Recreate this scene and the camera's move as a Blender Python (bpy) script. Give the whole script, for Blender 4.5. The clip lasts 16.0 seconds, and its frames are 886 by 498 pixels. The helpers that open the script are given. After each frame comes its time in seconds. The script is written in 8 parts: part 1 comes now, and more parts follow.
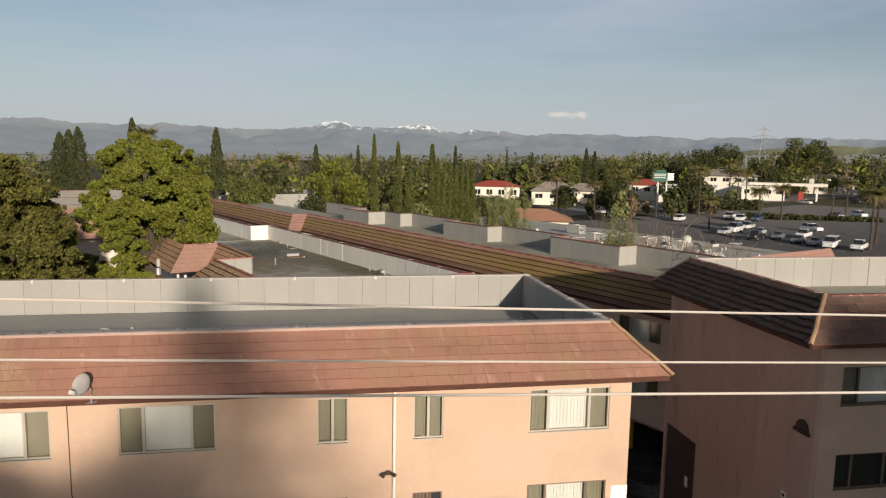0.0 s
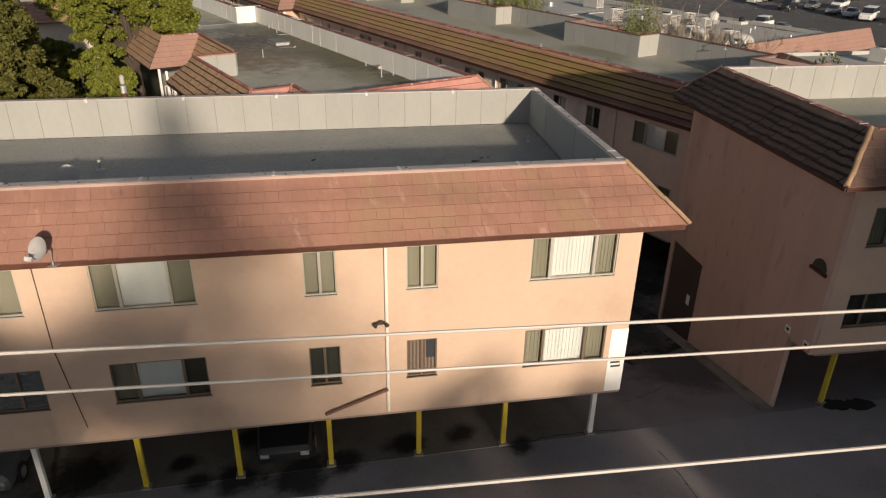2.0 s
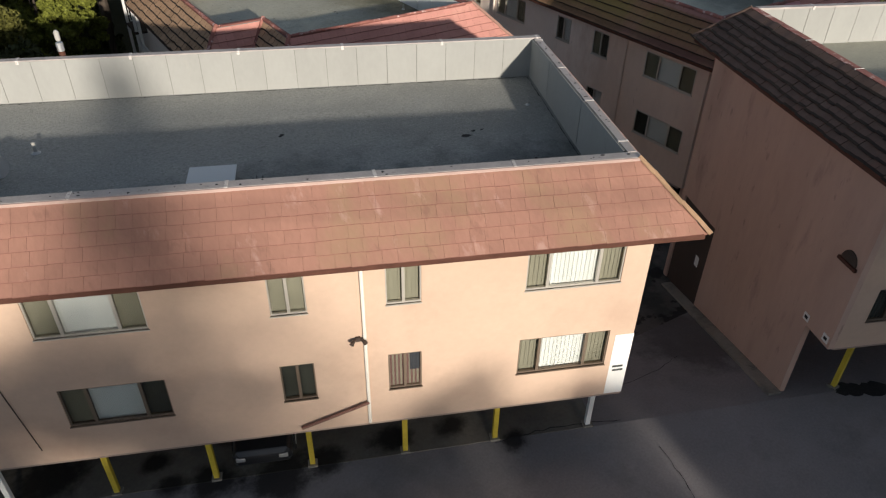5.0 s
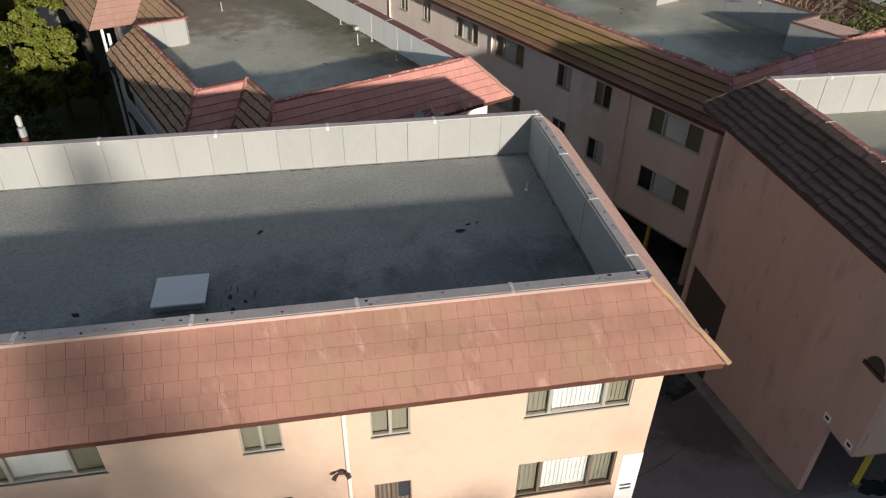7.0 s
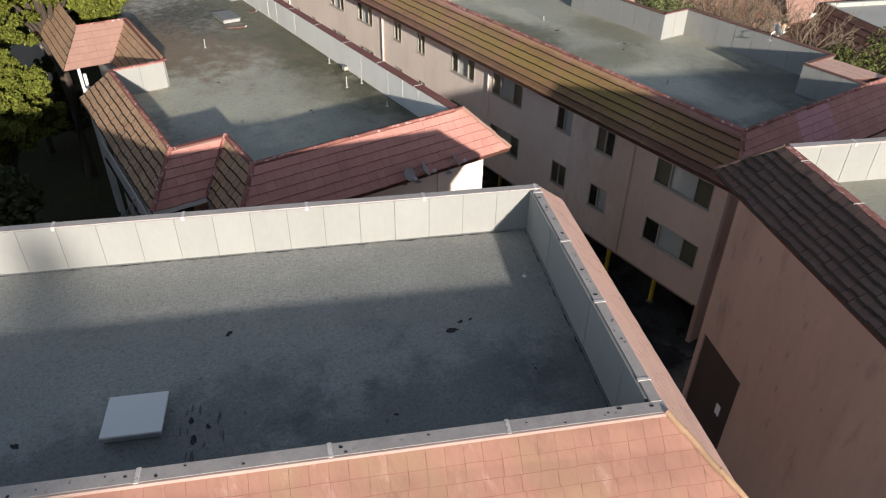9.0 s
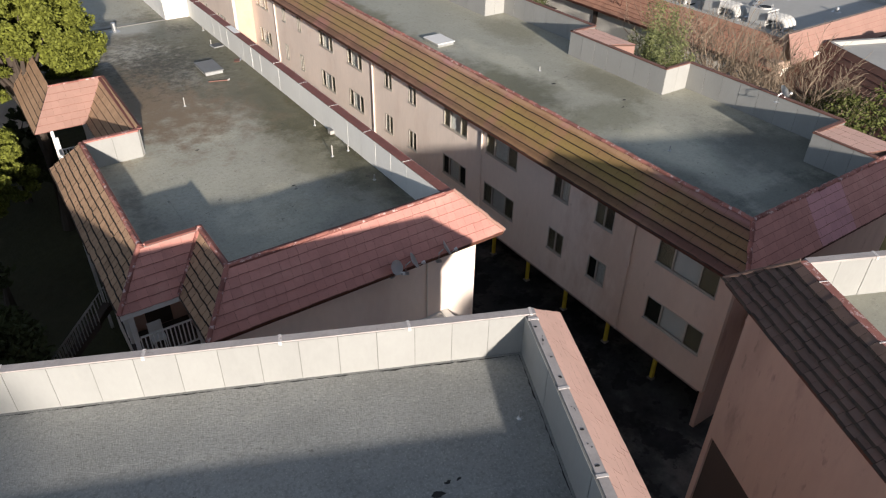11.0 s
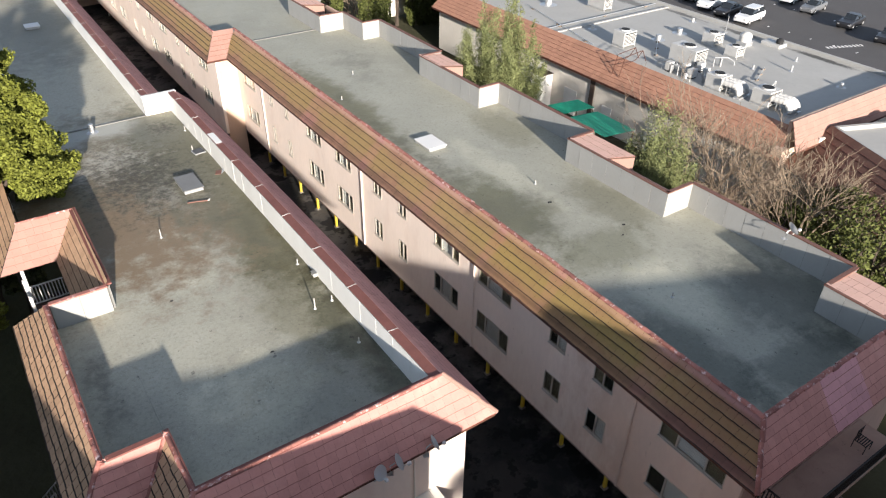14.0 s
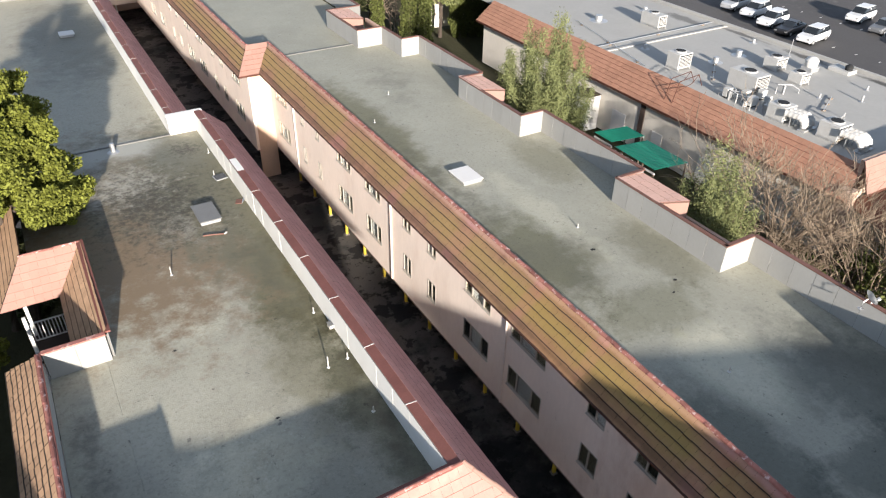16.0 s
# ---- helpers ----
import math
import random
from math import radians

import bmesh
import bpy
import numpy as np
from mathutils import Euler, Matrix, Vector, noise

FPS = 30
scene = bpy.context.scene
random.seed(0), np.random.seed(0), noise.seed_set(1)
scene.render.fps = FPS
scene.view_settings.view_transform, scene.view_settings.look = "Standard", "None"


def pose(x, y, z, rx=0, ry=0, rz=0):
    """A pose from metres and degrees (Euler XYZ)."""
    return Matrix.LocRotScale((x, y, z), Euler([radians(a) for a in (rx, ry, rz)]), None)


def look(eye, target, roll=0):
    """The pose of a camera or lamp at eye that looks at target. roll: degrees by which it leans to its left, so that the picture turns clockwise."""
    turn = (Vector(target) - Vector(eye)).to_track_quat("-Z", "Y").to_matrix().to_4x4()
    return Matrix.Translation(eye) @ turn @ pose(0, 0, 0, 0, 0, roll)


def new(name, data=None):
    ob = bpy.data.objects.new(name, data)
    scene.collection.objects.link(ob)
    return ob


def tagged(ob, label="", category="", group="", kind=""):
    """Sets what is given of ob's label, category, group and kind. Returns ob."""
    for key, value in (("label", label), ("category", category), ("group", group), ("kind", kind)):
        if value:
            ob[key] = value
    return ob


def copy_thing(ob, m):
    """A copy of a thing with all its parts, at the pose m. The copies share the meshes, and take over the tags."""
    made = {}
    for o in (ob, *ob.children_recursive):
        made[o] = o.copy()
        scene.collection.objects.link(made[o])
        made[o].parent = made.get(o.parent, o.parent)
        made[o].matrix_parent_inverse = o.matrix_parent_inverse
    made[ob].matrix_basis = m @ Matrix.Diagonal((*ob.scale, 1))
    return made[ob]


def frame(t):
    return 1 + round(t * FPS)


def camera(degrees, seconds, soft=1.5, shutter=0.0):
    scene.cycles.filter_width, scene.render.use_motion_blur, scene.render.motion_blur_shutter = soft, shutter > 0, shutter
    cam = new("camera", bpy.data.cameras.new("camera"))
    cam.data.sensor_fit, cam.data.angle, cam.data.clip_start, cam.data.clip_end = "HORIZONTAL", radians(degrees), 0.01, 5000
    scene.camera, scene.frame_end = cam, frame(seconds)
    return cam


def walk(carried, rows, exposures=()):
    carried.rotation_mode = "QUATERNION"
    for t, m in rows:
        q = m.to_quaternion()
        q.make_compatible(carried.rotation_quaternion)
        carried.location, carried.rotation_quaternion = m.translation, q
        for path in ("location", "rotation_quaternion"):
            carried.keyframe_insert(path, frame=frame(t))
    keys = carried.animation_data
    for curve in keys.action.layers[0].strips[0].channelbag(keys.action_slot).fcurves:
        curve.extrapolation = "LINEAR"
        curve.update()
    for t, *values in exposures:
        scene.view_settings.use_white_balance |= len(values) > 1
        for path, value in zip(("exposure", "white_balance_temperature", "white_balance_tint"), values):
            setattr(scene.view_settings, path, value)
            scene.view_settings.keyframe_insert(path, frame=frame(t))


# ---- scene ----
cam = camera(64.2, 16.0, soft=1.2)
METRES, START, TILT, LEAN, TURN = 26.6, (-0.136, 0.046, 14.269), -7.303, -1.074, -34.303
EXPOSURES = [(0.0, 0.04, 6900.0, 11.0), (1.5, 0.02, 7100.0, 12.0), (2.2, 0.1, 7000.0, 12.0), (3.2, 0.22, 6500.0, 9.0), (5.5, 0.2, 6200.0, 8.0), (8.0, 0.48, 6100.0, 9.0), (9.0, 0.6, 6100.0, 9.0), (11.5, 0.76, 6150.0, 12.0), (12.2, 1.04, 6100.0, 12.0), (13.0, 1.22, 6080.0, 11.0), (16.0, 1.29, 6100.0, 11.0)]
ROWS = [
    (0.0, 0.0, 0.0, 0.0, -0.0, 0.0, 0.0),
    (0.5, 0.0018, 0.0244, 0.0126, 0.03, -0.67, -0.0),
    (1.0, 0.0049, 0.0477, 0.0267, 0.12, -2.94, -0.0),
    (1.5, 0.0087, 0.0703, 0.0448, 0.35, -10.61, -0.04),
    (2.0, 0.0124, 0.0913, 0.0623, 0.63, -18.63, 0.04),
    (2.5, 0.0137, 0.1113, 0.0776, 0.78, -26.56, 0.12),
    (3.0, 0.0158, 0.1309, 0.0937, 0.78, -28.26, 0.16),
    (5.5, 0.0272, 0.2404, 0.1517, 0.55, -28.06, 0.18),
    (6.0, 0.0289, 0.2637, 0.17, 0.54, -27.97, 0.22),
    (6.5, 0.0302, 0.2884, 0.1852, 0.51, -27.92, 0.23),
    (7.0, 0.0315, 0.314, 0.1974, 0.49, -27.87, 0.25),
    (7.5, 0.0333, 0.3396, 0.2068, 0.44, -27.84, 0.25),
    (8.0, 0.0355, 0.3649, 0.2179, 0.42, -27.83, 0.28),
    (8.5, 0.0378, 0.3896, 0.2307, 0.42, -27.77, 0.29),
    (9.0, 0.0394, 0.4141, 0.2434, 0.38, -27.7, 0.28),
    (11.5, 0.0498, 0.5537, 0.3576, 0.05, -27.74, 0.18),
    (12.0, 0.0513, 0.5814, 0.3949, 0.02, -27.68, 0.18),
    (12.5, 0.0529, 0.6086, 0.4314, -0.02, -27.66, 0.18),
    (13.0, 0.056, 0.6352, 0.4625, -0.02, -27.6, 0.2),
    (13.5, 0.0593, 0.6615, 0.4896, -0.04, -27.57, 0.21),
    (14.0, 0.0618, 0.6903, 0.5012, -0.08, -27.52, 0.23),
    (14.5, 0.0649, 0.7226, 0.5075, -0.09, -27.51, 0.23),
    (15.0, 0.067, 0.7545, 0.5123, 0.02, -27.49, 0.18),
    (15.5, 0.0688, 0.7873, 0.5161, 1.76, -27.4, -0.09),
    (16.0, 0.0718, 0.8194, 0.5195, 3.72, -27.34, -0.36),
]
walk(cam, [(t, pose(*START, TILT, LEAN, TURN) @ pose(METRES * x, METRES * y, METRES * z, 90 + pitch, roll, yaw)) for t, x, y, z, yaw, pitch, roll in ROWS], exposures=EXPOSURES)

# ---- world, sun, exposure ----
TO_SUN = Vector((-0.2151, -0.9506, 0.2237)).normalized()
world = bpy.data.worlds.new("sky")
scene.world = world
world.use_nodes = True
wn, wl = world.node_tree.nodes, world.node_tree.links
wn.clear()
sky = wn.new("ShaderNodeTexSky")
sky.sky_type, sky.sun_disc = "NISHITA", False
sky.sun_elevation, sky.sun_rotation = math.asin(TO_SUN.z), math.atan2(TO_SUN.x, TO_SUN.y)
sky.air_density, sky.dust_density, sky.ozone_density = 1.0, 0.9, 2.0
wtc = wn.new("ShaderNodeTexCoord")
wmap = wn.new("ShaderNodeMapping")
wmap.inputs["Scale"].default_value = (1.2, 1.2, 7.0)
wmap.inputs["Rotation"].default_value = (0.0, 0.12, 0.6)
wl.new(wtc.outputs["Generated"], wmap.inputs["Vector"])
wno = wn.new("ShaderNodeTexNoise")
wno.inputs["Scale"].default_value, wno.inputs["Detail"].default_value, wno.inputs["Roughness"].default_value = 1.6, 6.0, 0.55
wl.new(wmap.outputs["Vector"], wno.inputs["Vector"])
wra = wn.new("ShaderNodeValToRGB")
wra.color_ramp.elements[0].position, wra.color_ramp.elements[0].color = 0.36, (0.24, 0.24, 0.24, 1)
wra.color_ramp.elements[1].position, wra.color_ramp.elements[1].color = 0.66, (0.8, 0.8, 0.8, 1)
wl.new(wno.outputs["Fac"], wra.inputs["Fac"])
wmx = wn.new("ShaderNodeMix")
wmx.data_type = "RGBA"
wmx.inputs[7].default_value = (5.1, 5.8, 7.1, 1)
wsep = wn.new("ShaderNodeSeparateXYZ")
wl.new(wtc.outputs["Generated"], wsep.inputs[0])
whz = wn.new("ShaderNodeMapRange")
whz.interpolation_type = "SMOOTHSTEP"
whz.inputs["From Min"].default_value, whz.inputs["From Max"].default_value = -0.02, 0.26
whz.inputs["To Min"].default_value, whz.inputs["To Max"].default_value = 0.8, 0.0
wl.new(wsep.outputs["Z"], whz.inputs["Value"])
wmax = wn.new("ShaderNodeMath")
wmax.operation = "MAXIMUM"
wl.new(wra.outputs["Color"], wmax.inputs[0])
wl.new(whz.outputs["Result"], wmax.inputs[1])
wl.new(wmax.outputs[0], wmx.inputs[0])
wl.new(sky.outputs["Color"], wmx.inputs[6])


def sky_math(op, a, b, c=None):
    t = wn.new("ShaderNodeMath")
    t.operation = op
    for i, v in enumerate((a, b, c)):
        if isinstance(v, (int, float)):
            t.inputs[i].default_value = v
        elif v is not None:
            wl.new(v, t.inputs[i])
    return t.outputs[0]


# one small cloud over the hills
wdt = wn.new("ShaderNodeVectorMath")
wdt.operation = "DOT_PRODUCT"
wl.new(wtc.outputs["Generated"], wdt.inputs[0])
wdt.inputs[1].default_value = (0.722, -0.692, 0.0)
wpn = wn.new("ShaderNodeTexNoise")
wpn.inputs["Scale"].default_value, wpn.inputs["Detail"].default_value = 55.0, 5.0
wl.new(wtc.outputs["Generated"], wpn.inputs["Vector"])
puff_x = sky_math("DIVIDE", sky_math("ADD", wdt.outputs["Value"], 0.0), 0.034)
puff_z = sky_math("DIVIDE", sky_math("SUBTRACT", wsep.outputs["Z"], 0.0625), 0.0065)
puff = sky_math("SQRT", sky_math("ADD", sky_math("MULTIPLY", puff_x, puff_x), sky_math("MULTIPLY", puff_z, puff_z)), 0.0)
puff = sky_math("ADD", puff, sky_math("MULTIPLY", sky_math("SUBTRACT", wpn.outputs["Fac"], 0.5), 2.6))
wsd = wn.new("ShaderNodeVectorMath")
wsd.operation = "DOT_PRODUCT"
wl.new(wtc.outputs["Generated"], wsd.inputs[0])
wsd.inputs[1].default_value = (0.692, 0.722, 0.0)
wpr = wn.new("ShaderNodeMapRange")
wpr.interpolation_type = "SMOOTHSTEP"
wpr.inputs["From Min"].default_value, wpr.inputs["From Max"].default_value = 0.35, 1.0
wpr.inputs["To Min"].default_value, wpr.inputs["To Max"].default_value = 0.75, 0.0
wl.new(puff, wpr.inputs["Value"])
wpf = sky_math("MULTIPLY", wpr.outputs["Result"], sky_math("GREATER_THAN", wsd.outputs["Value"], 0.0))
wcl = wn.new("ShaderNodeMix")
wcl.data_type = "RGBA"
wcl.inputs[7].default_value = (8.2, 7.8, 7.6, 1)
wl.new(wpf, wcl.inputs[0])
wl.new(wmx.outputs[2], wcl.inputs[6])
wbg = wn.new("ShaderNodeBackground")
wbg.inputs["Strength"].default_value = 0.088
wze = wn.new("ShaderNodeMapRange")
wze.interpolation_type = "SMOOTHSTEP"
wze.inputs["From Min"].default_value, wze.inputs["From Max"].default_value = 0.16, 0.62
wze.inputs["To Min"].default_value, wze.inputs["To Max"].default_value = 1.0, 0.42
wl.new(wsep.outputs["Z"], wze.inputs["Value"])
wdk = wn.new("ShaderNodeMix")
wdk.data_type, wdk.blend_type = "RGBA", "MULTIPLY"
wdk.inputs[0].default_value = 1.0
wl.new(wcl.outputs[2], wdk.inputs[6])
wl.new(wze.outputs["Result"], wdk.inputs[7])
wl.new(wdk.outputs[2], wbg.inputs["Color"])
wou = wn.new("ShaderNodeOutputWorld")
wl.new(wbg.outputs["Background"], wou.inputs["Surface"])

sun_data = bpy.data.lights.new("sun", "SUN")
sun_data.energy, sun_data.angle, sun_data.color = 5.0, radians(1.2), (1.0, 0.89, 0.76)
new("sun", sun_data).matrix_basis = look(TO_SUN * 200, (0, 0, 0))


# ---- materials ----
def shade(name, col, rough=0.85, metal=0.0, amount=0.18, coarse=0.5, fine=25.0, bump=0.2, bump_scale=60.0, piece=0.0, island=0.0, stain=None, stretch=(1, 1, 1), spec=0.3, distance=0.01, patch=None, band=None, moss=None):
    """A worn surface: two scales of variation, fine relief, optional stains (colour, scale, threshold, strength)."""
    m = bpy.data.materials.new(name)
    m.use_nodes = True
    n, l = m.node_tree.nodes, m.node_tree.links
    b = n["Principled BSDF"]
    b.inputs["Roughness"].default_value, b.inputs["Metallic"].default_value = rough, metal
    b.inputs["Specular IOR Level"].default_value = spec
    geo = n.new("ShaderNodeNewGeometry")
    mp = n.new("ShaderNodeMapping")
    mp.inputs["Scale"].default_value = stretch
    l.new(geo.outputs["Position"], mp.inputs["Vector"])

    def noise_tex(scale, detail=4.0, rgh=0.6):
        t = n.new("ShaderNodeTexNoise")
        t.inputs["Scale"].default_value, t.inputs["Detail"].default_value, t.inputs["Roughness"].default_value = scale, detail, rgh
        l.new(mp.outputs["Vector"], t.inputs["Vector"])
        return t.outputs["Fac"]

    def math_node(op, a, c):
        t = n.new("ShaderNodeMath")
        t.operation = op
        for i, v in enumerate((a, c)):
            if isinstance(v, (int, float)):
                t.inputs[i].default_value = v
            else:
                l.new(v, t.inputs[i])
        return t.outputs[0]

    v = math_node("ADD", math_node("MULTIPLY", noise_tex(coarse), 1.3), math_node("MULTIPLY", noise_tex(fine), 0.7))
    v = math_node("MULTIPLY", math_node("SUBTRACT", v, 1.0), 2.2 * amount)
    if piece:
        oi = n.new("ShaderNodeObjectInfo")
        v = math_node("ADD", v, math_node("MULTIPLY", math_node("SUBTRACT", oi.outputs["Random"], 0.5), 2 * piece))
    if island:
        v = math_node("ADD", v, math_node("MULTIPLY", math_node("SUBTRACT", geo.outputs["Random Per Island"], 0.5), 2 * island))
    v = math_node("ADD", v, 1.0)
    mix = n.new("ShaderNodeMix")
    mix.data_type, mix.blend_type = "RGBA", "MULTIPLY"
    mix.inputs[0].default_value = 1.0
    mix.inputs[6].default_value = (*col, 1)
    comb = n.new("ShaderNodeCombineColor")
    for i in range(3):
        l.new(v, comb.inputs[i])
    l.new(comb.outputs[0], mix.inputs[7])
    out = mix.outputs[2]
    for sc, scale, level, strength, *wide in (stain or ()):
        rp = n.new("ShaderNodeValToRGB")
        rp.color_ramp.elements[0].position, rp.color_ramp.elements[1].position = level, min(level + (wide[0] if wide else 0.2), 1.0)
        rp.color_ramp.elements[1].color = (strength, strength, strength, 1)
        l.new(noise_tex(scale, 6.0, 0.65), rp.inputs["Fac"])
        sm = n.new("ShaderNodeMix")
        sm.data_type = "RGBA"
        l.new(rp.outputs["Color"], sm.inputs[0])
        l.new(out, sm.inputs[6])
        sm.inputs[7].default_value = (*sc, 1)
        out = sm.outputs[2]
    for z0, half, bc, strength in (band or ()):
        bs = n.new("ShaderNodeSeparateXYZ")
        l.new(geo.outputs["Position"], bs.inputs[0])
        dz = math_node("DIVIDE", math_node("ABSOLUTE", math_node("SUBTRACT", bs.outputs["Z"], z0), 0.0), half)
        dz = math_node("SUBTRACT", dz, math_node("MULTIPLY", math_node("SUBTRACT", noise_tex(0.35, 6.0, 0.65), 0.5), 3.6))
        br = n.new("ShaderNodeMapRange")
        br.interpolation_type = "SMOOTHSTEP"
        br.inputs["From Min"].default_value, br.inputs["From Max"].default_value = 0.2, 1.7
        br.inputs["To Min"].default_value, br.inputs["To Max"].default_value = strength, 0.0
        l.new(dz, br.inputs["Value"])
        bx_ = n.new("ShaderNodeMix")
        bx_.data_type = "RGBA"
        l.new(br.outputs["Result"], bx_.inputs[0])
        l.new(out, bx_.inputs[6])
        bx_.inputs[7].default_value = (*bc, 1)
        out = bx_.outputs[2]
    for (cx, cy, rx, ry), pc, strength in (patch or ()):
        pm = n.new("ShaderNodeMapping")
        pm.inputs["Location"].default_value = (-cx / rx, -cy / ry, 0)
        pm.inputs["Scale"].default_value = (1 / rx, 1 / ry, 0)
        l.new(geo.outputs["Position"], pm.inputs["Vector"])
        ln = n.new("ShaderNodeVectorMath")
        ln.operation = "LENGTH"
        l.new(pm.outputs["Vector"], ln.inputs[0])
        edge = math_node("SUBTRACT", ln.outputs["Value"], math_node("MULTIPLY", math_node("SUBTRACT", noise_tex(0.8, 8.0, 0.7), 0.5), 1.9))
        pr = n.new("ShaderNodeMapRange")
        pr.interpolation_type = "SMOOTHSTEP"
        pr.inputs["From Min"].default_value, pr.inputs["From Max"].default_value = 0.45, 1.2
        pr.inputs["To Min"].default_value, pr.inputs["To Max"].default_value = strength, 0.0
        l.new(edge, pr.inputs["Value"])
        px = n.new("ShaderNodeMix")
        px.data_type, px.blend_type = "RGBA", "MULTIPLY"
        l.new(pr.outputs["Result"], px.inputs[0])
        l.new(out, px.inputs[6])
        px.inputs[7].default_value = (*pc, 1)
        out = px.outputs[2]
    for (cx, cy, rx, ry), mc, scale, level, strength in (moss or ()):
        pm = n.new("ShaderNodeMapping")
        pm.inputs["Location"].default_value = (-cx / rx, -cy / ry, 0)
        pm.inputs["Scale"].default_value = (1 / rx, 1 / ry, 0)
        l.new(geo.outputs["Position"], pm.inputs["Vector"])
        ln = n.new("ShaderNodeVectorMath")
        ln.operation = "LENGTH"
        l.new(pm.outputs["Vector"], ln.inputs[0])
        rag = math_node("SUBTRACT", math_node("MULTIPLY", noise_tex(scale, 9.0, 0.72), 1.6), math_node("MULTIPLY", ln.outputs["Value"], 0.45))
        mr = n.new("ShaderNodeMapRange")
        mr.interpolation_type = "SMOOTHSTEP"
        mr.inputs["From Min"].default_value, mr.inputs["From Max"].default_value = level, level + 0.5
        mr.inputs["To Min"].default_value, mr.inputs["To Max"].default_value = 0.0, strength
        l.new(rag, mr.inputs["Value"])
        mm = n.new("ShaderNodeMix")
        mm.data_type = "RGBA"
        l.new(mr.outputs["Result"], mm.inputs[0])
        l.new(out, mm.inputs[6])
        mm.inputs[7].default_value = (*mc, 1)
        out = mm.outputs[2]
    l.new(out, b.inputs["Base Color"])
    if bump:
        bp = n.new("ShaderNodeBump")
        bp.inputs["Strength"].default_value, bp.inputs["Distance"].default_value = bump, distance
        l.new(noise_tex(bump_scale, 3.0), bp.inputs["Height"])
        l.new(bp.outputs["Normal"], b.inputs["Normal"])
    return m


def glass(name, tint=(0.88, 0.9, 0.9), gloss=0.05):
    m = bpy.data.materials.new(name)
    m.use_nodes = True
    n, l = m.node_tree.nodes, m.node_tree.links
    n.clear()
    tr, gl, mx, lw, pw, ml, out = (n.new("ShaderNode" + k) for k in ("BsdfTransparent", "BsdfGlossy", "MixShader", "LayerWeight", "Math", "Math", "OutputMaterial"))
    tr.inputs["Color"].default_value = (*tint, 1)
    gl.inputs["Roughness"].default_value = gloss
    pw.operation, ml.operation = "POWER", "MULTIPLY_ADD"
    l.new(lw.outputs["Facing"], pw.inputs[0])
    pw.inputs[1].default_value = 4.0
    l.new(pw.outputs[0], ml.inputs[0])
    ml.inputs[1].default_value, ml.inputs[2].default_value = 0.9, 0.045
    l.new(ml.outputs[0], mx.inputs[0])
    l.new(tr.outputs[0], mx.inputs[1])
    l.new(gl.outputs[0], mx.inputs[2])
    l.new(mx.outputs[0], out.inputs["Surface"])
    return m


STUCCO = shade("stucco_peach", (0.57, 0.412, 0.308), 0.92, amount=0.10, coarse=0.35, fine=5, bump=0.35, bump_scale=45, stain=[((0.44, 0.29, 0.21), 0.45, 0.52, 0.45), ((0.56, 0.42, 0.33), 1.2, 0.64, 0.4)])
STUCCO_SIDE = shade("stucco_weathered", (0.55, 0.375, 0.295), 0.92, amount=0.12, coarse=0.4, fine=4, bump=0.35, bump_scale=45, stretch=(1, 1, 0.28), stain=[((0.36, 0.235, 0.18), 0.5, 0.54, 0.65), ((0.20, 0.14, 0.115), 1.3, 0.59, 0.6), ((0.66, 0.46, 0.37), 1.5, 0.63, 0.4), ((0.16, 0.115, 0.095), 3.4, 0.62, 0.6, 0.12)])
# One oval turns the near end of the long wall darker and browner.
STUCCO_B = shade("stucco_pale", (0.85, 0.735, 0.64), 0.92, amount=0.09, coarse=0.35, fine=5, bump=0.35, bump_scale=45, stain=[((0.70, 0.55, 0.46), 0.5, 0.54, 0.5), ((0.88, 0.78, 0.70), 1.2, 0.6, 0.4), ((0.46, 0.34, 0.28), 0.9, 0.64, 0.5), ((0.34, 0.25, 0.20), 2.6, 0.67, 0.5, 0.1)], stretch=(1, 1, 0.4), patch=[((28.3, 24.4, 4.0, 5.6), (0.74, 0.65, 0.59), 0.85)])
WHITE_PATCH = shade("white_patch_paint", (0.82, 0.80, 0.76), 0.8, amount=0.06, bump=0.2)
PARAPET = shade("parapet_siding", (0.33, 0.325, 0.302), 0.85, amount=0.08, coarse=0.8, fine=9, bump=0.12, bump_scale=20, piece=0.03, stretch=(1, 1, 0.5), stain=[((0.42, 0.38, 0.32), 2.2, 0.64, 0.4)])
PARAPET_WHITE = shade("parapet_white", (0.72, 0.705, 0.66), 0.8, amount=0.06, coarse=0.8, fine=9, bump=0.12, bump_scale=20, piece=0.02, stretch=(1, 1, 0.5), stain=[((0.55, 0.52, 0.46), 2.2, 0.66, 0.4)])
SEAM = shade("seam_caulk", (0.20, 0.195, 0.18), 0.9, amount=0.1, bump=0)
COPING = shade("coping_metal", (0.44, 0.39, 0.36), 0.5, 0.2, amount=0.2, coarse=2.5, fine=18, bump=0.1, stain=[((0.30, 0.17, 0.12), 3.0, 0.62, 0.5), ((0.08, 0.065, 0.055), 6.5, 0.62, 0.9)])
FLANGE = shade("edge_flashing_pink", (0.45, 0.32, 0.275), 0.6, amount=0.12, coarse=1.2, fine=14, bump=0.06, stain=[((0.45, 0.30, 0.25), 2.5, 0.6, 0.5)])
STRAP = shade("strap_white", (0.62, 0.57, 0.53), 0.6, amount=0.25, coarse=5, fine=30, bump=0.05, stain=[((0.26, 0.19, 0.16), 14.0, 0.55, 0.8, 0.1)])
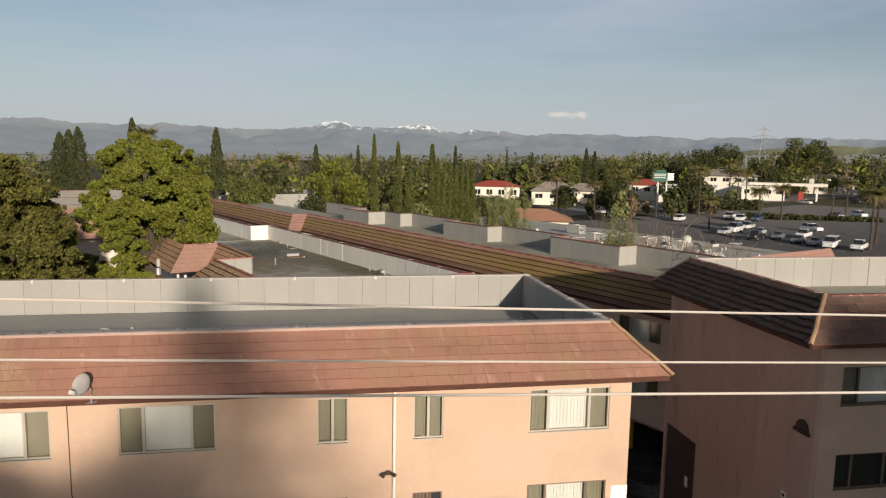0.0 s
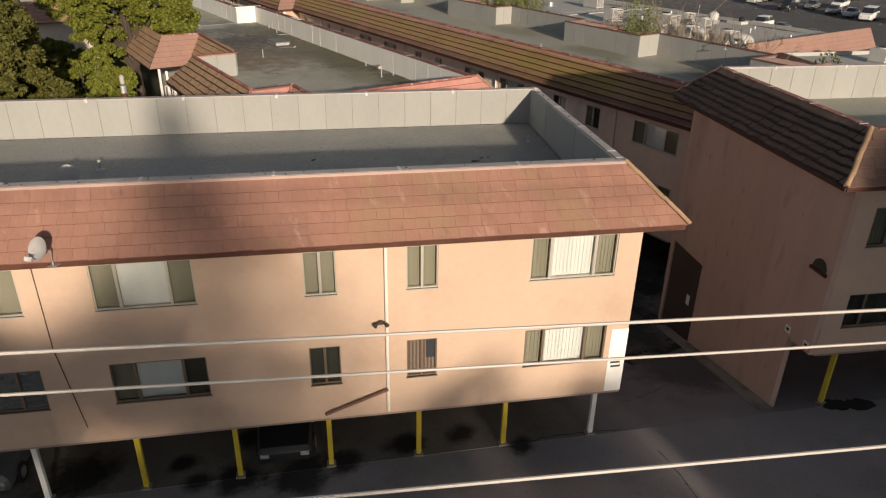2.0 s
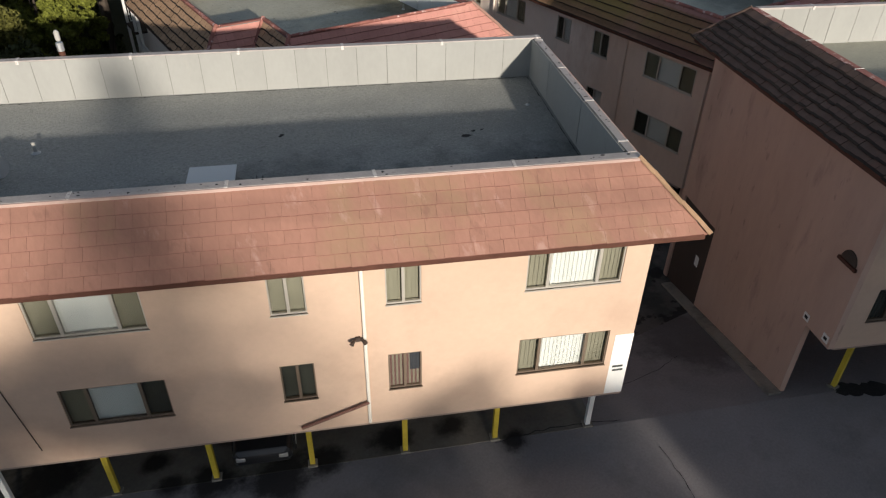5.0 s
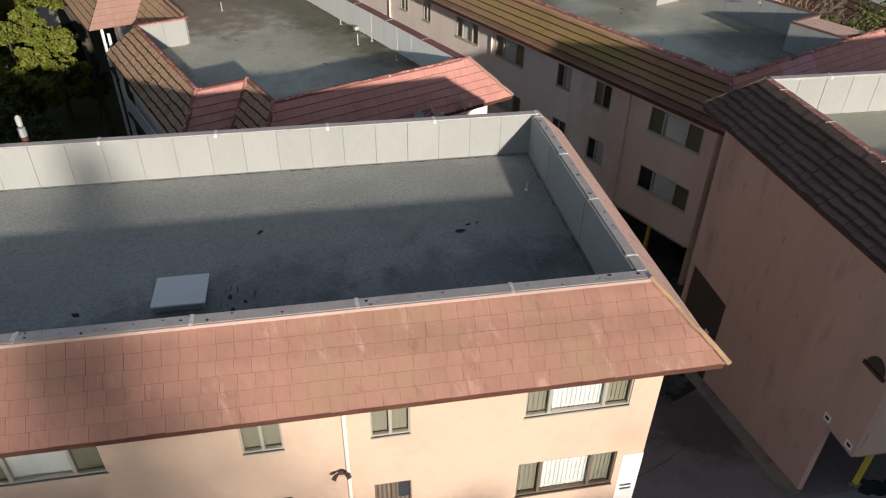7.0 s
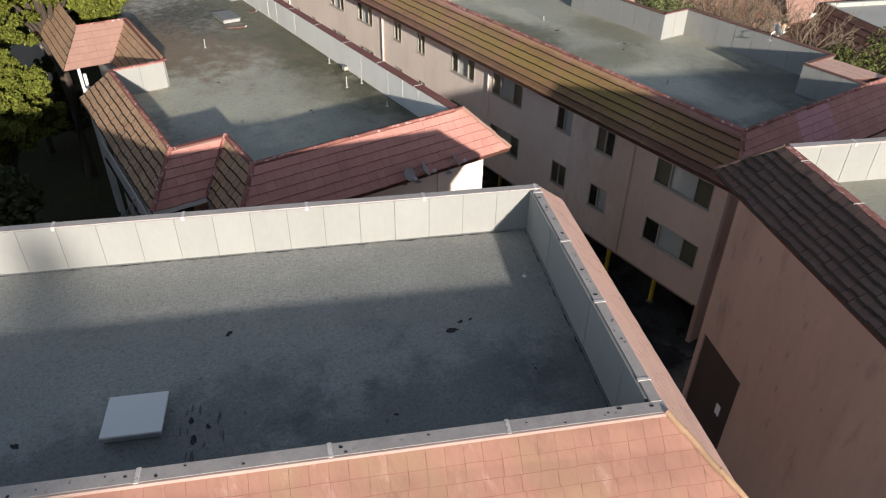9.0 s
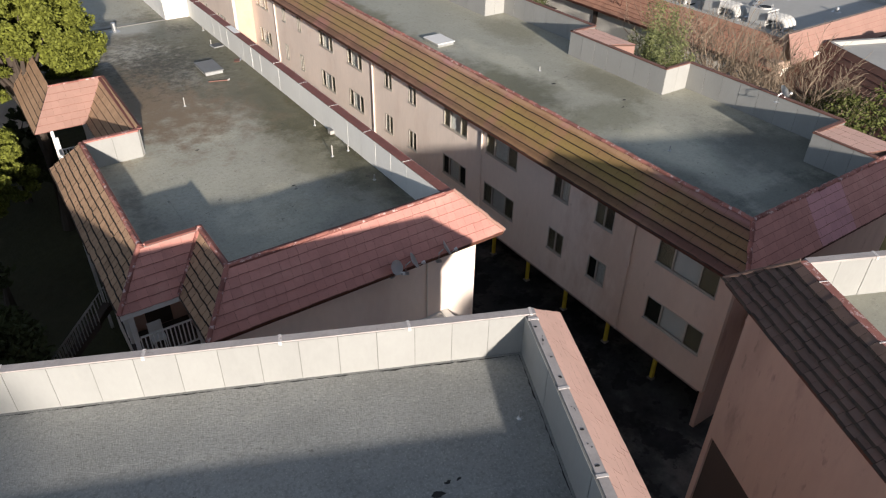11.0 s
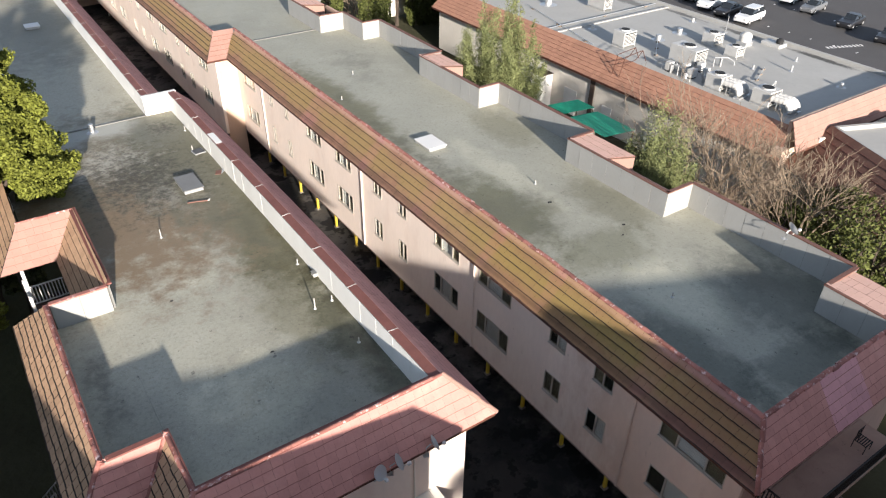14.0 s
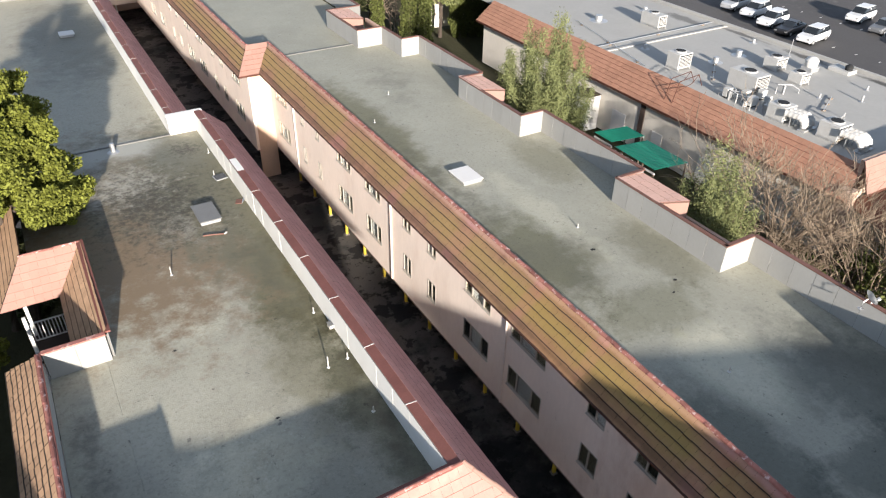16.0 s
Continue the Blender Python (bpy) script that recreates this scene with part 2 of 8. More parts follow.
# Three bluish ovals deepen the shade behind the front parapet through the colour.
DECK_A = shade("roof_deck_grey", (0.28, 0.282, 0.265), 0.5, spec=0.5, amount=0.12, coarse=0.25, fine=16, bump=0.9, bump_scale=22, distance=0.02, stain=[((0.165, 0.165, 0.15), 0.2, 0.45, 0.5), ((0.36, 0.35, 0.30), 0.5, 0.56, 0.5), ((0.36, 0.36, 0.32), 1.8, 0.54, 0.35, 0.2), ((0.15, 0.15, 0.137), 12.0, 0.48, 0.55, 0.14), ((0.44, 0.44, 0.39), 22.0, 0.55, 0.6, 0.1), ((0.09, 0.09, 0.08), 3.0, 0.67, 0.6, 0.03)], patch=[((12.5, 17.4, 4.5, 1.9), (0.5, 0.52, 0.54), 0.85), ((16.3, 16.3, 2.0, 2.2), (0.55, 0.57, 0.58), 0.8), ((6.5, 19.6, 6.0, 1.7), (0.5, 0.52, 0.54), 0.85)])
# Besides stains and moss, grey ovals paint shade: near end and tree-shaded far deck.
# The pale oval at (17, 33.4) paints a wet sheen.
DECK_D = shade("roof_deck_stained_shaded", (0.376, 0.360, 0.285), 0.62, spec=0.4, amount=0.14, coarse=0.2, fine=10, bump=0.7, bump_scale=20, distance=0.02, stain=[((0.255, 0.231, 0.169), 0.13, 0.48, 0.5, 0.3), ((0.440, 0.419, 0.344), 0.3, 0.54, 0.6, 0.25), ((0.217, 0.163, 0.100), 0.5, 0.58, 0.5, 0.25), ((0.472, 0.450, 0.375), 2.2, 0.55, 0.4, 0.15), ((0.191, 0.185, 0.152), 8.0, 0.5, 0.4, 0.16), ((0.548, 0.525, 0.450), 17.0, 0.57, 0.4, 0.12), ((0.115, 0.110, 0.094), 3.5, 0.655, 0.75, 0.03)], patch=[((16.6, 51.0, 2.6, 4.4), (0.66, 0.56, 0.42), 0.8), ((20.9, 42.0, 2.0, 5.5), (0.40, 0.38, 0.27), 0.9), ((20.0, 54.5, 2.8, 4.0), (0.36, 0.34, 0.24), 0.85), ((21.7, 47.0, 0.7, 12.0), (0.42, 0.40, 0.26), 0.8), ((17.0, 33.4, 2.2, 1.9), (1.55, 1.53, 1.45), 0.7), ((21.3, 34.0, 1.3, 5.0), (0.42, 0.43, 0.36), 0.85), ((17.2, 44.0, 1.6, 4.0), (1.3, 1.28, 1.24), 0.6), ((15.4, 38.5, 3.0, 4.5), (1.16, 1.17, 1.18), 0.7), ((19.6, 32.0, 3.4, 2.8), (0.70, 0.71, 0.72), 0.85), ((13.2, 33.5, 1.4, 3.0), (0.72, 0.73, 0.74), 0.8), ((20.4, 37.5, 1.8, 4.5), (0.62, 0.61, 0.52), 0.8), ((17.5, 80.0, 4.0, 12.0), (0.5, 0.5, 0.5), 0.7)], moss=[((16.2, 49.8, 3.4, 6.0), (0.215, 0.155, 0.095), 1.1, -0.08, 0.95), ((18.2, 54.4, 4.4, 4.6), (0.175, 0.158, 0.11), 1.4, 0.02, 0.8), ((20.2, 51.6, 2.2, 6.4), (0.15, 0.145, 0.098), 1.3, 0.0, 0.85), ((16.6, 53.6, 3.4, 3.4), (0.47, 0.45, 0.38), 1.7, 0.36, 0.75), ((18.4, 48.6, 2.6, 3.0), (0.36, 0.34, 0.28), 2.2, 0.40, 0.6), ((16.2, 57.9, 2.9, 1.0), (0.42, 0.415, 0.365), 0.4, 0.05, 0.9), ((20.2, 56.2, 1.4, 1.6), (0.16, 0.16, 0.125), 0.6, 0.0, 0.8), ((20.4, 56.4, 1.2, 1.4), (0.05, 0.046, 0.034), 4.0, 0.36, 0.9), ((17.6, 51.0, 4.5, 6.0), (0.055, 0.048, 0.032), 3.2, 0.38, 0.9), ((20.8, 44.0, 1.6, 9.0), (0.10, 0.095, 0.062), 0.6, 0.42, 0.7), ((21.3, 33.5, 0.7, 5.5), (0.06, 0.055, 0.04), 0.9, 0.42, 0.75), ((12.6, 36.5, 0.8, 5.0), (0.12, 0.115, 0.10), 1.2, 0.46, 0.7)])
# Grey-blue ovals paint shade at the near end; the pale oval paints wet sheen.
DECK_B = shade("roof_deck_pale", (0.353, 0.345, 0.278), 0.62, spec=0.4, amount=0.12, coarse=0.2, fine=10, bump=0.6, bump_scale=20, distance=0.02, stain=[((0.246, 0.241, 0.190), 0.13, 0.48, 0.5, 0.3), ((0.409, 0.398, 0.330), 0.4, 0.54, 0.5, 0.25), ((0.437, 0.426, 0.358), 1.8, 0.56, 0.4, 0.15), ((0.179, 0.174, 0.146), 7.0, 0.52, 0.38, 0.16), ((0.493, 0.482, 0.414), 15.0, 0.58, 0.4, 0.12), ((0.112, 0.109, 0.092), 3.5, 0.665, 0.7, 0.03)], patch=[((31.0, 54.0, 1.6, 9.0), (0.46, 0.45, 0.33), 0.85), ((31.6, 38.5, 2.2, 4.5), (0.42, 0.42, 0.32), 0.9), ((36.6, 36.0, 1.6, 3.0), (0.55, 0.54, 0.46), 0.7), ((33.5, 33.0, 2.6, 1.8), (0.55, 0.55, 0.46), 0.7), ((37.5, 45.5, 1.6, 3.0), (0.6, 0.59, 0.5), 0.7), ((37.0, 26.5, 3.0, 3.5), (0.42, 0.45, 0.46), 0.85), ((31.0, 26.0, 1.6, 4.0), (0.42, 0.45, 0.45), 0.85), ((33.6, 29.0, 1.8, 2.6), (1.6, 1.57, 1.5), 0.75), ((34.0, 41.0, 0.9, 5.0), (1.35, 1.33, 1.28), 0.6), ((34.5, 23.8, 3.6, 1.3), (0.42, 0.45, 0.46), 0.8)], moss=[((31.2, 47.0, 1.2, 14.0), (0.11, 0.105, 0.072), 0.5, 0.44, 0.7), ((32.2, 37.5, 2.6, 4.5), (0.125, 0.12, 0.085), 0.45, 0.42, 0.65), ((37.2, 28.0, 1.8, 4.5), (0.10, 0.10, 0.085), 0.6, 0.44, 0.6), ((35.0, 60.0, 3.5, 6.0), (0.15, 0.145, 0.11), 0.5, 0.46, 0.55)])
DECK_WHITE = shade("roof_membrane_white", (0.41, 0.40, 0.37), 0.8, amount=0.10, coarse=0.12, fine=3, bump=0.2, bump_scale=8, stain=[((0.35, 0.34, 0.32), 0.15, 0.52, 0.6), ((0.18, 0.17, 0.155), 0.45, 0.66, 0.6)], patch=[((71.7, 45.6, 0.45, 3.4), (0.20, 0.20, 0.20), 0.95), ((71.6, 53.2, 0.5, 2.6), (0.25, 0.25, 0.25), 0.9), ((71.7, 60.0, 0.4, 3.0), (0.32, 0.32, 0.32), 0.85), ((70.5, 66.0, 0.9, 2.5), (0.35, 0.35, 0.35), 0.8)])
TILE_A_STAIN = [((0.30, 0.155, 0.115), 0.35, 0.50, 0.6, 0.15), ((0.30, 0.205, 0.12), 0.28, 0.51, 0.75, 0.14), ((0.50, 0.32, 0.265), 1.6, 0.60, 0.55, 0.12), ((0.22, 0.115, 0.085), 2.6, 0.60, 0.5, 0.1), ((0.19, 0.095, 0.07), 0.9, 0.63, 0.45)]
TILE_A = shade("roof_tile_terracotta", (0.325, 0.17, 0.125), 0.85, amount=0.2, coarse=0.6, fine=9, bump=0.4, bump_scale=40, piece=0.06, stain=TILE_A_STAIN, stretch=(1.3, 0.55, 0.55))
TILE_A_REST = shade("roof_tile_terracotta_far", (0.325, 0.17, 0.125), 0.85, amount=0.2, coarse=0.6, fine=9, bump=0.4, bump_scale=40, island=0.06, stain=TILE_A_STAIN, stretch=(1.3, 0.55, 0.55))
# Darker shop tile: the shadow on the second shop's slope, put into the colour.
TILE_SHOP_SHADED = shade("roof_tile_shop_shaded", (0.17, 0.09, 0.065), 0.9, amount=0.18, coarse=0.5, fine=8, bump=0.4, piece=0.1)
OIL_SPOTS = [((x, y, 0.9 * r, 0.75 * r), (0.12, 0.12, 0.12), 0.97) for x, y, r in ((4.46, 20.46, 0.55), (4.55, 19.4, 0.6), (5.67, 18.9, 0.95), (7.3, 18.0, 1.25), (8.6, 17.75, 0.8), (1.6, 21.7, 1.5), (13.8, 15.25, 0.6), (10.6, 17.4, 0.8), (12.5, 16.8, 0.7), (6.6, 20.4, 0.8))]
CARPORT = shade("carport_floor", (0.165, 0.148, 0.122), 0.8, amount=0.3, coarse=0.5, fine=9, bump=0.3, stain=[((0.06, 0.055, 0.05), 0.5, 0.50, 0.8, 0.25), ((0.24, 0.20, 0.15), 0.9, 0.60, 0.4)], patch=OIL_SPOTS)
TILE_C = shade("roof_tile_brown", (0.145, 0.094, 0.074), 0.9, amount=0.22, coarse=0.8, fine=12, bump=0.5, bump_scale=35, piece=0.09, stain=[((0.24, 0.18, 0.145), 0.9, 0.56, 0.5), ((0.25, 0.095, 0.065), 0.5, 0.58, 0.55), ((0.075, 0.05, 0.042), 1.6, 0.58, 0.6)])
MOSS = [((0.24, 0.20, 0.06), 0.13, 0.50, 0.5), ((0.14, 0.075, 0.05), 1.2, 0.56, 0.6)]
MOSS_BAND = [(7.62, 0.42, (0.30, 0.22, 0.078), 0.66), (6.98, 0.10, (0.10, 0.06, 0.045), 0.6), (8.24, 0.07, (0.50, 0.30, 0.235), 0.6)]
MOSS_PATCH = [((28.7, y, 1.0, w), (1.12, 0.95, 1.3), 0.75) for y, w in ((26.2, 0.6), (31.6, 0.35), (35.4, 0.4), (40.5, 0.7), (46.0, 0.5), (53.0, 0.9))] + [((28.7, 23.2, 2.0, 2.6), (0.8, 0.64, 0.8), 0.8), ((28.7, 31.0, 3.0, 6.0), (0.92, 0.94, 0.66), 0.7)]
TILE_B = shade("roof_tile_mossy", (0.28, 0.155, 0.10), 0.9, amount=0.16, coarse=0.8, fine=12, bump=0.45, bump_scale=35, piece=0.05, stain=MOSS, band=MOSS_BAND, patch=MOSS_PATCH)
TILE_B_REST = shade("roof_tile_mossy_far", (0.28, 0.155, 0.10), 0.9, amount=0.16, coarse=0.8, fine=12, bump=0.45, bump_scale=35, island=0.05, stain=MOSS, band=MOSS_BAND, patch=MOSS_PATCH)
TILE_D = shade("roof_tile_red", (0.53, 0.25, 0.205), 0.85, amount=0.14, coarse=0.7, fine=12, bump=0.35, bump_scale=40, piece=0.06, stain=[((0.62, 0.36, 0.285), 0.7, 0.54, 0.5)])
TILE_D_REST = shade("roof_tile_red_far", (0.53, 0.25, 0.205), 0.85, amount=0.14, coarse=0.7, fine=12, bump=0.35, bump_scale=40, island=0.06, stain=[((0.62, 0.36, 0.285), 0.7, 0.54, 0.5)])
TILE_DL = shade("roof_tile_ochre", (0.40, 0.255, 0.155), 0.9, amount=0.18, coarse=0.7, fine=12, bump=0.4, bump_scale=40, piece=0.10, stain=[((0.22, 0.13, 0.08), 0.9, 0.58, 0.5)])
TILE_SALMON = shade("roof_tile_salmon", (0.66, 0.42, 0.335), 0.8, amount=0.08, coarse=0.8, fine=10, bump=0.2, piece=0.03, island=0.03)
TILE_PINK = shade("roof_tile_pink", (0.32, 0.19, 0.15), 0.85, amount=0.10, coarse=0.8, fine=10, bump=0.3, piece=0.04, island=0.04)
TILE_ROSE = shade("roof_tile_rose", (0.60, 0.30, 0.30), 0.85, amount=0.10, coarse=0.8, fine=10, bump=0.3, piece=0.06)
CAP_DARK = shade("cap_metal_brown", (0.17, 0.085, 0.065), 0.7, amount=0.2, coarse=1.5, fine=14, bump=0.15, stain=[((0.40, 0.25, 0.21), 4.0, 0.64, 0.7)])
CAP = shade("ridge_cap_red", (0.30, 0.125, 0.10), 0.85, amount=0.2, coarse=2, fine=20, bump=0.3, piece=0.3, stain=[((0.70, 0.54, 0.50), 5.0, 0.55, 0.8, 0.1), ((0.16, 0.07, 0.06), 3.0, 0.62, 0.6)])
# Dark tile lips: the shadow gap under each course painted, along with grime.
LIP_SHADE = shade("tile_lip_shade", (0.032, 0.024, 0.019), 0.95, amount=0.3, coarse=1.5, fine=14, bump=0.2)
DRIP_RED = shade("tile_drip_edge_red", (0.25, 0.115, 0.09), 0.95, amount=0.25, coarse=1.5, fine=14, bump=0.2)
CAP_FLAT = shade("edge_metal_red", (0.19, 0.075, 0.06), 0.7, amount=0.2, coarse=1.5, fine=14, bump=0.15, stain=[((0.55, 0.36, 0.32), 5.0, 0.68, 0.7), ((0.14, 0.06, 0.05), 2.0, 0.6, 0.6)])
FASCIA = shade("fascia_redwood", (0.09, 0.036, 0.023), 0.75, amount=0.4, coarse=2, fine=25, bump=0.3, stretch=(1, 1, 4))
UNDER_RED = shade("roof_underlay_red", (0.26, 0.135, 0.105), 0.95, amount=0.2, bump=0.2)
UNDER = shade("roof_underlay", (0.10, 0.06, 0.045), 0.95, amount=0.2, bump=0.2)
WOOD_DARK = shade("dark_wood", (0.07, 0.05, 0.04), 0.8, amount=0.2, bump=0.2)
SOFFIT = shade("carport_soffit", (0.32, 0.24, 0.2), 0.9, amount=0.1, bump=0.2)
YELLOW = shade("post_yellow", (0.62, 0.46, 0.05), 0.7, amount=0.2, coarse=2, fine=15, bump=0.15)
WHITE = shade("white_paint", (0.78, 0.76, 0.72), 0.6, amount=0.06, bump=0.08)
CREAM = shade("cream_wall", (0.76, 0.71, 0.62), 0.9, amount=0.08, coarse=0.3, fine=4, bump=0.2)
FRAME = shade("window_frame_bronze", (0.20, 0.15, 0.11), 0.5, 0.3, amount=0.1, bump=0)
FRAME_LIGHT = shade("window_frame_alu", (0.52, 0.48, 0.42), 0.45, 0.4, amount=0.08, bump=0)
GLASS = glass("window_glass")
GLASS_DARK = glass("window_glass_dark", (0.8, 0.8, 0.75))
BLIND = shade("blind_white", (0.80, 0.79, 0.74), 0.7, amount=0.05, bump=0.05, island=0.05)
BLIND_GREY = shade("blind_grey", (0.36, 0.345, 0.29), 0.8, amount=0.08, bump=0.05, island=0.07)
FOIL = shade("window_foil", (0.30, 0.31, 0.32), 0.28, 0.8, amount=0.3, coarse=3, fine=12, bump=1.0, bump_scale=7, distance=0.06)
STRIPE_RED = shade("striped_cloth_red", (0.24, 0.13, 0.135), 0.9, amount=0.12, bump=0.1)
STRIPE_BLUE = shade("cloth_blue", (0.07, 0.075, 0.10), 0.9, amount=0.12, bump=0.1)
HATCH_DARK = shade("hatch_dark", (0.085, 0.088, 0.095), 0.6, amount=0.15, coarse=2.0, fine=14, bump=0.08)
HATCH_GREY = shade("hatch_grey", (0.19, 0.19, 0.185), 0.6, amount=0.1, coarse=1.5, fine=12, bump=0.08)
PIPE_GREY = shade("vent_pipe_grey", (0.42, 0.40, 0.36), 0.6, amount=0.15, bump=0.05)
CURTAIN_DARK = shade("curtain_dark", (0.07, 0.075, 0.07), 0.9, amount=0.2, bump=0.1, island=0.2)
# One large grey oval darkens the near end of the driveway.
ASPHALT = shade("asphalt", (0.115, 0.104, 0.093), 0.85, amount=0.25, coarse=0.25, fine=14, bump=0.6, bump_scale=40, stain=[((0.17, 0.15, 0.128), 0.3, 0.56, 0.6), ((0.030, 0.033, 0.032), 0.2, 0.47, 0.75, 0.1), ((0.016, 0.015, 0.015), 0.6, 0.52, 0.85, 0.035), ((0.016, 0.015, 0.015), 1.7, 0.60, 0.8, 0.03)], patch=[((26.0, 32.0, 6.0, 11.0), (0.28, 0.28, 0.28), 0.92)])
# Two grey ovals darken the ground between the blocks, besides the oil spots.
ASPHALT_ALLEY = shade("asphalt_alley", (0.25, 0.228, 0.226), 0.88, amount=0.28, coarse=0.18, fine=14, bump=0.6, bump_scale=40, stain=[((0.20, 0.185, 0.165), 0.22, 0.54, 0.5, 0.3), ((0.11, 0.105, 0.10), 0.3, 0.53, 0.6, 0.25), ((0.045, 0.043, 0.04), 0.9, 0.66, 0.6, 0.12)], patch=[((29.5, 23.5, 4.0, 5.5), (0.36, 0.36, 0.36), 0.95), ((22.5, 16.0, 2.4, 2.6), (0.40, 0.40, 0.40), 0.9)] + OIL_SPOTS)
CONCRETE = shade("concrete", (0.27, 0.24, 0.20), 0.9, amount=0.25, coarse=0.6, fine=9, bump=0.3, stain=[((0.07, 0.062, 0.055), 0.55, 0.50, 0.85), ((0.03, 0.028, 0.026), 1.1, 0.60, 0.8)])
IRON = shade("cast_iron_worn", (0.055, 0.053, 0.05), 0.7, 0.3, amount=0.3, coarse=4, fine=30, bump=0.6, bump_scale=25)
OIL = shade("oil_soaked_asphalt", (0.028, 0.026, 0.025), 0.75, amount=0.4, coarse=1.5, fine=12, bump=0.3)
TAR = shade("tar_patch", (0.022, 0.021, 0.02), 0.7, amount=0.3, bump=0.3)
ANNEX = shade("annex_deck_sand", (0.44, 0.37, 0.28), 0.9, amount=0.15, coarse=0.8, fine=10, bump=0.3, stain=[((0.28, 0.23, 0.18), 0.7, 0.55, 0.5)])
FADED_TAR = shade("faded_tar", (0.10, 0.10, 0.096), 0.8, amount=0.3, bump=0.2)
LAWN = shade("ground_cover", (0.060, 0.058, 0.028), 1.0, amount=0.35, coarse=0.05, fine=2, bump=0.6, bump_scale=3, distance=0.1, stain=[((0.10, 0.082, 0.055), 0.03, 0.52, 0.7)])
METAL = shade("galvanised", (0.55, 0.55, 0.54), 0.45, 0.7, amount=0.12, coarse=4, fine=30, bump=0.05)
METAL_WHITE = shade("unit_enamel", (0.50, 0.49, 0.46), 0.5, 0.0, amount=0.1, coarse=1.5, fine=12, bump=0.05, piece=0.06, stain=[((0.36, 0.28, 0.2), 2.0, 0.66, 0.4)])
BLACK = shade("black_rubber", (0.025, 0.025, 0.025), 0.8, amount=0.2, bump=0.1)
DISH = shade("dish_grey", (0.60, 0.59, 0.57), 0.5, amount=0.08, bump=0.03)
WIRE = shade("cable_sheath", (0.55, 0.50, 0.45), 0.5, amount=0.1, bump=0)
BARK = shade("bark", (0.075, 0.058, 0.045), 0.95, amount=0.3, coarse=2, fine=20, bump=0.6, bump_scale=18, stretch=(1, 1, 0.3))
TWIG = shade("twig", (0.225, 0.172, 0.122), 0.95, amount=0.2, bump=0.2)


def leaf(name, col, island=0.35):
    m = shade(name, col, 0.7, amount=0.25, coarse=0.35, fine=3, bump=0, island=island, spec=0.2)
    b = m.node_tree.nodes["Principled BSDF"]
    b.inputs["Subsurface Weight"].default_value = 0.0
    return m


LEAF_BIG = leaf("leaf_yellow_green", (0.138, 0.15, 0.024))
# Leaf green darkened for the shade that the tall left tree stands in.
LEAF_SHADED = leaf("leaf_shaded_green", (0.095, 0.092, 0.022))
LEAF_DARK = leaf("leaf_dark_green", (0.056, 0.064, 0.024))
LEAF_OLIVE = leaf("leaf_olive", (0.165, 0.18, 0.072))
LEAF_CYPRESS = leaf("leaf_cypress", (0.092, 0.104, 0.028))
LEAF_PALM = leaf("leaf_palm", (0.15, 0.145, 0.045))
LEAF_DRY = leaf("leaf_dry", (0.17, 0.125, 0.075))
LEAF_BARE = leaf("bare_twigs", (0.155, 0.125, 0.072))

TILE_SHOP = shade("roof_tile_brown_shop", (0.36, 0.19, 0.125), 0.9, amount=0.14, coarse=0.5, fine=8, bump=0.4, piece=0.10, island=0.08)
TILE_RED = shade("roof_red", (0.36, 0.07, 0.05), 0.85, amount=0.12, bump=0.2)
GREEN = shade("corrugated_green", (0.02, 0.24, 0.145), 0.5, amount=0.15, coarse=1.5, fine=10, bump=0.05)
SIGN_GREEN = shade("sign_green", (0.06, 0.16, 0.13), 0.5, amount=0.08, bump=0)
# The large pale oval puts grazing sunlight on the far lot into the colour.
ASPHALT_LOT = shade("asphalt_lot", (0.10, 0.095, 0.093), 0.9, amount=0.15, coarse=0.08, fine=4, bump=0.3, stain=[((0.062, 0.06, 0.06), 0.1, 0.56, 0.6), ((0.12, 0.115, 0.11), 0.25, 0.6, 0.5)], patch=[((190.0, 140.0, 100.0, 75.0), (2.2, 2.1, 1.95), 0.95)])
CAR_GLASS = shade("car_glass", (0.02, 0.024, 0.028), 0.08, amount=0.05, bump=0, spec=0.7)
TAIL = shade("tail_light_red", (0.35, 0.02, 0.02), 0.3, amount=0.05, bump=0)


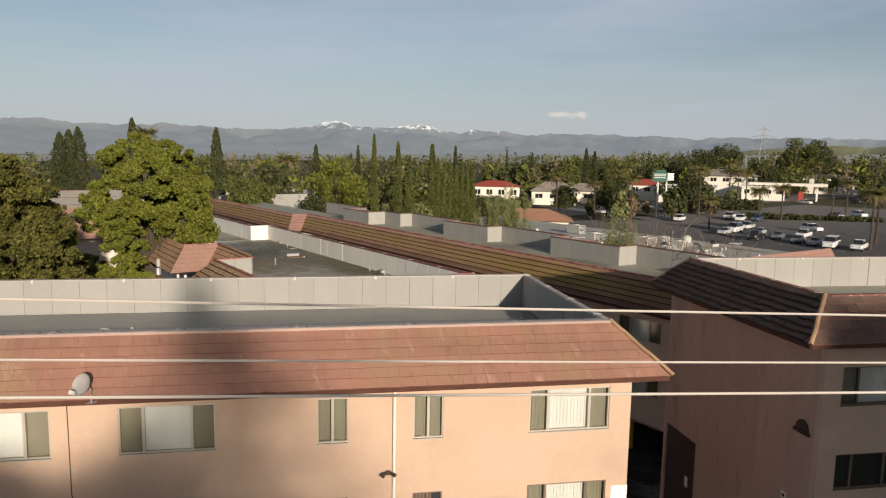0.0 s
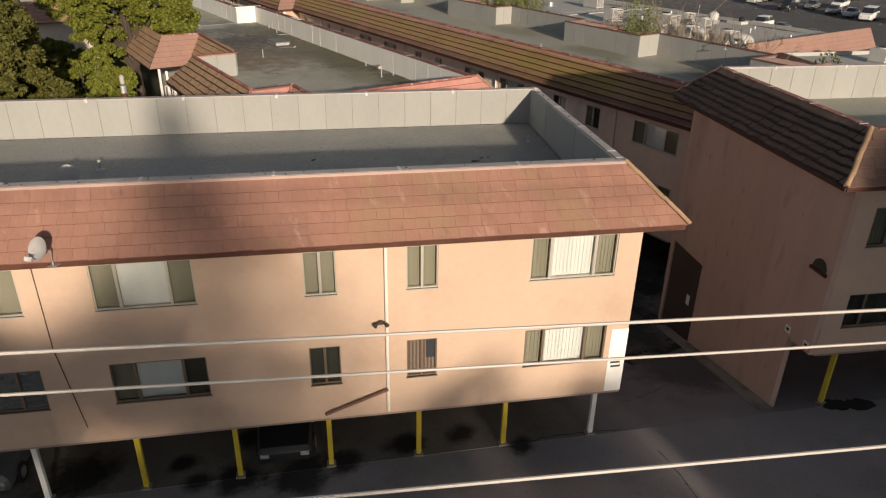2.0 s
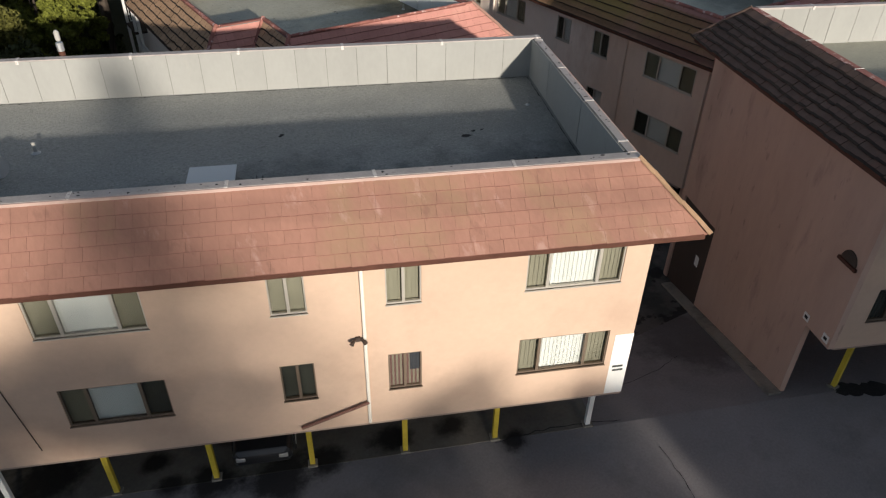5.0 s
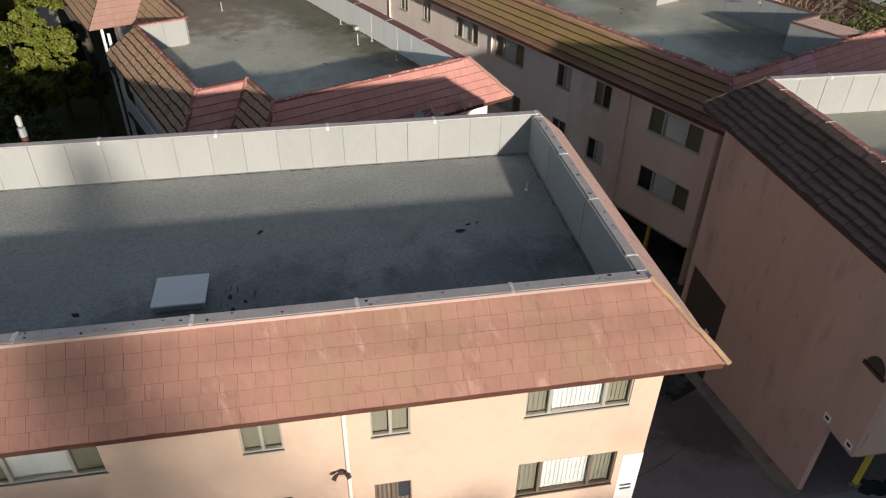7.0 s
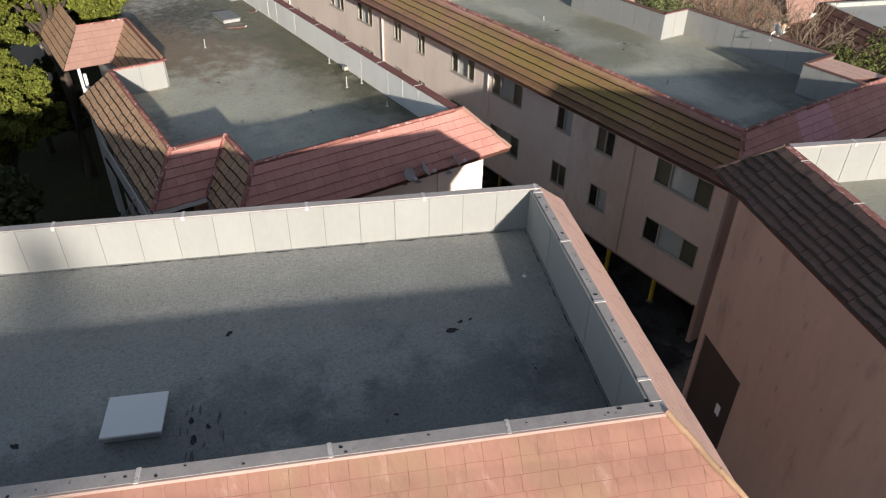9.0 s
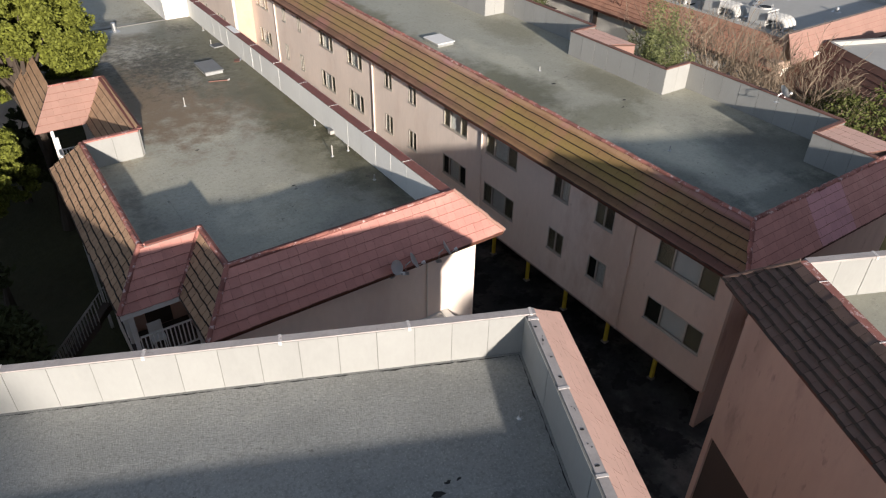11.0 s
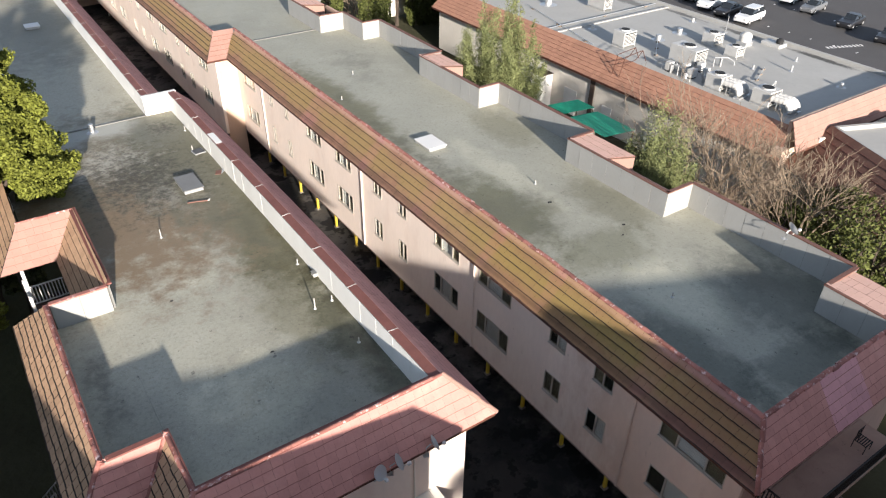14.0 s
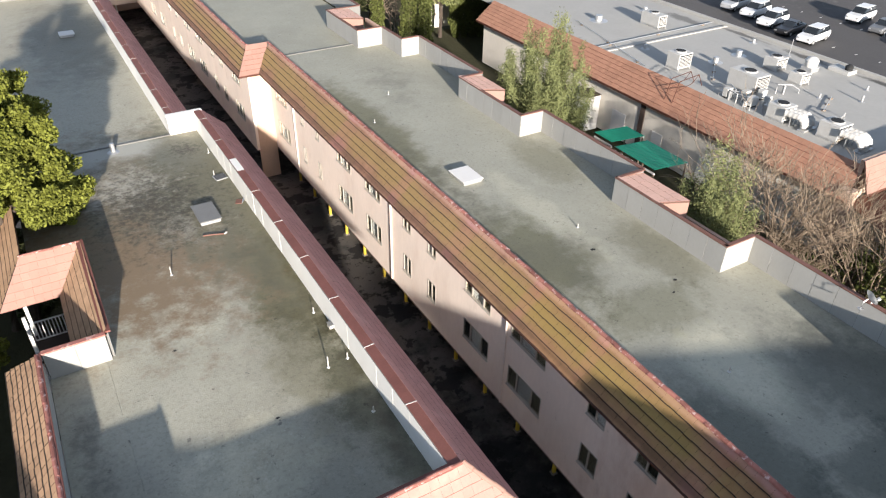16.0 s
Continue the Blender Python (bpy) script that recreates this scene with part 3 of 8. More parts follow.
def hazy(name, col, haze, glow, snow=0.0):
    """Far hills with haze put in as emission; snow lies on the highest parts."""
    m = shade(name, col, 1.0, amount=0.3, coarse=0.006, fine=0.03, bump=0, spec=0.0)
    n, l = m.node_tree.nodes, m.node_tree.links
    b = n["Principled BSDF"]
    if snow:
        geo = n.new("ShaderNodeNewGeometry")
        sep = n.new("ShaderNodeSeparateXYZ")
        l.new(geo.outputs["Position"], sep.inputs[0])
        t = n.new("ShaderNodeTexNoise")
        t.inputs["Scale"].default_value, t.inputs["Detail"].default_value, t.inputs["Roughness"].default_value = 0.022, 8.0, 0.75
        l.new(geo.outputs["Position"], t.inputs["Vector"])
        ma = n.new("ShaderNodeMath")
        ma.operation = "MULTIPLY_ADD"
        l.new(t.outputs["Fac"], ma.inputs[0])
        ma.inputs[1].default_value = 260.0
        l.new(sep.outputs["Z"], ma.inputs[2])
        mr = n.new("ShaderNodeMapRange")
        mr.inputs["From Min"].default_value, mr.inputs["From Max"].default_value = snow, snow + 26
        l.new(ma.outputs[0], mr.inputs["Value"])
        mx = n.new("ShaderNodeMix")
        mx.data_type = "RGBA"
        l.new(mr.outputs["Result"], mx.inputs[0])
        l.new(b.inputs["Base Color"].links[0].from_socket, mx.inputs[6])
        mx.inputs[7].default_value = (0.75, 0.77, 0.8, 1)
        l.new(mx.outputs[2], b.inputs["Base Color"])
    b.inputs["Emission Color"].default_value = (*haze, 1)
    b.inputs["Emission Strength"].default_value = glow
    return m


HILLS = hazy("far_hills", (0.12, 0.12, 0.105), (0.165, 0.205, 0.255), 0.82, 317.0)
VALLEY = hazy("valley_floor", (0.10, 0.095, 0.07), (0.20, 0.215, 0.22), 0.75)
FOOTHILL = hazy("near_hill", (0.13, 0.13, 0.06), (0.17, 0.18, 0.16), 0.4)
RAIL = shade("rail_grey_paint", (0.42, 0.40, 0.36), 0.7, amount=0.12, bump=0.1)


# ---- building tools ----
def mesh_of(bm, name="mesh"):
    me = bpy.data.meshes.new(name)
    bm.normal_update()
    bm.to_mesh(me)
    bm.free()
    return me


def part(name, bm, material, parent=None, label="", m=None):
    """One mesh object under a thing or a part."""
    me = bm if isinstance(bm, bpy.types.Mesh) else mesh_of(bm, name)
    if material is not None and not me.materials:
        me.materials.append(material)
    ob = new(name, me)
    if parent is not None:
        ob.parent = parent
    if m is not None:
        ob.matrix_basis = m
    if label:
        ob["label"] = label
    return ob


def thing(name, m=None, label="", category="", group="", kind=""):
    ob = new(name)
    ob.empty_display_size = 0.2
    if m is not None:
        ob.matrix_basis = m
    return tagged(ob, label, category, group, kind)


def bx(bm, x0, x1, y0, y1, z0, z1, m=None):
    """A box."""
    vs = [Vector((x, y, z)) for z in (z0, z1) for y in (y0, y1) for x in (x0, x1)]
    if m is not None:
        vs = [m @ v for v in vs]
    v = [bm.verts.new(p) for p in vs]
    for f in ((0, 2, 3, 1), (4, 5, 7, 6), (0, 1, 5, 4), (1, 3, 7, 5), (3, 2, 6, 7), (2, 0, 4, 6)):
        bm.faces.new([v[i] for i in f])
    return bm


def box(x0, x1, y0, y1, z0, z1, bevel=0.0):
    bm = bx(bmesh.new(), x0, x1, y0, y1, z0, z1)
    if bevel:
        bmesh.ops.bevel(bm, geom=bm.edges[:], offset=bevel, segments=2, affect="EDGES", profile=0.5)
    return bm


def slab(bm, pts, down):
    """A closed slab: pts anticlockwise from above, and down the vector of its thickness."""
    top = [bm.verts.new(p) for p in pts]
    low = [bm.verts.new(Vector(p) + Vector(down)) for p in pts]
    bm.faces.new(top)
    bm.faces.new(low[::-1])
    k = len(pts)
    for i in range(k):
        j = (i + 1) % k
        bm.faces.new((top[j], top[i], low[i], low[j]))
    return bm


def tube(bm, pts, radii, sides=8):
    """A tube along points, with a radius at each."""
    rings = []
    for i, p in enumerate(pts):
        a, b = Vector(pts[max(i - 1, 0)]), Vector(pts[min(i + 1, len(pts) - 1)])
        d = (b - a).normalized()
        q = d.to_track_quat("Z", "Y")
        rings.append([bm.verts.new(Vector(p) + q @ Vector((math.cos(t) * radii[i], math.sin(t) * radii[i], 0))) for t in (2 * math.pi * k / sides for k in range(sides))])
    for r0, r1 in zip(rings, rings[1:]):
        for k in range(sides):
            bm.faces.new((r0[k], r0[(k + 1) % sides], r1[(k + 1) % sides], r1[k]))
    bm.faces.new(rings[0][::-1])
    bm.faces.new(rings[-1])
    return bm


def along(a, b, inward=None):
    """A frame at a with X towards b (level) and Z up; Y is to the left of X."""
    a, b = Vector(a), Vector(b)
    x = (b - a).normalized()
    y = Vector((0, 0, 1)).cross(x).normalized()
    z = x.cross(y)
    return Matrix(((x.x, y.x, z.x, a.x), (x.y, y.y, z.y, a.y), (x.z, y.z, z.z, a.z), (0, 0, 0, 1)))


def holed_wall(length, z0, z1, holes, thick=0.2):
    """A wall from X 0 to length, its outer face at Y 0, with through-going openings (x0, x1, z0, z1)."""
    bm = bmesh.new()
    xs = sorted({0.0, length, *(h[0] for h in holes), *(h[1] for h in holes)})
    zs = sorted({z0, z1, *(h[2] for h in holes), *(h[3] for h in holes)})
    verts = {}

    def vert(i, j, k):
        if (i, j, k) not in verts:
            verts[i, j, k] = bm.verts.new((xs[i], k * thick, zs[j]))
        return verts[i, j, k]

    def solid(i, j):
        if not (0 <= i < len(xs) - 1 and 0 <= j < len(zs) - 1):
            return False
        x, z = (xs[i] + xs[i + 1]) / 2, (zs[j] + zs[j + 1]) / 2
        return not any(h[0] < x < h[1] and h[2] < z < h[3] for h in holes)

    for i in range(len(xs) - 1):
        for j in range(len(zs) - 1):
            if not solid(i, j):
                continue
            bm.faces.new((vert(i, j, 0), vert(i + 1, j, 0), vert(i + 1, j + 1, 0), vert(i, j + 1, 0)))
            bm.faces.new((vert(i, j, 1), vert(i, j + 1, 1), vert(i + 1, j + 1, 1), vert(i + 1, j, 1)))
            for di, dj, a, b in ((-1, 0, (0, 1), (0, 0)), (1, 0, (1, 0), (1, 1)), (0, -1, (0, 0), (1, 0)), (0, 1, (1, 1), (0, 1))):
                if not solid(i + di, j + dj):
                    a0, b0 = (i + a[0], j + a[1]), (i + b[0], j + b[1])
                    bm.faces.new((vert(*b0, 0), vert(*a0, 0), vert(*a0, 1), vert(*b0, 1)))
    bmesh.ops.recalc_face_normals(bm, faces=bm.faces[:])
    return bm


SHARED = {}


def shared(key, make):
    if key not in SHARED:
        SHARED[key] = make()
    return SHARED[key]


def slats_mesh(w, h, step=0.09, mat=None):
    bm = bmesh.new()
    k = max(2, int(w / step))
    s = w / k
    for i in range(k):
        m = Matrix.Translation((s * (i + 0.5), 0, 0)) @ Matrix.Rotation(radians(10), 4, "Z")
        bx(bm, -s * 0.54, s * 0.54, -0.002, 0.002, 0, h, m)
    me = mesh_of(bm, "blind")
    me.materials.append(mat)
    return me


def window(parent, m, w, h, lites, blinds, frame=FRAME_LIGHT, sill=True):
    """A sliding window in its opening: frame, one pane a lite, blinds behind. blinds: a letter a lite (w white, g grey, d dark, o none)."""
    def frame_mesh():
        hs, x, t = [], 0.0, 0.045
        for f in lites:
            hs.append((x + t * 0.8, x + f * w - t * 0.8, t, h - t))
            x += f * w
        bm = holed_wall(w, 0, h, hs, 0.08)
        bmesh.ops.translate(bm, verts=bm.verts[:], vec=(0, 0.03, 0))
        me = mesh_of(bm, "window")
        me.materials.append(frame)
        return me
    win = part("window", shared(("frame", round(w, 2), round(h, 2), tuple(lites), frame.name), frame_mesh), None, parent, "", m)
    if sill:
        part("sill", shared(("sill", round(w, 2), frame.name), lambda: with_mat(mesh_of(box(-0.02, w + 0.02, -0.025, 0.1, -0.03, 0.0), "sill"), frame)), None, win)
    x = 0.0
    for f, kind in zip(lites, blinds):
        lw = f * w
        pane = shared(("pane", round(lw, 2), round(h, 2), kind), lambda: with_mat(mesh_of(box(0.03, lw - 0.03, 0.062, 0.068, 0.045, h - 0.045), "pane"), GLASS_DARK if kind in "gds" else GLASS))
        p = part("pane", pane, None, win, "", Matrix.Translation((x, 0, 0)))
        p.visible_shadow = False
        if kind != "o":
            mt = {"w": BLIND, "g": BLIND_GREY, "d": CURTAIN_DARK, "f": FOIL, "s": CURTAIN_DARK}[kind]
            me = shared(("blind", round(lw, 2), round(h, 2), kind), lambda: slats_mesh(lw, h, 0.1, mt))
            if kind == "f":
                part("foil_sheet", box(0.02, lw - 0.02, 0.085, 0.09, 0.03, h - 0.03), FOIL, win, "crinkled foil sheet behind the pane", Matrix.Translation((x, 0, 0)))
            elif kind == "s":
                cloth = part("curtain", box(0.02, lw - 0.02, 0.10, 0.11, 0.03, h - 0.03), BLIND_GREY, win, "striped cloth hung as a curtain", Matrix.Translation((x, 0, 0)))
                for k in range(4):
                    part("stripe", box(0.05 + k * lw * 0.24, 0.05 + k * lw * 0.24 + lw * 0.12, 0.094, 0.099, 0.03, h - 0.03 if k < 3 or x < 0.01 else h * 0.45), STRIPE_RED, cloth)
                if x > 0.01:
                    part("cloth_field", box(lw * 0.3, lw - 0.03, 0.088, 0.093, h * 0.45, h - 0.03), STRIPE_BLUE, cloth)
            else:
                part("blind", me, None, win, "vertical slat blind", Matrix.Translation((x, 0.16, 0)))
        x += lw
    return win


def with_mat(me, mat):
    if not me.materials:
        me.materials.append(mat)
    return me


def stuff_mesh(name, verts, faces, mat):
    me = bpy.data.meshes.new(name)
    me.from_pydata(verts, [], faces)
    me.update()
    me.materials.append(mat)
    return me


TILE_FACES = ((0, 2, 3, 1), (0, 1, 5, 4), (4, 5, 7, 6), (6, 7, 9, 8), (2, 8, 9, 3), (0, 4, 6, 8, 2), (1, 3, 9, 7, 5))
# Slot 1 is the darkened lip and sides, where shade gathers between tiles.
TILE_SLOTS = (0, 1, 1, 0, 0, 1, 1)


def tile_corners(w, l, lift, th, band, g=0.0018):
    f = -0.03
    hb = lift + (0.012 - lift) * band / l
    return [Vector(p) for p in ((g, f, lift - th), (w - g, f, lift - th), (g, l, 0.0), (w - g, l, 0.0), (g, f, lift), (w - g, f, lift), (g, f + band, hb), (w - g, f + band, hb), (g, l, 0.012), (w - g, l, 0.012))]


def tile_mesh(name, verts, faces, mat, drip):
    me = stuff_mesh(name, verts, faces, mat)
    me.materials.append(drip)
    me.polygons.foreach_set("material_index", np.array(TILE_SLOTS * (len(faces) // len(TILE_SLOTS)), dtype=np.int32))
    return me


def tile_slope(parent, e0, e1, r0, r1, courses, tw, mat, mat_rest, keep=300, lift=0.05, near=0.0, name="roof_slope", label="", seed=1, band=0.02, drip=None, under=None, stagger=0.5, jitter=1.0, gap=0.0018):
    """A tiled slope from the eave e0-e1 up to the ridge r0-r1, seen from outside with e0 on the left. The tiles nearest to the share `near` of its length are pieces, the rest is joined."""
    rnd = random.Random(seed)
    e0, e1, r0, r1 = (Vector(p) for p in (e0, e1, r0, r1))
    x = (e1 - e0).normalized()
    up = (r0 - e0) - x * (r0 - e0).dot(x)
    length = up.length
    y = up.normalized()
    n = x.cross(y)
    base = part(name, slab(bmesh.new(), [e0, e1, r1, r0], -n * 0.07), under or UNDER, parent, label)
    cl = length / courses
    drip = drip or DRIP_RED
    todo = []
    total = (e1 - e0).length
    l0, l1 = (r0 - e0).dot(x) / length, (r1 - e1).dot(x) / length
    for c in range(courses):
        s0, s1 = min(l0 * c * cl, l0 * (c + 1) * cl), total + max(l1 * c * cl, l1 * (c + 1) * cl)
        s = s0 - (tw * stagger if c % 2 else 0.0) - rnd.uniform(0, 0.06)
        while s < s1 - 0.02:
            if min(s + tw, s1) - max(s, s0) > 0.04:
                todo.append((abs((max(s, s0) - s0) / total - near), c, s))
            s += tw
    todo.sort()
    rot = Matrix((x, y, n)).transposed()
    joined_v, joined_f = [], []
    for k, (_, c, st) in enumerate(todo):
        o = e0 + x * st + y * (c * cl + rnd.uniform(-0.008, 0.008) * jitter) + n * (0.004 + 0.004 * jitter * rnd.random())
        r3 = rot @ Matrix.Rotation(radians(rnd.uniform(-0.5, 0.5) * jitter), 3, "Z")
        lf = lift * (1 + rnd.uniform(-0.07, 0.1) * jitter)
        corners = tile_corners(tw, cl + 0.04, lf, 0.03, band, gap)
        cut = False
        for v in corners:
            t = min(max(c * cl + v.y, 0.0), length)
            lo, hi = l0 * t - st, total + l1 * t - st
            if v.x < lo or v.x > hi:
                v.x = min(max(v.x, lo), hi)
                cut = True
        if k < keep:
            me = tile_mesh("roof_tile", corners, TILE_FACES, mat, drip) if cut else shared(("tile", tw, round(cl, 3), lift, mat.name, band, drip.name, gap), lambda: tile_mesh("roof_tile", tile_corners(tw, cl + 0.04, lift, 0.03, band, gap), TILE_FACES, mat, drip))
            ob = new("roof_tile", me)
            ob.parent = base
            ob.matrix_basis = Matrix.Translation(o) @ r3.to_4x4()
        else:
            i = len(joined_v)
            joined_v += [o + r3 @ v for v in corners]
            joined_f += [tuple(i + q for q in f) for f in TILE_FACES]
    if joined_v:
        ob = new("roof_tiles", tile_mesh("roof_tiles", joined_v, joined_f, mat_rest, drip))
        ob.parent = base
        ob["kind"] = "stuff"
    return base


def cap_mesh(l, r, mat):
    bm = bmesh.new()
    k = 5
    rings = []
    for xx, rr in ((0.0, r), (l, r * 0.86)):
        rings.append([bm.verts.new((xx, math.cos(t) * rr, math.sin(t) * rr)) for t in (math.pi * i / k for i in range(k + 1))])
    for i in range(k):
        bm.faces.new((rings[0][i], rings[1][i], rings[1][i + 1], rings[0][i + 1]))
    for rg, o in ((rings[0], 1), (rings[1], -1)):
        bm.faces.new(rg[::o])
    me = mesh_of(bm, "ridge_cap")
    me.materials.append(mat)
    return me


def caps(parent, a, b, r=0.1, l=0.42, mat=CAP, seed=2):
    """Ridge caps from a to b."""
    rnd = random.Random(seed)
    a, b = Vector(a), Vector(b)
    d = (b - a).length
    k = max(1, round(d / l))
    st = d / k
    fr = along(a, b)
    me = shared(("cap", r, round(st, 2), mat.name), lambda: cap_mesh(st + 0.05, r, mat))
    for i in range(k):
        ob = new("ridge_cap", me)
        ob.parent = parent
        ob.matrix_basis = fr @ Matrix.Translation((i * st, rnd.uniform(-0.015, 0.015), rnd.uniform(-0.01, 0.012))) @ Matrix.Rotation(radians(rnd.uniform(-2.5, 2.5)), 4, "Z") @ Matrix.Rotation(radians(-1.5), 4, "Y")


def parapet(parent, a, b, z0, z1, panel=0.92, thick=0.14, mat=PARAPET, label="", side=1):
    """A parapet wall from a to b (plan points); its panelled face is on the left of the way from a to b (side=1)."""
    fr = along((*a, 0), (*b, 0))
    length = (Vector(b) - Vector(a)).length
    core = part("parapet", box(0, length, -thick if side > 0 else 0, 0 if side > 0 else thick, z0, z1), SEAM, parent, label, fr)
    k = max(1, round(length / panel))
    pw = length / k
    me = shared(("panel", round(pw, 3), round(z1 - z0, 2), mat.name), lambda: with_mat(mesh_of(box(0.008, pw - 0.008, -0.008, 0.008, 0.02, z1 - z0), "panel"), mat))
    rnd = random.Random(int(length * 100))
    for i in range(k):
        ob = new("panel", me)
        ob.parent = core
        ob.matrix_basis = Matrix.Translation((i * pw, (0.006 if side > 0 else -0.006) + rnd.uniform(-0.003, 0.003), z0)) @ Matrix.Rotation(radians(rnd.uniform(-0.4, 0.4)), 4, "Z")
    return core


def coping(parent, a, b, z, width=0.26, mat=COPING, strap=3.12, first=0.0, shift=0.0):
    """A metal cap along a parapet's top, with straps over its joints."""
    fr = along((*a, 0), (*b, 0))
    length = (Vector(b) - Vector(a)).length
    bm = box(-0.02, length + 0.02, shift - width / 2, shift + width / 2, z - 0.05, z + 0.015, 0.008)
    c = part("coping", bm, mat, parent, "", fr)
    if strap:
        s = first
        while s < length:
            me = shared(("strap", round(width, 2), mat.name), lambda: with_mat(mesh_of(box(*((-0.04, 0.04) if mat is COPING else (-0.018, 0.018)), -width / 2 - 0.02, width / 2 + 0.02, -0.1 if mat is COPING else -0.03, 0.016, 0.006), "strap"), STRAP))
            part("strap", me, None, c, "", Matrix.Translation((s, shift, z + 0.008)) @ Matrix.Rotation(radians(random.uniform(-6, 6)), 4, "Z"))
            s += strap
    return c


def dish(m, r=0.26, label="grey satellite dish on a bracket", mast=0.5):
    """A satellite dish on a bent mast with its arm and feed."""
    t = thing("satellite_dish", m, label, "satellite dish", "satellite dishes")
    bm = bmesh.new()
    rings = []
    for i in range(6):
        rr = r * i / 5
        rings.append([bm.verts.new((math.cos(a) * rr, math.sin(a) * rr * 1.1, 0.35 * rr * rr / r)) for a in (2 * math.pi * k / 20 for k in range(20))] if i else [bm.verts.new((0, 0, 0))])
    for k in range(20):
        bm.faces.new((rings[0][0], rings[1][k], rings[1][(k + 1) % 20]))
    for i in range(1, 5):
        for k in range(20):
            bm.faces.new((rings[i][k], rings[i + 1][k], rings[i + 1][(k + 1) % 20], rings[i][(k + 1) % 20]))
    bmesh.ops.solidify(bm, geom=bm.faces[:], thickness=0.02)
    tilt = Matrix.Translation((0, 0, mast)) @ Matrix.Rotation(radians(62), 4, "X")
    part("reflector", bm, DISH, t, "", tilt)
    part("mast", tube(bmesh.new(), [(0, 0.22, 0), (0, 0.22, mast * 0.7), (0, 0.06, mast)], [0.022] * 3), METAL, t)
    part("feed_arm", tube(bmesh.new(), [(0, -r, 0.0), (0, -r * 0.9, r * 1.1)], [0.014, 0.012], 6), METAL, t, "", tilt)
    part("feed", box(-0.05, 0.05, -0.05, 0.05, -0.06, 0.06, 0.012), DISH, t, "", tilt @ Matrix.Translation((0, -r * 0.9, r * 1.15)))
    part("foot_plate", box(-0.09, 0.09, 0.12, 0.32, 0, 0.012), METAL, t)
    return t


def pipe_vent(m, h=0.45, r=0.028, mat=PIPE_GREY, label="thin white vent pipe on the roof"):
    t = thing("vent_pipe", m, label, "vent pipe", "roof vent pipes")
    part("pipe", tube(bmesh.new(), [(0, 0, 0), (0, 0, h * 0.75)], [r, r], 10), mat, t)
    part("flashing", tube(bmesh.new(), [(0, 0, 0), (0, 0, 0.05)], [r * 2.6, r * 1.3], 12), METAL, t)
    return t


def hatch(m, w=1.15, d=1.1, label="white roof hatch with a flat metal lid", lid=WHITE):
    t = thing("roof_hatch", m, label, "roof hatch", "roof hatches")
    part("curb", box(0, w, 0, d, 0, 0.16, 0.01), METAL, t)
    part("lid", box(-0.05, w + 0.05, -0.05, d + 0.05, 0.164, 0.22, 0.015), lid, t)
    return t


def post(m, h, mat=YELLOW, label="yellow-painted square carport post", size=0.15):
    t = thing("carport_post", m, label, "post", "carport posts")
    part("shaft", box(-size / 2, size / 2, -size / 2, size / 2, 0.08, h, 0.01), mat, t)
    part("footing", box(-0.14, 0.14, -0.14, 0.14, 0, 0.08, 0.015), CONCRETE, t)
    return t


# ---- the ground ----
A_FRAME = Matrix.Translation((15.85, 13.42, 0)) @ Matrix.Rotation(radians(-23.8), 4, "Z")
C_FRAME = Matrix.Translation((15.85, 13.42, 0)) @ Matrix.Rotation(radians(-24.5), 4, "Z")
A_BACK = A_FRAME.inverted()
LOW = -1.65


def ground_z(x, y):
    v = (A_BACK @ Vector((x, y, 0))).y
    s = min(max((v - 0.9) / 8.6, 0.0), 1.0)
    return LOW * s + 0.0184 * (min(max(x, -60.0), 600.0) - 20) - 0.0063 * (min(max(y, -60.0), 350.0) - 30)


def on_ground(x, y, up=0.0):
    return Matrix.Translation((x, y, ground_z(x, y) + up))


def sheet(name, xs, ys, mat, raise_by=0.0, label="", category="ground"):
    verts = [(x, y, ground_z(x, y) + raise_by) for y in ys for x in xs]
    w = len(xs)
    faces = [(j * w + i, j * w + i + 1, (j + 1) * w + i + 1, (j + 1) * w + i) for j in range(len(ys) - 1) for i in range(w - 1)]
    ob = new(name, stuff_mesh(name, verts, faces, mat))
    return tagged(ob, label, category, "", "structure")


near_line = [float(k) for k in range(-60, 61, 1)]
far_steps = [80.0, 120.0, 200.0, 350.0, 600.0, 1200.0, 2500.0, 4900.0]
grid = [-k for k in far_steps[::-1]] + near_line + far_steps
sheet("ground", grid, grid, LAWN, -0.14, "dull green and brown ground with patchy soil")
road_u, road_v = [-75.0 + 5 * k for k in range(24)], [-40.0, -20.0, -10.0, -5.0, 0.9, 9.5, 11.0, 12.5]
road_pts = [A_FRAME @ Vector((u, v, 0)) for v in road_v for u in road_u]
road_faces = [(j * 24 + i, j * 24 + i + 1, j * 24 + i + 25, j * 24 + i + 24) for j in range(7) for i in range(23)]
tagged(new("road", stuff_mesh("road", [(p.x, p.y, ground_z(p.x, p.y)) for p in road_pts], road_faces, ASPHALT_ALLEY)), "dark worn asphalt alley with patches", "alley", "", "structure")
sheet("driveway", [21.0 + k for k in range(18)], [17.0 + k for k in range(103)], ASPHALT, 0.012, "dark asphalt driveway between the two long buildings, damp-blotched, darker at its near end", "driveway")

# ---- the front building ----
bld = thing("apartment_building", A_FRAME, "peach stucco apartment block over an open carport", "apartment building", "apartment buildings")
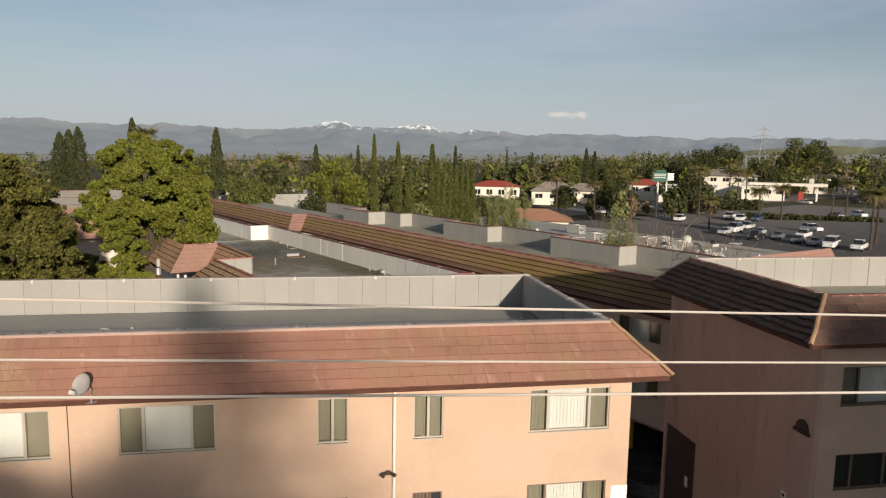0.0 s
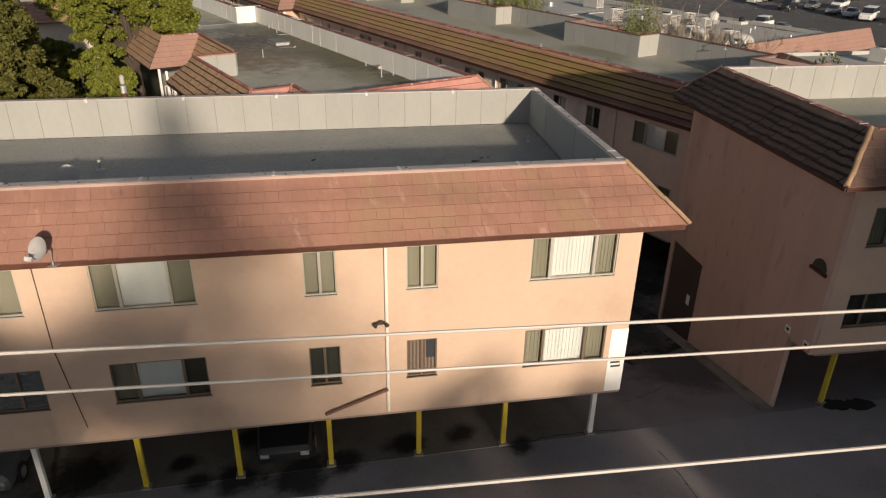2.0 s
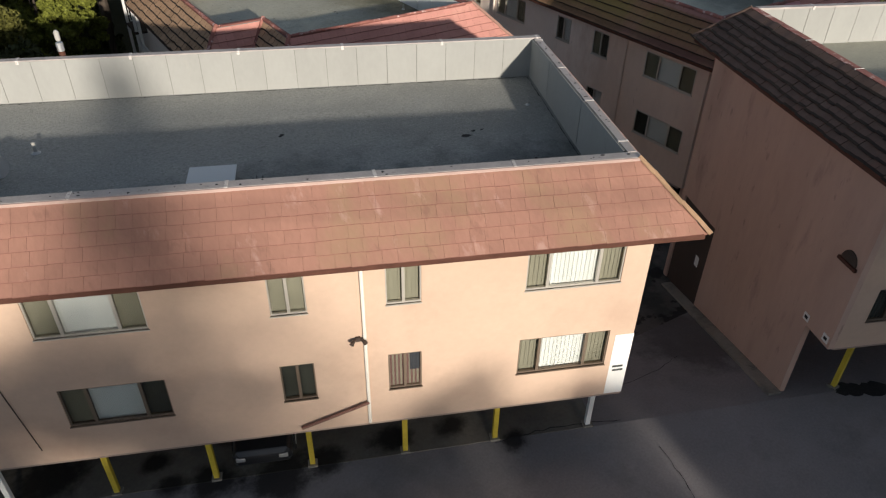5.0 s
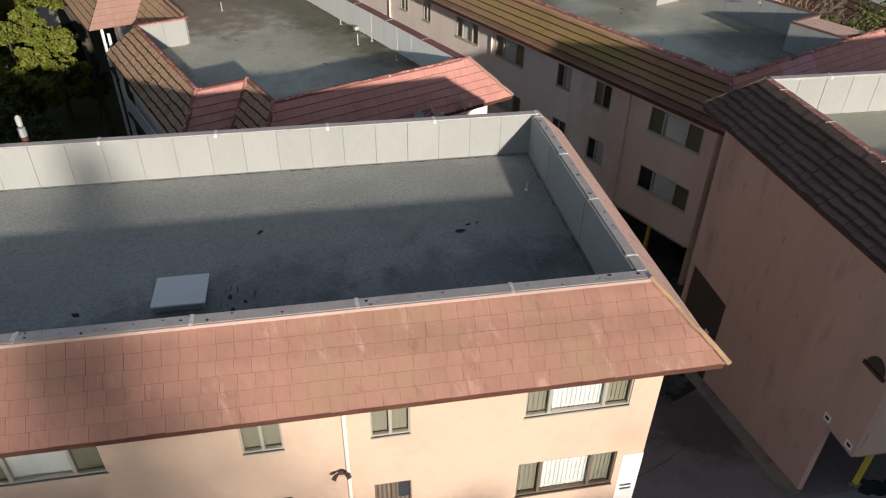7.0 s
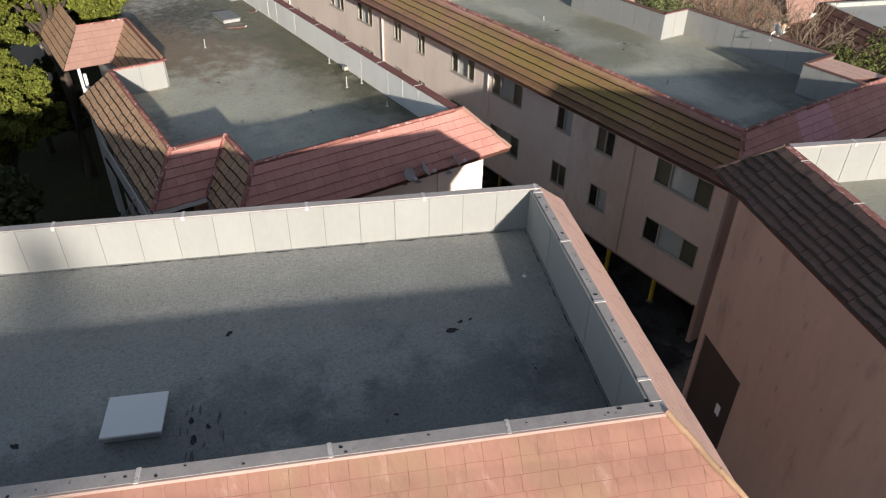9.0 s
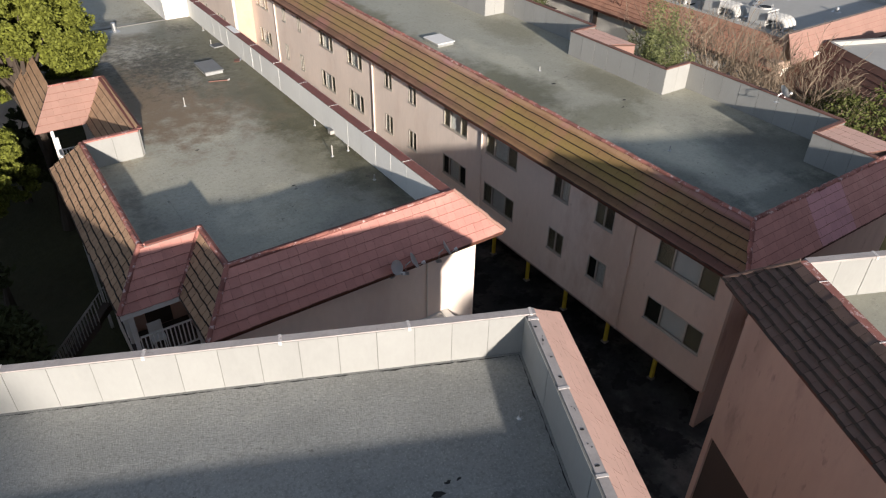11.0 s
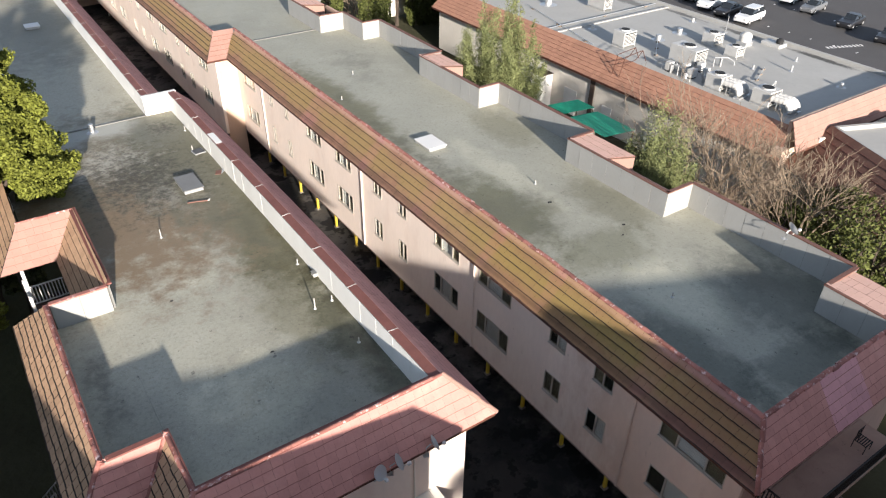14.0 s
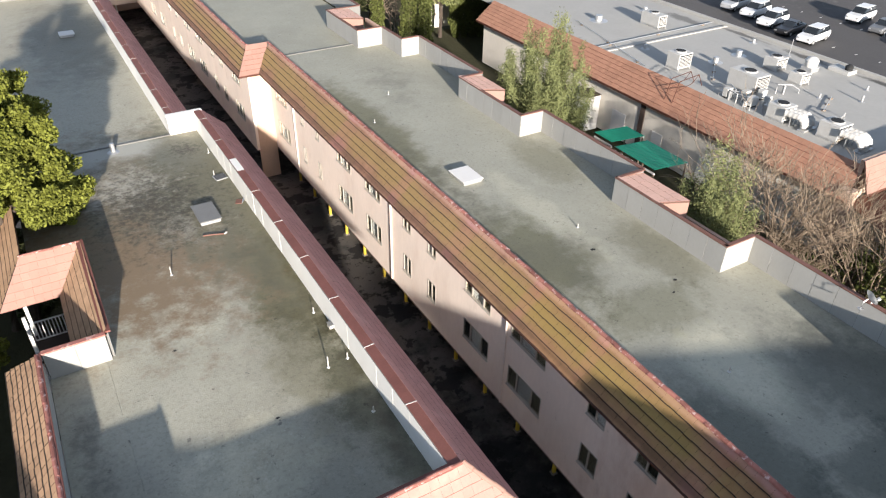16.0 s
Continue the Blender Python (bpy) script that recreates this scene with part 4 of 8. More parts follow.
WIN_A = [(-3.10, -0.67, (0.23, 0.52, 0.25), "gwg"), (-6.46, -5.62, (0.5, 0.5), "gg"), (-9.10, -8.27, (0.5, 0.5), "gg"), (-14.15, -11.75, (0.25, 0.5, 0.25), "gwg"), (-18.2, -15.78, (0.25, 0.5, 0.25), "wwg"), (-22.0, -21.1, (0.5, 0.5), "gg")]
L_A = 26.0
holes = [(u0 + L_A, u1 + L_A, z0, z1) for u0, u1, _, _ in WIN_A for z0, z1 in ((6.49, 7.77), (3.68, 4.90))]
part("front_wall", holed_wall(L_A, 2.5, 8.3, holes), STUCCO, bld, "peach stucco wall with soft stains", Matrix.Translation((-L_A, 0, 0)))
for u0, u1, lites, bl in WIN_A:
    for low, z0, z1 in ((False, 6.49, 7.77), (True, 3.68, 4.90)):
        b = bl
        if low:
            b = {"gg": "ss" if u0 > -7 else "dd"}.get(bl, bl)
            if u0 < -15 and len(bl) == 3:
                b = "fff"
            elif u0 < -11 and len(bl) == 3:
                b = "gwd"
        window(bld, Matrix.Translation((u0, 0, z0)), u1 - u0, z1 - z0, lites, b, FRAME if low else FRAME_LIGHT)
part("side_wall", box(-0.2, 0, 0.204, 9.2, 2.5, 8.3), STUCCO, bld)
part("back_wall", box(-L_A, -0.204, 9.0, 9.2, 2.5, 8.6), STUCCO, bld)
part("end_wall", box(-L_A, -L_A + 0.2, 0.204, 8.996, 2.5, 8.3), STUCCO, bld)
part("soffit", box(-L_A, 0, 0.02, 9.18, 2.42, 2.496), SOFFIT, bld)
part("carport_back_wall", box(-L_A, -0.3, 6.0, 6.2, -1.7, 2.416), STUCCO_SIDE, bld)
carport_pts = [(u, v, A_FRAME @ Vector((u, v, 0))) for u, v in ((-L_A, 0.9), (-0.1, 0.9), (-0.1, 6.0), (-L_A, 6.0))]
part("carport_slab", slab(bmesh.new(), [(u, v, ground_z(p.x, p.y) - LOW * min(max((v - 0.9) / 8.6, 0.0), 1.0) + 0.02) for u, v, p in carport_pts], (0, 0, -1.6)), CARPORT, bld, "oil-stained concrete carport floor")
def deck_z(v):
    """The height of the front building's deck, which rises towards the back."""
    return 8.15 + 0.027 * (v - 0.9)


part("roof_deck", slab(bmesh.new(), [(-L_A, 0.9, deck_z(0.9)), (-0.72, 0.9, deck_z(0.9)), (-0.72, 8.72, deck_z(8.72)), (-L_A, 8.72, deck_z(8.72))], (0, 0, -0.2)), DECK_A, bld, "grey-green mineral roof deck with worn patches and shade painted along the front")
ZF, ZB = 9.56, 9.59
parapet(bld, (-0.72, 8.72), (-L_A, 8.72), 8.2, ZB, 0.92, 0.16, label="off-white panelled parapet", side=1)
parapet(bld, (-0.72, 1.0), (-0.72, 8.72), 8.1, ZF + 0.02, 0.92, 0.16, label="off-white panelled parapet", side=1)
parapet(bld, (-L_A, 0.9), (-0.72, 0.9), 8.1, ZF, 0.92, 0.16, label="off-white panelled parapet", side=1)
coping(bld, (-L_A, 0.76), (-0.44, 0.76), ZF + 0.02, 0.28, first=L_A - 0.44 - 2.97 - 3.12 * 7)
part("coping_flange", box(-L_A, -0.42, 0.572, 0.618, ZF - 0.13, ZF + 0.03, 0.008), FLANGE, bld, "pale pink painted edge flashing")
coping(bld, (-0.56, 0.9), (-0.56, 8.8), ZF + 0.03, 0.22, COPING, 2.37, 0.55)
coping(bld, (-0.46, 8.84), (-L_A, 8.84), ZB + 0.02, 0.24, COPING, 3.1, 0.1)
EV = 8.26
tile_slope(bld, (-L_A, -0.72, EV), (0.80, -0.72, EV), (-L_A, 0.58, ZF - 0.06), (-0.42, 0.58, ZF - 0.06), 6, 0.33, TILE_A, TILE_A_REST, 300, 0.032, 1.0, label="terracotta tile mansard slope", seed=3, band=0.01, under=UNDER_RED, stagger=0.12)
tile_slope(bld, (0.80, -0.72, EV), (0.80, 10.2, EV), (-0.42, 0.58, ZF - 0.03), (-0.42, 9.0, ZF - 0.03), 5, 0.33, TILE_SALMON, TILE_SALMON, 160, 0.012, 0.0, label="pale pink tile mansard slope", seed=4, under=TILE_SALMON, band=0.01)
part("fascia", box(-L_A, 0.78, -0.735, -0.69, EV - 0.15, EV + 0.015), FASCIA, bld, "dark red-brown fascia board")
part("fascia", box(0.75, 0.795, -0.684, 10.1, EV - 0.15, EV + 0.015), FASCIA, bld, "dark red-brown fascia board")
part("eave_soffit", box(-L_A, 0.68, -0.68, 0.0, EV - 0.05, EV - 0.02), SOFFIT, bld)
part("eave_soffit", box(0.004, 0.68, 0.004, 9.7, EV - 0.05, EV - 0.02), SOFFIT, bld)
caps(bld, (0.86, -0.78, EV + 0.02), (-0.46, 0.62, ZF + 0.0), 0.07, 0.45, TILE_DL)
part("plaster_patch", box(-0.5, 0.012, -0.012, 0.012, 2.52, 4.7), WHITE_PATCH, bld, "white repainted corner patch")
for a, z in ((-0.42, 3.52), (-0.4, 3.38)):
    part("scrawl_bar", box(a, a + 0.3, -0.017, -0.0125, z, z + 0.07), CURTAIN_DARK, bld)
part("downpipe", tube(bmesh.new(), [(-7.0, -0.05, 8.2), (-7.0, -0.05, 3.4), (-7.0, -0.05, 2.6)], [0.045] * 3), CREAM, bld, "cream painted downpipe")
part("drain_pipe", tube(bmesh.new(), [(-7.0, -0.09, 3.38), (-8.75, -0.09, 2.72), (-8.8, 0.2, 2.5)], [0.045] * 3), CAP_DARK, bld, "rusty brown drain pipe")
part("cable", tube(bmesh.new(), [(-15.35, -0.02, 8.2), (-15.33, -0.02, 5.5), (-15.0, -0.02, 3.0)], [0.012] * 3, 6), WOOD_DARK, bld)

fl = thing("floodlight", A_FRAME @ Matrix.Translation((-7.16, -0.02, 5.56)), "small double floodlight on the stucco wall", "floodlight")
part("base", box(-0.06, 0.06, -0.06, 0.02, -0.06, 0.06, 0.01), WOOD_DARK, fl)
for s in (-1, 1):
    part("lamp_head", tube(bmesh.new(), [(s * 0.06, -0.06, 0.02), (s * 0.14, -0.14, 0.0), (s * 0.17, -0.19, -0.02)], [0.025, 0.05, 0.06], 10), WOOD_DARK, fl)

hatch(A_FRAME @ Matrix.Translation((-10.9, 2.79, deck_z(3.2))), 1.06, 0.98)
dish(A_FRAME @ Matrix.Translation((-15.6, 4.4, deck_z(4.4))) @ Matrix.Rotation(radians(20), 4, "Z"), 0.28, "pale satellite dish lying low on the roof deck", 0.25)
dish(A_FRAME @ Matrix.Translation((-14.63, -1.0, 8.2)) @ Matrix.Rotation(radians(-28), 4, "Z"), 0.25, "grey satellite dish fixed to the eave", 0.5)
pipe_vent(A_FRAME @ Matrix.Translation((-15.05, 5.5, deck_z(5.5))), 0.4, 0.05)
pipe_vent(A_FRAME @ Matrix.Translation((-1.35, 6.6, deck_z(6.6))), 0.35, 0.03)
for i in range(7):
    u = -0.3 - 2.74 * i if i else -0.3
    white = i == 0
    foot = A_FRAME @ Vector((u - (0.2 if i else 0), 1.0, 0))
    post(Matrix.Translation((foot.x, foot.y, ground_z(foot.x, foot.y) + 0.02)) @ Matrix.Rotation(radians(-23.8), 4, "Z"), 2.40 - ground_z(foot.x, foot.y), WHITE if white or i == 6 else YELLOW, "white square carport post" if white or i == 6 else "yellow-painted square carport post")

# ---- the neighbouring front building ----
cb = thing("apartment_building", C_FRAME, "tall peach stucco block with a brown tile mansard", "apartment building", "apartment buildings")
CU, CV, CR = 6.35, 0.25, 22.0
part("side_wall", holed_wall(9.55, -1.8, 8.9, [(0.0, 1.08, -1.8, 3.0), (6.8, 9.3, -1.8, 2.7)]), STUCCO_SIDE, cb, "weathered peach stucco side wall", Matrix(((0, -1, 0, CU), (1, 0, 0, CV), (0, 0, 1, 0), (0, 0, 0, 1))) @ Matrix.Diagonal((1, -1, 1, 1)))
WIN_C = [(7.2, 9.6, (0.25, 0.5, 0.25), "gwg"), (12.0, 12.85, (0.5, 0.5), "gg"), (16.0, 18.4, (0.25, 0.5, 0.25), "gwg")]
holes = [(a - CU - 0.2, b - CU - 0.2, z0, z1) for a, b, _, _ in WIN_C for z0, z1 in ((6.75, 8.0), (3.95, 5.12))]
part("front_wall", holed_wall(CR - CU - 0.2, 3.0, 8.9, holes), STUCCO, cb, "peach stucco wall", Matrix.Translation((CU + 0.2, CV, 0)))
for a, b, lites, bl in WIN_C:
    for z0, z1, bb in ((6.75, 8.0, bl), (3.95, 5.12, "d" * len(bl))):
        window(cb, Matrix.Translation((a, CV, z0)), b - a, z1 - z0, lites, bb, FRAME)
part("back_wall", box(CU + 0.2, CR, 9.6, 9.8, -1.8, 8.9), STUCCO_SIDE, cb)
part("end_wall", box(CR, CR + 0.2, CV, 9.8, 0, 8.9), STUCCO_SIDE, cb)
part("soffit", box(CU + 0.204, CR, CV + 0.02, 9.59, 2.92, 2.995), SOFFIT, cb)
part("carport_back_wall", box(CU + 0.204, CR, 5.8, 6.0, -1.8, 2.91), STUCCO_SIDE, cb)
part("gate", box(CU + 0.06, CU + 0.12, 7.08, 9.53, -1.6, 2.66), WOOD_DARK, cb, "dark solid metal gate")
part("gate_notice", box(CU + 0.045, CU + 0.056, 7.6, 7.85, 0.5, 0.95), WHITE, cb, "small white notice plate")
CZ, CE = 10.2, 8.9
part("roof_deck", box(6.9, CR, 0.9, 8.95, 8.7, 8.92), DECK_B, cb, "pale green-grey roof deck")
parapet(cb, (CR - 0.1, 8.95), (6.95, 8.95), 8.8, CZ - 0.03, 0.92, 0.16, label="off-white panelled parapet")
parapet(cb, (6.95, 8.95), (6.95, 0.95), 8.8, CZ - 0.03, 0.92, 0.16, label="off-white panelled parapet")
parapet(cb, (6.95, 0.95), (CR - 0.1, 0.95), 8.8, CZ - 0.03, 0.92, 0.16, label="off-white panelled parapet")
coping(cb, (6.85, 0.85), (6.85, 9.05), CZ, 0.24, CAP, 2.3, 0.4)
coping(cb, (6.97, 9.05), (CR, 9.05), CZ + 0.01, 0.24, COPING, 3.0, 2.0)
coping(cb, (6.97, 0.86), (CR, 0.86), CZ, 0.24, CAP, 3.0, 2.0)
tile_slope(cb, (5.48, 10.2, CE), (5.52, -0.3, CE), (6.72, 9.05, CZ - 0.03), (6.72, 0.78, CZ - 0.03), 7, 0.33, TILE_C, TILE_C, 300, 0.085, 0.5, label="dark brown weathered tile slope", seed=5, band=0.075, drip=LIP_SHADE, jitter=3.0, gap=0.003, stagger=0.3)
tile_slope(cb, (5.52, -0.3, CE), (CR, -0.3, CE), (6.72, 0.78, CZ - 0.03), (CR, 0.78, CZ - 0.03), 6, 0.33, TILE_C, TILE_C, 200, 0.05, 0.0, label="sunlit brown tile slope", seed=6, jitter=3.0)
part("fascia", box(5.52, 5.56, -0.28, 10.1, CE - 0.13, CE + 0.01), FASCIA, cb)
part("fascia", box(5.57, CR, -0.315, -0.275, CE - 0.13, CE + 0.01), FASCIA, cb)
part("eave_soffit", box(5.58, CU - 0.004, -0.27, 10.0, CE - 0.05, CE - 0.02), SOFFIT, cb)
part("eave_soffit", box(CU, CR, -0.27, CV - 0.004, CE - 0.05, CE - 0.02), SOFFIT, cb)
caps(cb, (5.48, 10.15, CE + 0.03), (6.72, 9.05, CZ), 0.08, 0.4, TILE_C)
caps(cb, (5.52, -0.32, CE + 0.03), (6.72, 0.78, CZ), 0.08, 0.4, TILE_DL)
vent = part("wall_vent", slab(bmesh.new(), [(CU - 0.05, 0.78 + 0.3 * math.cos(math.pi * i / 10), 5.8 + 0.34 * math.sin(math.pi * i / 10)) for i in range(11)], (0.07, 0, 0)), WOOD_DARK, cb, "dark arched wall vent")
part("vent_sill", box(CU - 0.09, CU - 0.004, 0.4, 1.16, 5.68, 5.78, 0.01), FASCIA, vent)
for v, z in ((0.34, 3.11), (1.3, 3.11)):
    plate = part("number_plate", box(CU - 0.014, CU - 0.002, v, v + 0.26, z, z + 0.26), WHITE, cb, "small white plate")
    part("plate_bar", box(CU - 0.02, CU - 0.0145, v + 0.06, v + 0.2, z + 0.08, z + 0.18), BLACK, plate)
for i in range(3):
    foot = C_FRAME @ Vector((8.2 + 3.0 * i, 1.2, 0))
    post(Matrix.Translation((foot.x, foot.y, ground_z(foot.x, foot.y) + 0.02)), 2.9 - ground_z(foot.x, foot.y))
kb = thing("kerb", None, "low worn concrete kerb at the wall foot", "kerb")
part("kerb_block", slab(bmesh.new(), [C_FRAME @ Vector(p) for p in ((5.9, 1.2, 0.22), (6.34, 1.2, 0.22), (6.34, 9.0, -1.30), (5.9, 9.0, -1.30))], (0, 0, -0.3)), CONCRETE, kb)

# ---- the long building across the driveway ----
BX, BE, BR, BZ, BEZ, ROOF = 28.80, 28.02, 29.42, 8.34, 6.8, 7.05
lb = thing("apartment_building", None, "long peach stucco apartment block with a mossy tile mansard", "apartment building", "apartment buildings")
BY0, BY1 = 21.95, 66.8
WIN_B = [(22.55, 25.35, 3), (27.68, 28.72, 2), (30.35, 31.35, 2), (33.92, 36.3, 3), (37.88, 40.0, 3), (42.7, 43.5, 2), (45.3, 46.15, 2), (48.85, 50.75, 3), (52.75, 54.75, 3), (57.6, 58.15, 2), (60.2, 60.75, 2), (63.4, 65.6, 3)]
L_B = BY1 - BY0
holes = [(BY1 - b, BY1 - a, z0, z1) for a, b, _ in WIN_B for z0, z1 in ((5.05, 6.2), (2.25, 3.38))]
WM = Matrix(((0, 1, 0, BX), (-1, 0, 0, BY1), (0, 0, 1, 0), (0, 0, 0, 1)))
part("front_wall", holed_wall(L_B, 0.72, 6.85, holes), STUCCO_B, lb, "peach stucco wall with water stains, browner at its near end", WM)
rb = random.Random(4)
for a, b, k in WIN_B:
    for z0, z1 in ((5.05, 6.2), (2.25, 3.38)):
        lites = (0.28, 0.44, 0.28) if k == 3 else (0.5, 0.5)
        window(lb, WM @ Matrix.Translation((BY1 - b, -0.045, z0)), b - a, z1 - z0, lites, rb.choice(("gwg", "gwg", "dwg", "dwd", "gwd")) if k == 3 else rb.choice(("gd", "gg", "wg", "dw")), FRAME_LIGHT)
part("end_wall", box(BX + 0.204, 40.0, BY0, BY0 + 0.2, -1.7, 6.85), STUCCO_SIDE, lb)
part("back_wall", box(39.9, 40.1, BY0 + 0.204, 74.0, -1.7, 7.0), STUCCO_SIDE, lb)
part("soffit", box(BX + 0.004, 40, BY0 + 0.204, BY1, 0.62, 0.716), SOFFIT, lb)
part("carport_back_wall", box(34.0, 34.2, BY0, BY1 + 30, -1.7, 0.61), STUCCO_SIDE, lb)
part("roof_deck", box(29.5, 39.75, 22.5, 68.2, 6.8, ROOF), DECK_B, lb, "pale grey-green roof deck with dark blotches and painted shade at its near end")
tile_slope(lb, (BE, BY1 + 0.1, BEZ), (BE, 21.2, BEZ), (BR, BY1 + 0.9, BZ - 0.04), (BR, 22.4, BZ - 0.04), 6, 0.33, TILE_B, TILE_B_REST, 300, 0.07, 0.72, label="mossy tile mansard slope", seed=7, band=0.036, drip=LIP_SHADE, jitter=1.1)
tile_slope(lb, (BE, 21.2, BEZ), (32.4, 21.2, BEZ), (BR, 22.4, BZ - 0.04), (32.4, 22.4, BZ - 0.04), 6, 0.33, TILE_D, TILE_D_REST, 100, 0.04, 0.0, label="red tile mansard slope", seed=8, under=UNDER_RED)
tile_slope(lb, (32.404, 21.2, BEZ), (34.6, 21.2, BEZ), (32.404, 22.4, BZ - 0.04), (34.6, 22.4, BZ - 0.04), 6, 0.33, TILE_ROSE, TILE_ROSE, 100, 0.042, 0.0, label="repaired stretch of rose-pink tiles", seed=81, under=UNDER_RED)
tile_slope(lb, (34.604, 21.2, BEZ), (40.8, 21.2, BEZ), (34.604, 22.4, BZ - 0.04), (40.2, 22.4, BZ - 0.04), 6, 0.33, TILE_D, TILE_D_REST, 100, 0.04, 0.0, label="red tile mansard slope", seed=82, under=UNDER_RED)
part("fascia", box(BE - 0.02, BE + 0.02, 21.24, BY1 + 0.1, BEZ - 0.13, BEZ + 0.01), FASCIA, lb)
part("fascia", box(BE, 40.8, 21.18, 21.22, BEZ - 0.13, BEZ + 0.01), FASCIA, lb)
part("eave_soffit", box(BE + 0.03, BX - 0.004, 21.3, BY1, BEZ - 0.05, BEZ - 0.02), SOFFIT, lb)
parapet(lb, (BR + 0.1, 68.0), (BR + 0.1, 22.45), 6.95, BZ - 0.06, 1.2, 0.08, label="low inner parapet face")
parapet(lb, (BR + 0.1, 22.5), (37.3, 22.5), 6.95, BZ - 0.06, 1.2, 0.08)
caps(lb, (BR, 68.0, BZ - 0.03), (BR, 22.4, BZ - 0.03), 0.10, 0.42, CAP, 9)
caps(lb, (BR, 22.4, BZ - 0.03), (40.2, 22.4, BZ - 0.03), 0.10, 0.42, CAP, 10)
caps(lb, (BE - 0.02, 21.16, BEZ + 0.03), (BR, 22.4, BZ - 0.02), 0.09, 0.4, CAP, 11)
# stepped parapet along the garden side
steps = [(37.3, 22.5), (37.3, 25.2), (39.47, 25.2), (39.47, 33.42), (37.68, 33.42), (37.68, 40.38), (39.48, 40.38), (39.48, 48.65), (37.9, 48.65), (37.9, 55.5), (39.6, 55.5), (39.6, 63.95), (38.15, 63.95), (38.15, 67.2), (36.1, 67.2), (36.1, 73.2), (39.0, 73.2), (39.0, 84.0)]
for a, b in zip(steps, steps[1:]):
    parapet(lb, a, b, 7.0, 8.4, 1.05, 0.12, label="off-white panelled parapet")
    coping(lb, a, b, 8.42, 0.2, CAP_DARK, 0, shift=-0.06)
# little tiled hips behind the recessed stretches
for x0, x1, y0, y1 in ((37.35, 39.3, 22.9, 25.2), (37.75, 39.4, 37.5, 40.35), (37.9, 39.5, 53.0, 55.65), (36.2, 38.0, 70.6, 73.1)):
    tile_slope(lb, (x1, y0 - 0.4, 8.25), (x1, y1, 8.25), (x0 + 0.05, y0, 8.42), (x0 + 0.05, y1, 8.42), 3, 0.3, TILE_SALMON, TILE_SALMON, 60, 0.03, 0.5, label="small pink tiled hip", seed=12)
    part("hip_end", slab(bmesh.new(), [(x0 + 0.06, y0, 8.38), (x1, y0 - 0.4, 8.2), (x1, y0 - 0.4, 6.9), (x0 + 0.06, y0, 6.9)], (0, 0.06, 0)), TILE_PINK, lb)
hatch(Matrix.Translation((31.95, 45.25, ROOF)), 1.1, 1.5)
for i in range(15):
    yy = 22.0 + 2.86 * (i + 1)
    post(on_ground(29.72, yy, 0.012), 0.61 - ground_z(29.72, yy))
for yy, lo in ((26.55, 0.75), (36.6, 0.75), (47.5, 0.75), (62.0, 0.75)):
    part("downpipe", tube(bmesh.new(), [(BX - 0.06, yy, 6.75), (BX - 0.06, yy, lo)], [0.045, 0.045]), STUCCO_B, lb)
# far section, set forward
fs = thing("apartment_building", None, "farther wing of the long stucco block, set forward", "apartment building", "apartment buildings")
F0, F1, FX = 66.8, 112.0, 27.25
part("end_wall", box(FX + 0.204, BX - 0.004, F0, F0 + 0.2, -1.7, 6.85), STUCCO, fs, "sunlit peach stucco end wall")
WIN_F = [(69.0, 71.0, 3), (73.4, 74.3, 2), (76.0, 76.9, 2), (79.5, 81.6, 3), (83.5, 85.6, 3), (88.0, 88.9, 2), (90.8, 91.7, 2), (95.0, 97.0, 3), (99.5, 101.5, 3)]
holes = [(F1 - b, F1 - a, z0, z1) for a, b, _ in WIN_F for z0, z1 in ((5.05, 6.2), (2.25, 3.38))]
WM = Matrix(((0, 1, 0, FX), (-1, 0, 0, F1), (0, 0, 1, 0), (0, 0, 0, 1)))
part("front_wall", holed_wall(F1 - F0, 0.72, 6.85, holes), STUCCO_B, fs, "peach stucco wall", WM)
for a, b, k in WIN_F:
    for z0, z1 in ((5.05, 6.2), (2.25, 3.38)):
        window(fs, WM @ Matrix.Translation((F1 - b, -0.045, z0)), b - a, z1 - z0, (0.28, 0.44, 0.28) if k == 3 else (0.5, 0.5), "gwg" if k == 3 else "gd", FRAME_LIGHT)
part("soffit", box(FX + 0.01, 36, F0 + 0.21, F1, 0.6, 0.716), SOFFIT, fs)
part("roof_deck", box(28.0, 38.8, 68.2, F1, 6.75, ROOF - 0.05), DECK_B, fs, "pale grey-green roof deck")
part("deck_seam", box(29.6, 38.0, 68.12, 68.26, ROOF, ROOF + 0.05, 0.01), SEAM, fs)
tile_slope(fs, (26.52, F1, BEZ), (26.52, 66.3, BEZ), (27.82, F1, BZ - 0.04), (27.82, 68.05, BZ - 0.04), 6, 0.33, TILE_B, TILE_B_REST, 120, 0.07, 1.0, label="tile mansard slope", seed=13, band=0.055, drip=LIP_SHADE)
tile_slope(fs, (26.52, 66.3, BEZ), (28.35, 66.3, BEZ), (27.82, 68.05, BZ - 0.04), (29.4, 68.05, BZ - 0.04), 6, 0.33, TILE_PINK, TILE_PINK, 120, 0.04, 0.0, label="sunlit pink tile hip", seed=14)
part("fascia", box(26.5, 28.2, 66.26, 66.3, BEZ - 0.13, BEZ + 0.01), FASCIA, fs)
part("fascia", box(26.5, 26.54, 66.32, F1, BEZ - 0.13, BEZ + 0.01), FASCIA, fs)
caps(fs, (27.82, F1, BZ - 0.03), (27.82, 68.05, BZ - 0.03), 0.10, 0.6, CAP, 15)
parapet(fs, (27.94, F1), (27.94, 68.05), 6.9, BZ - 0.06, 1.2, 0.08)
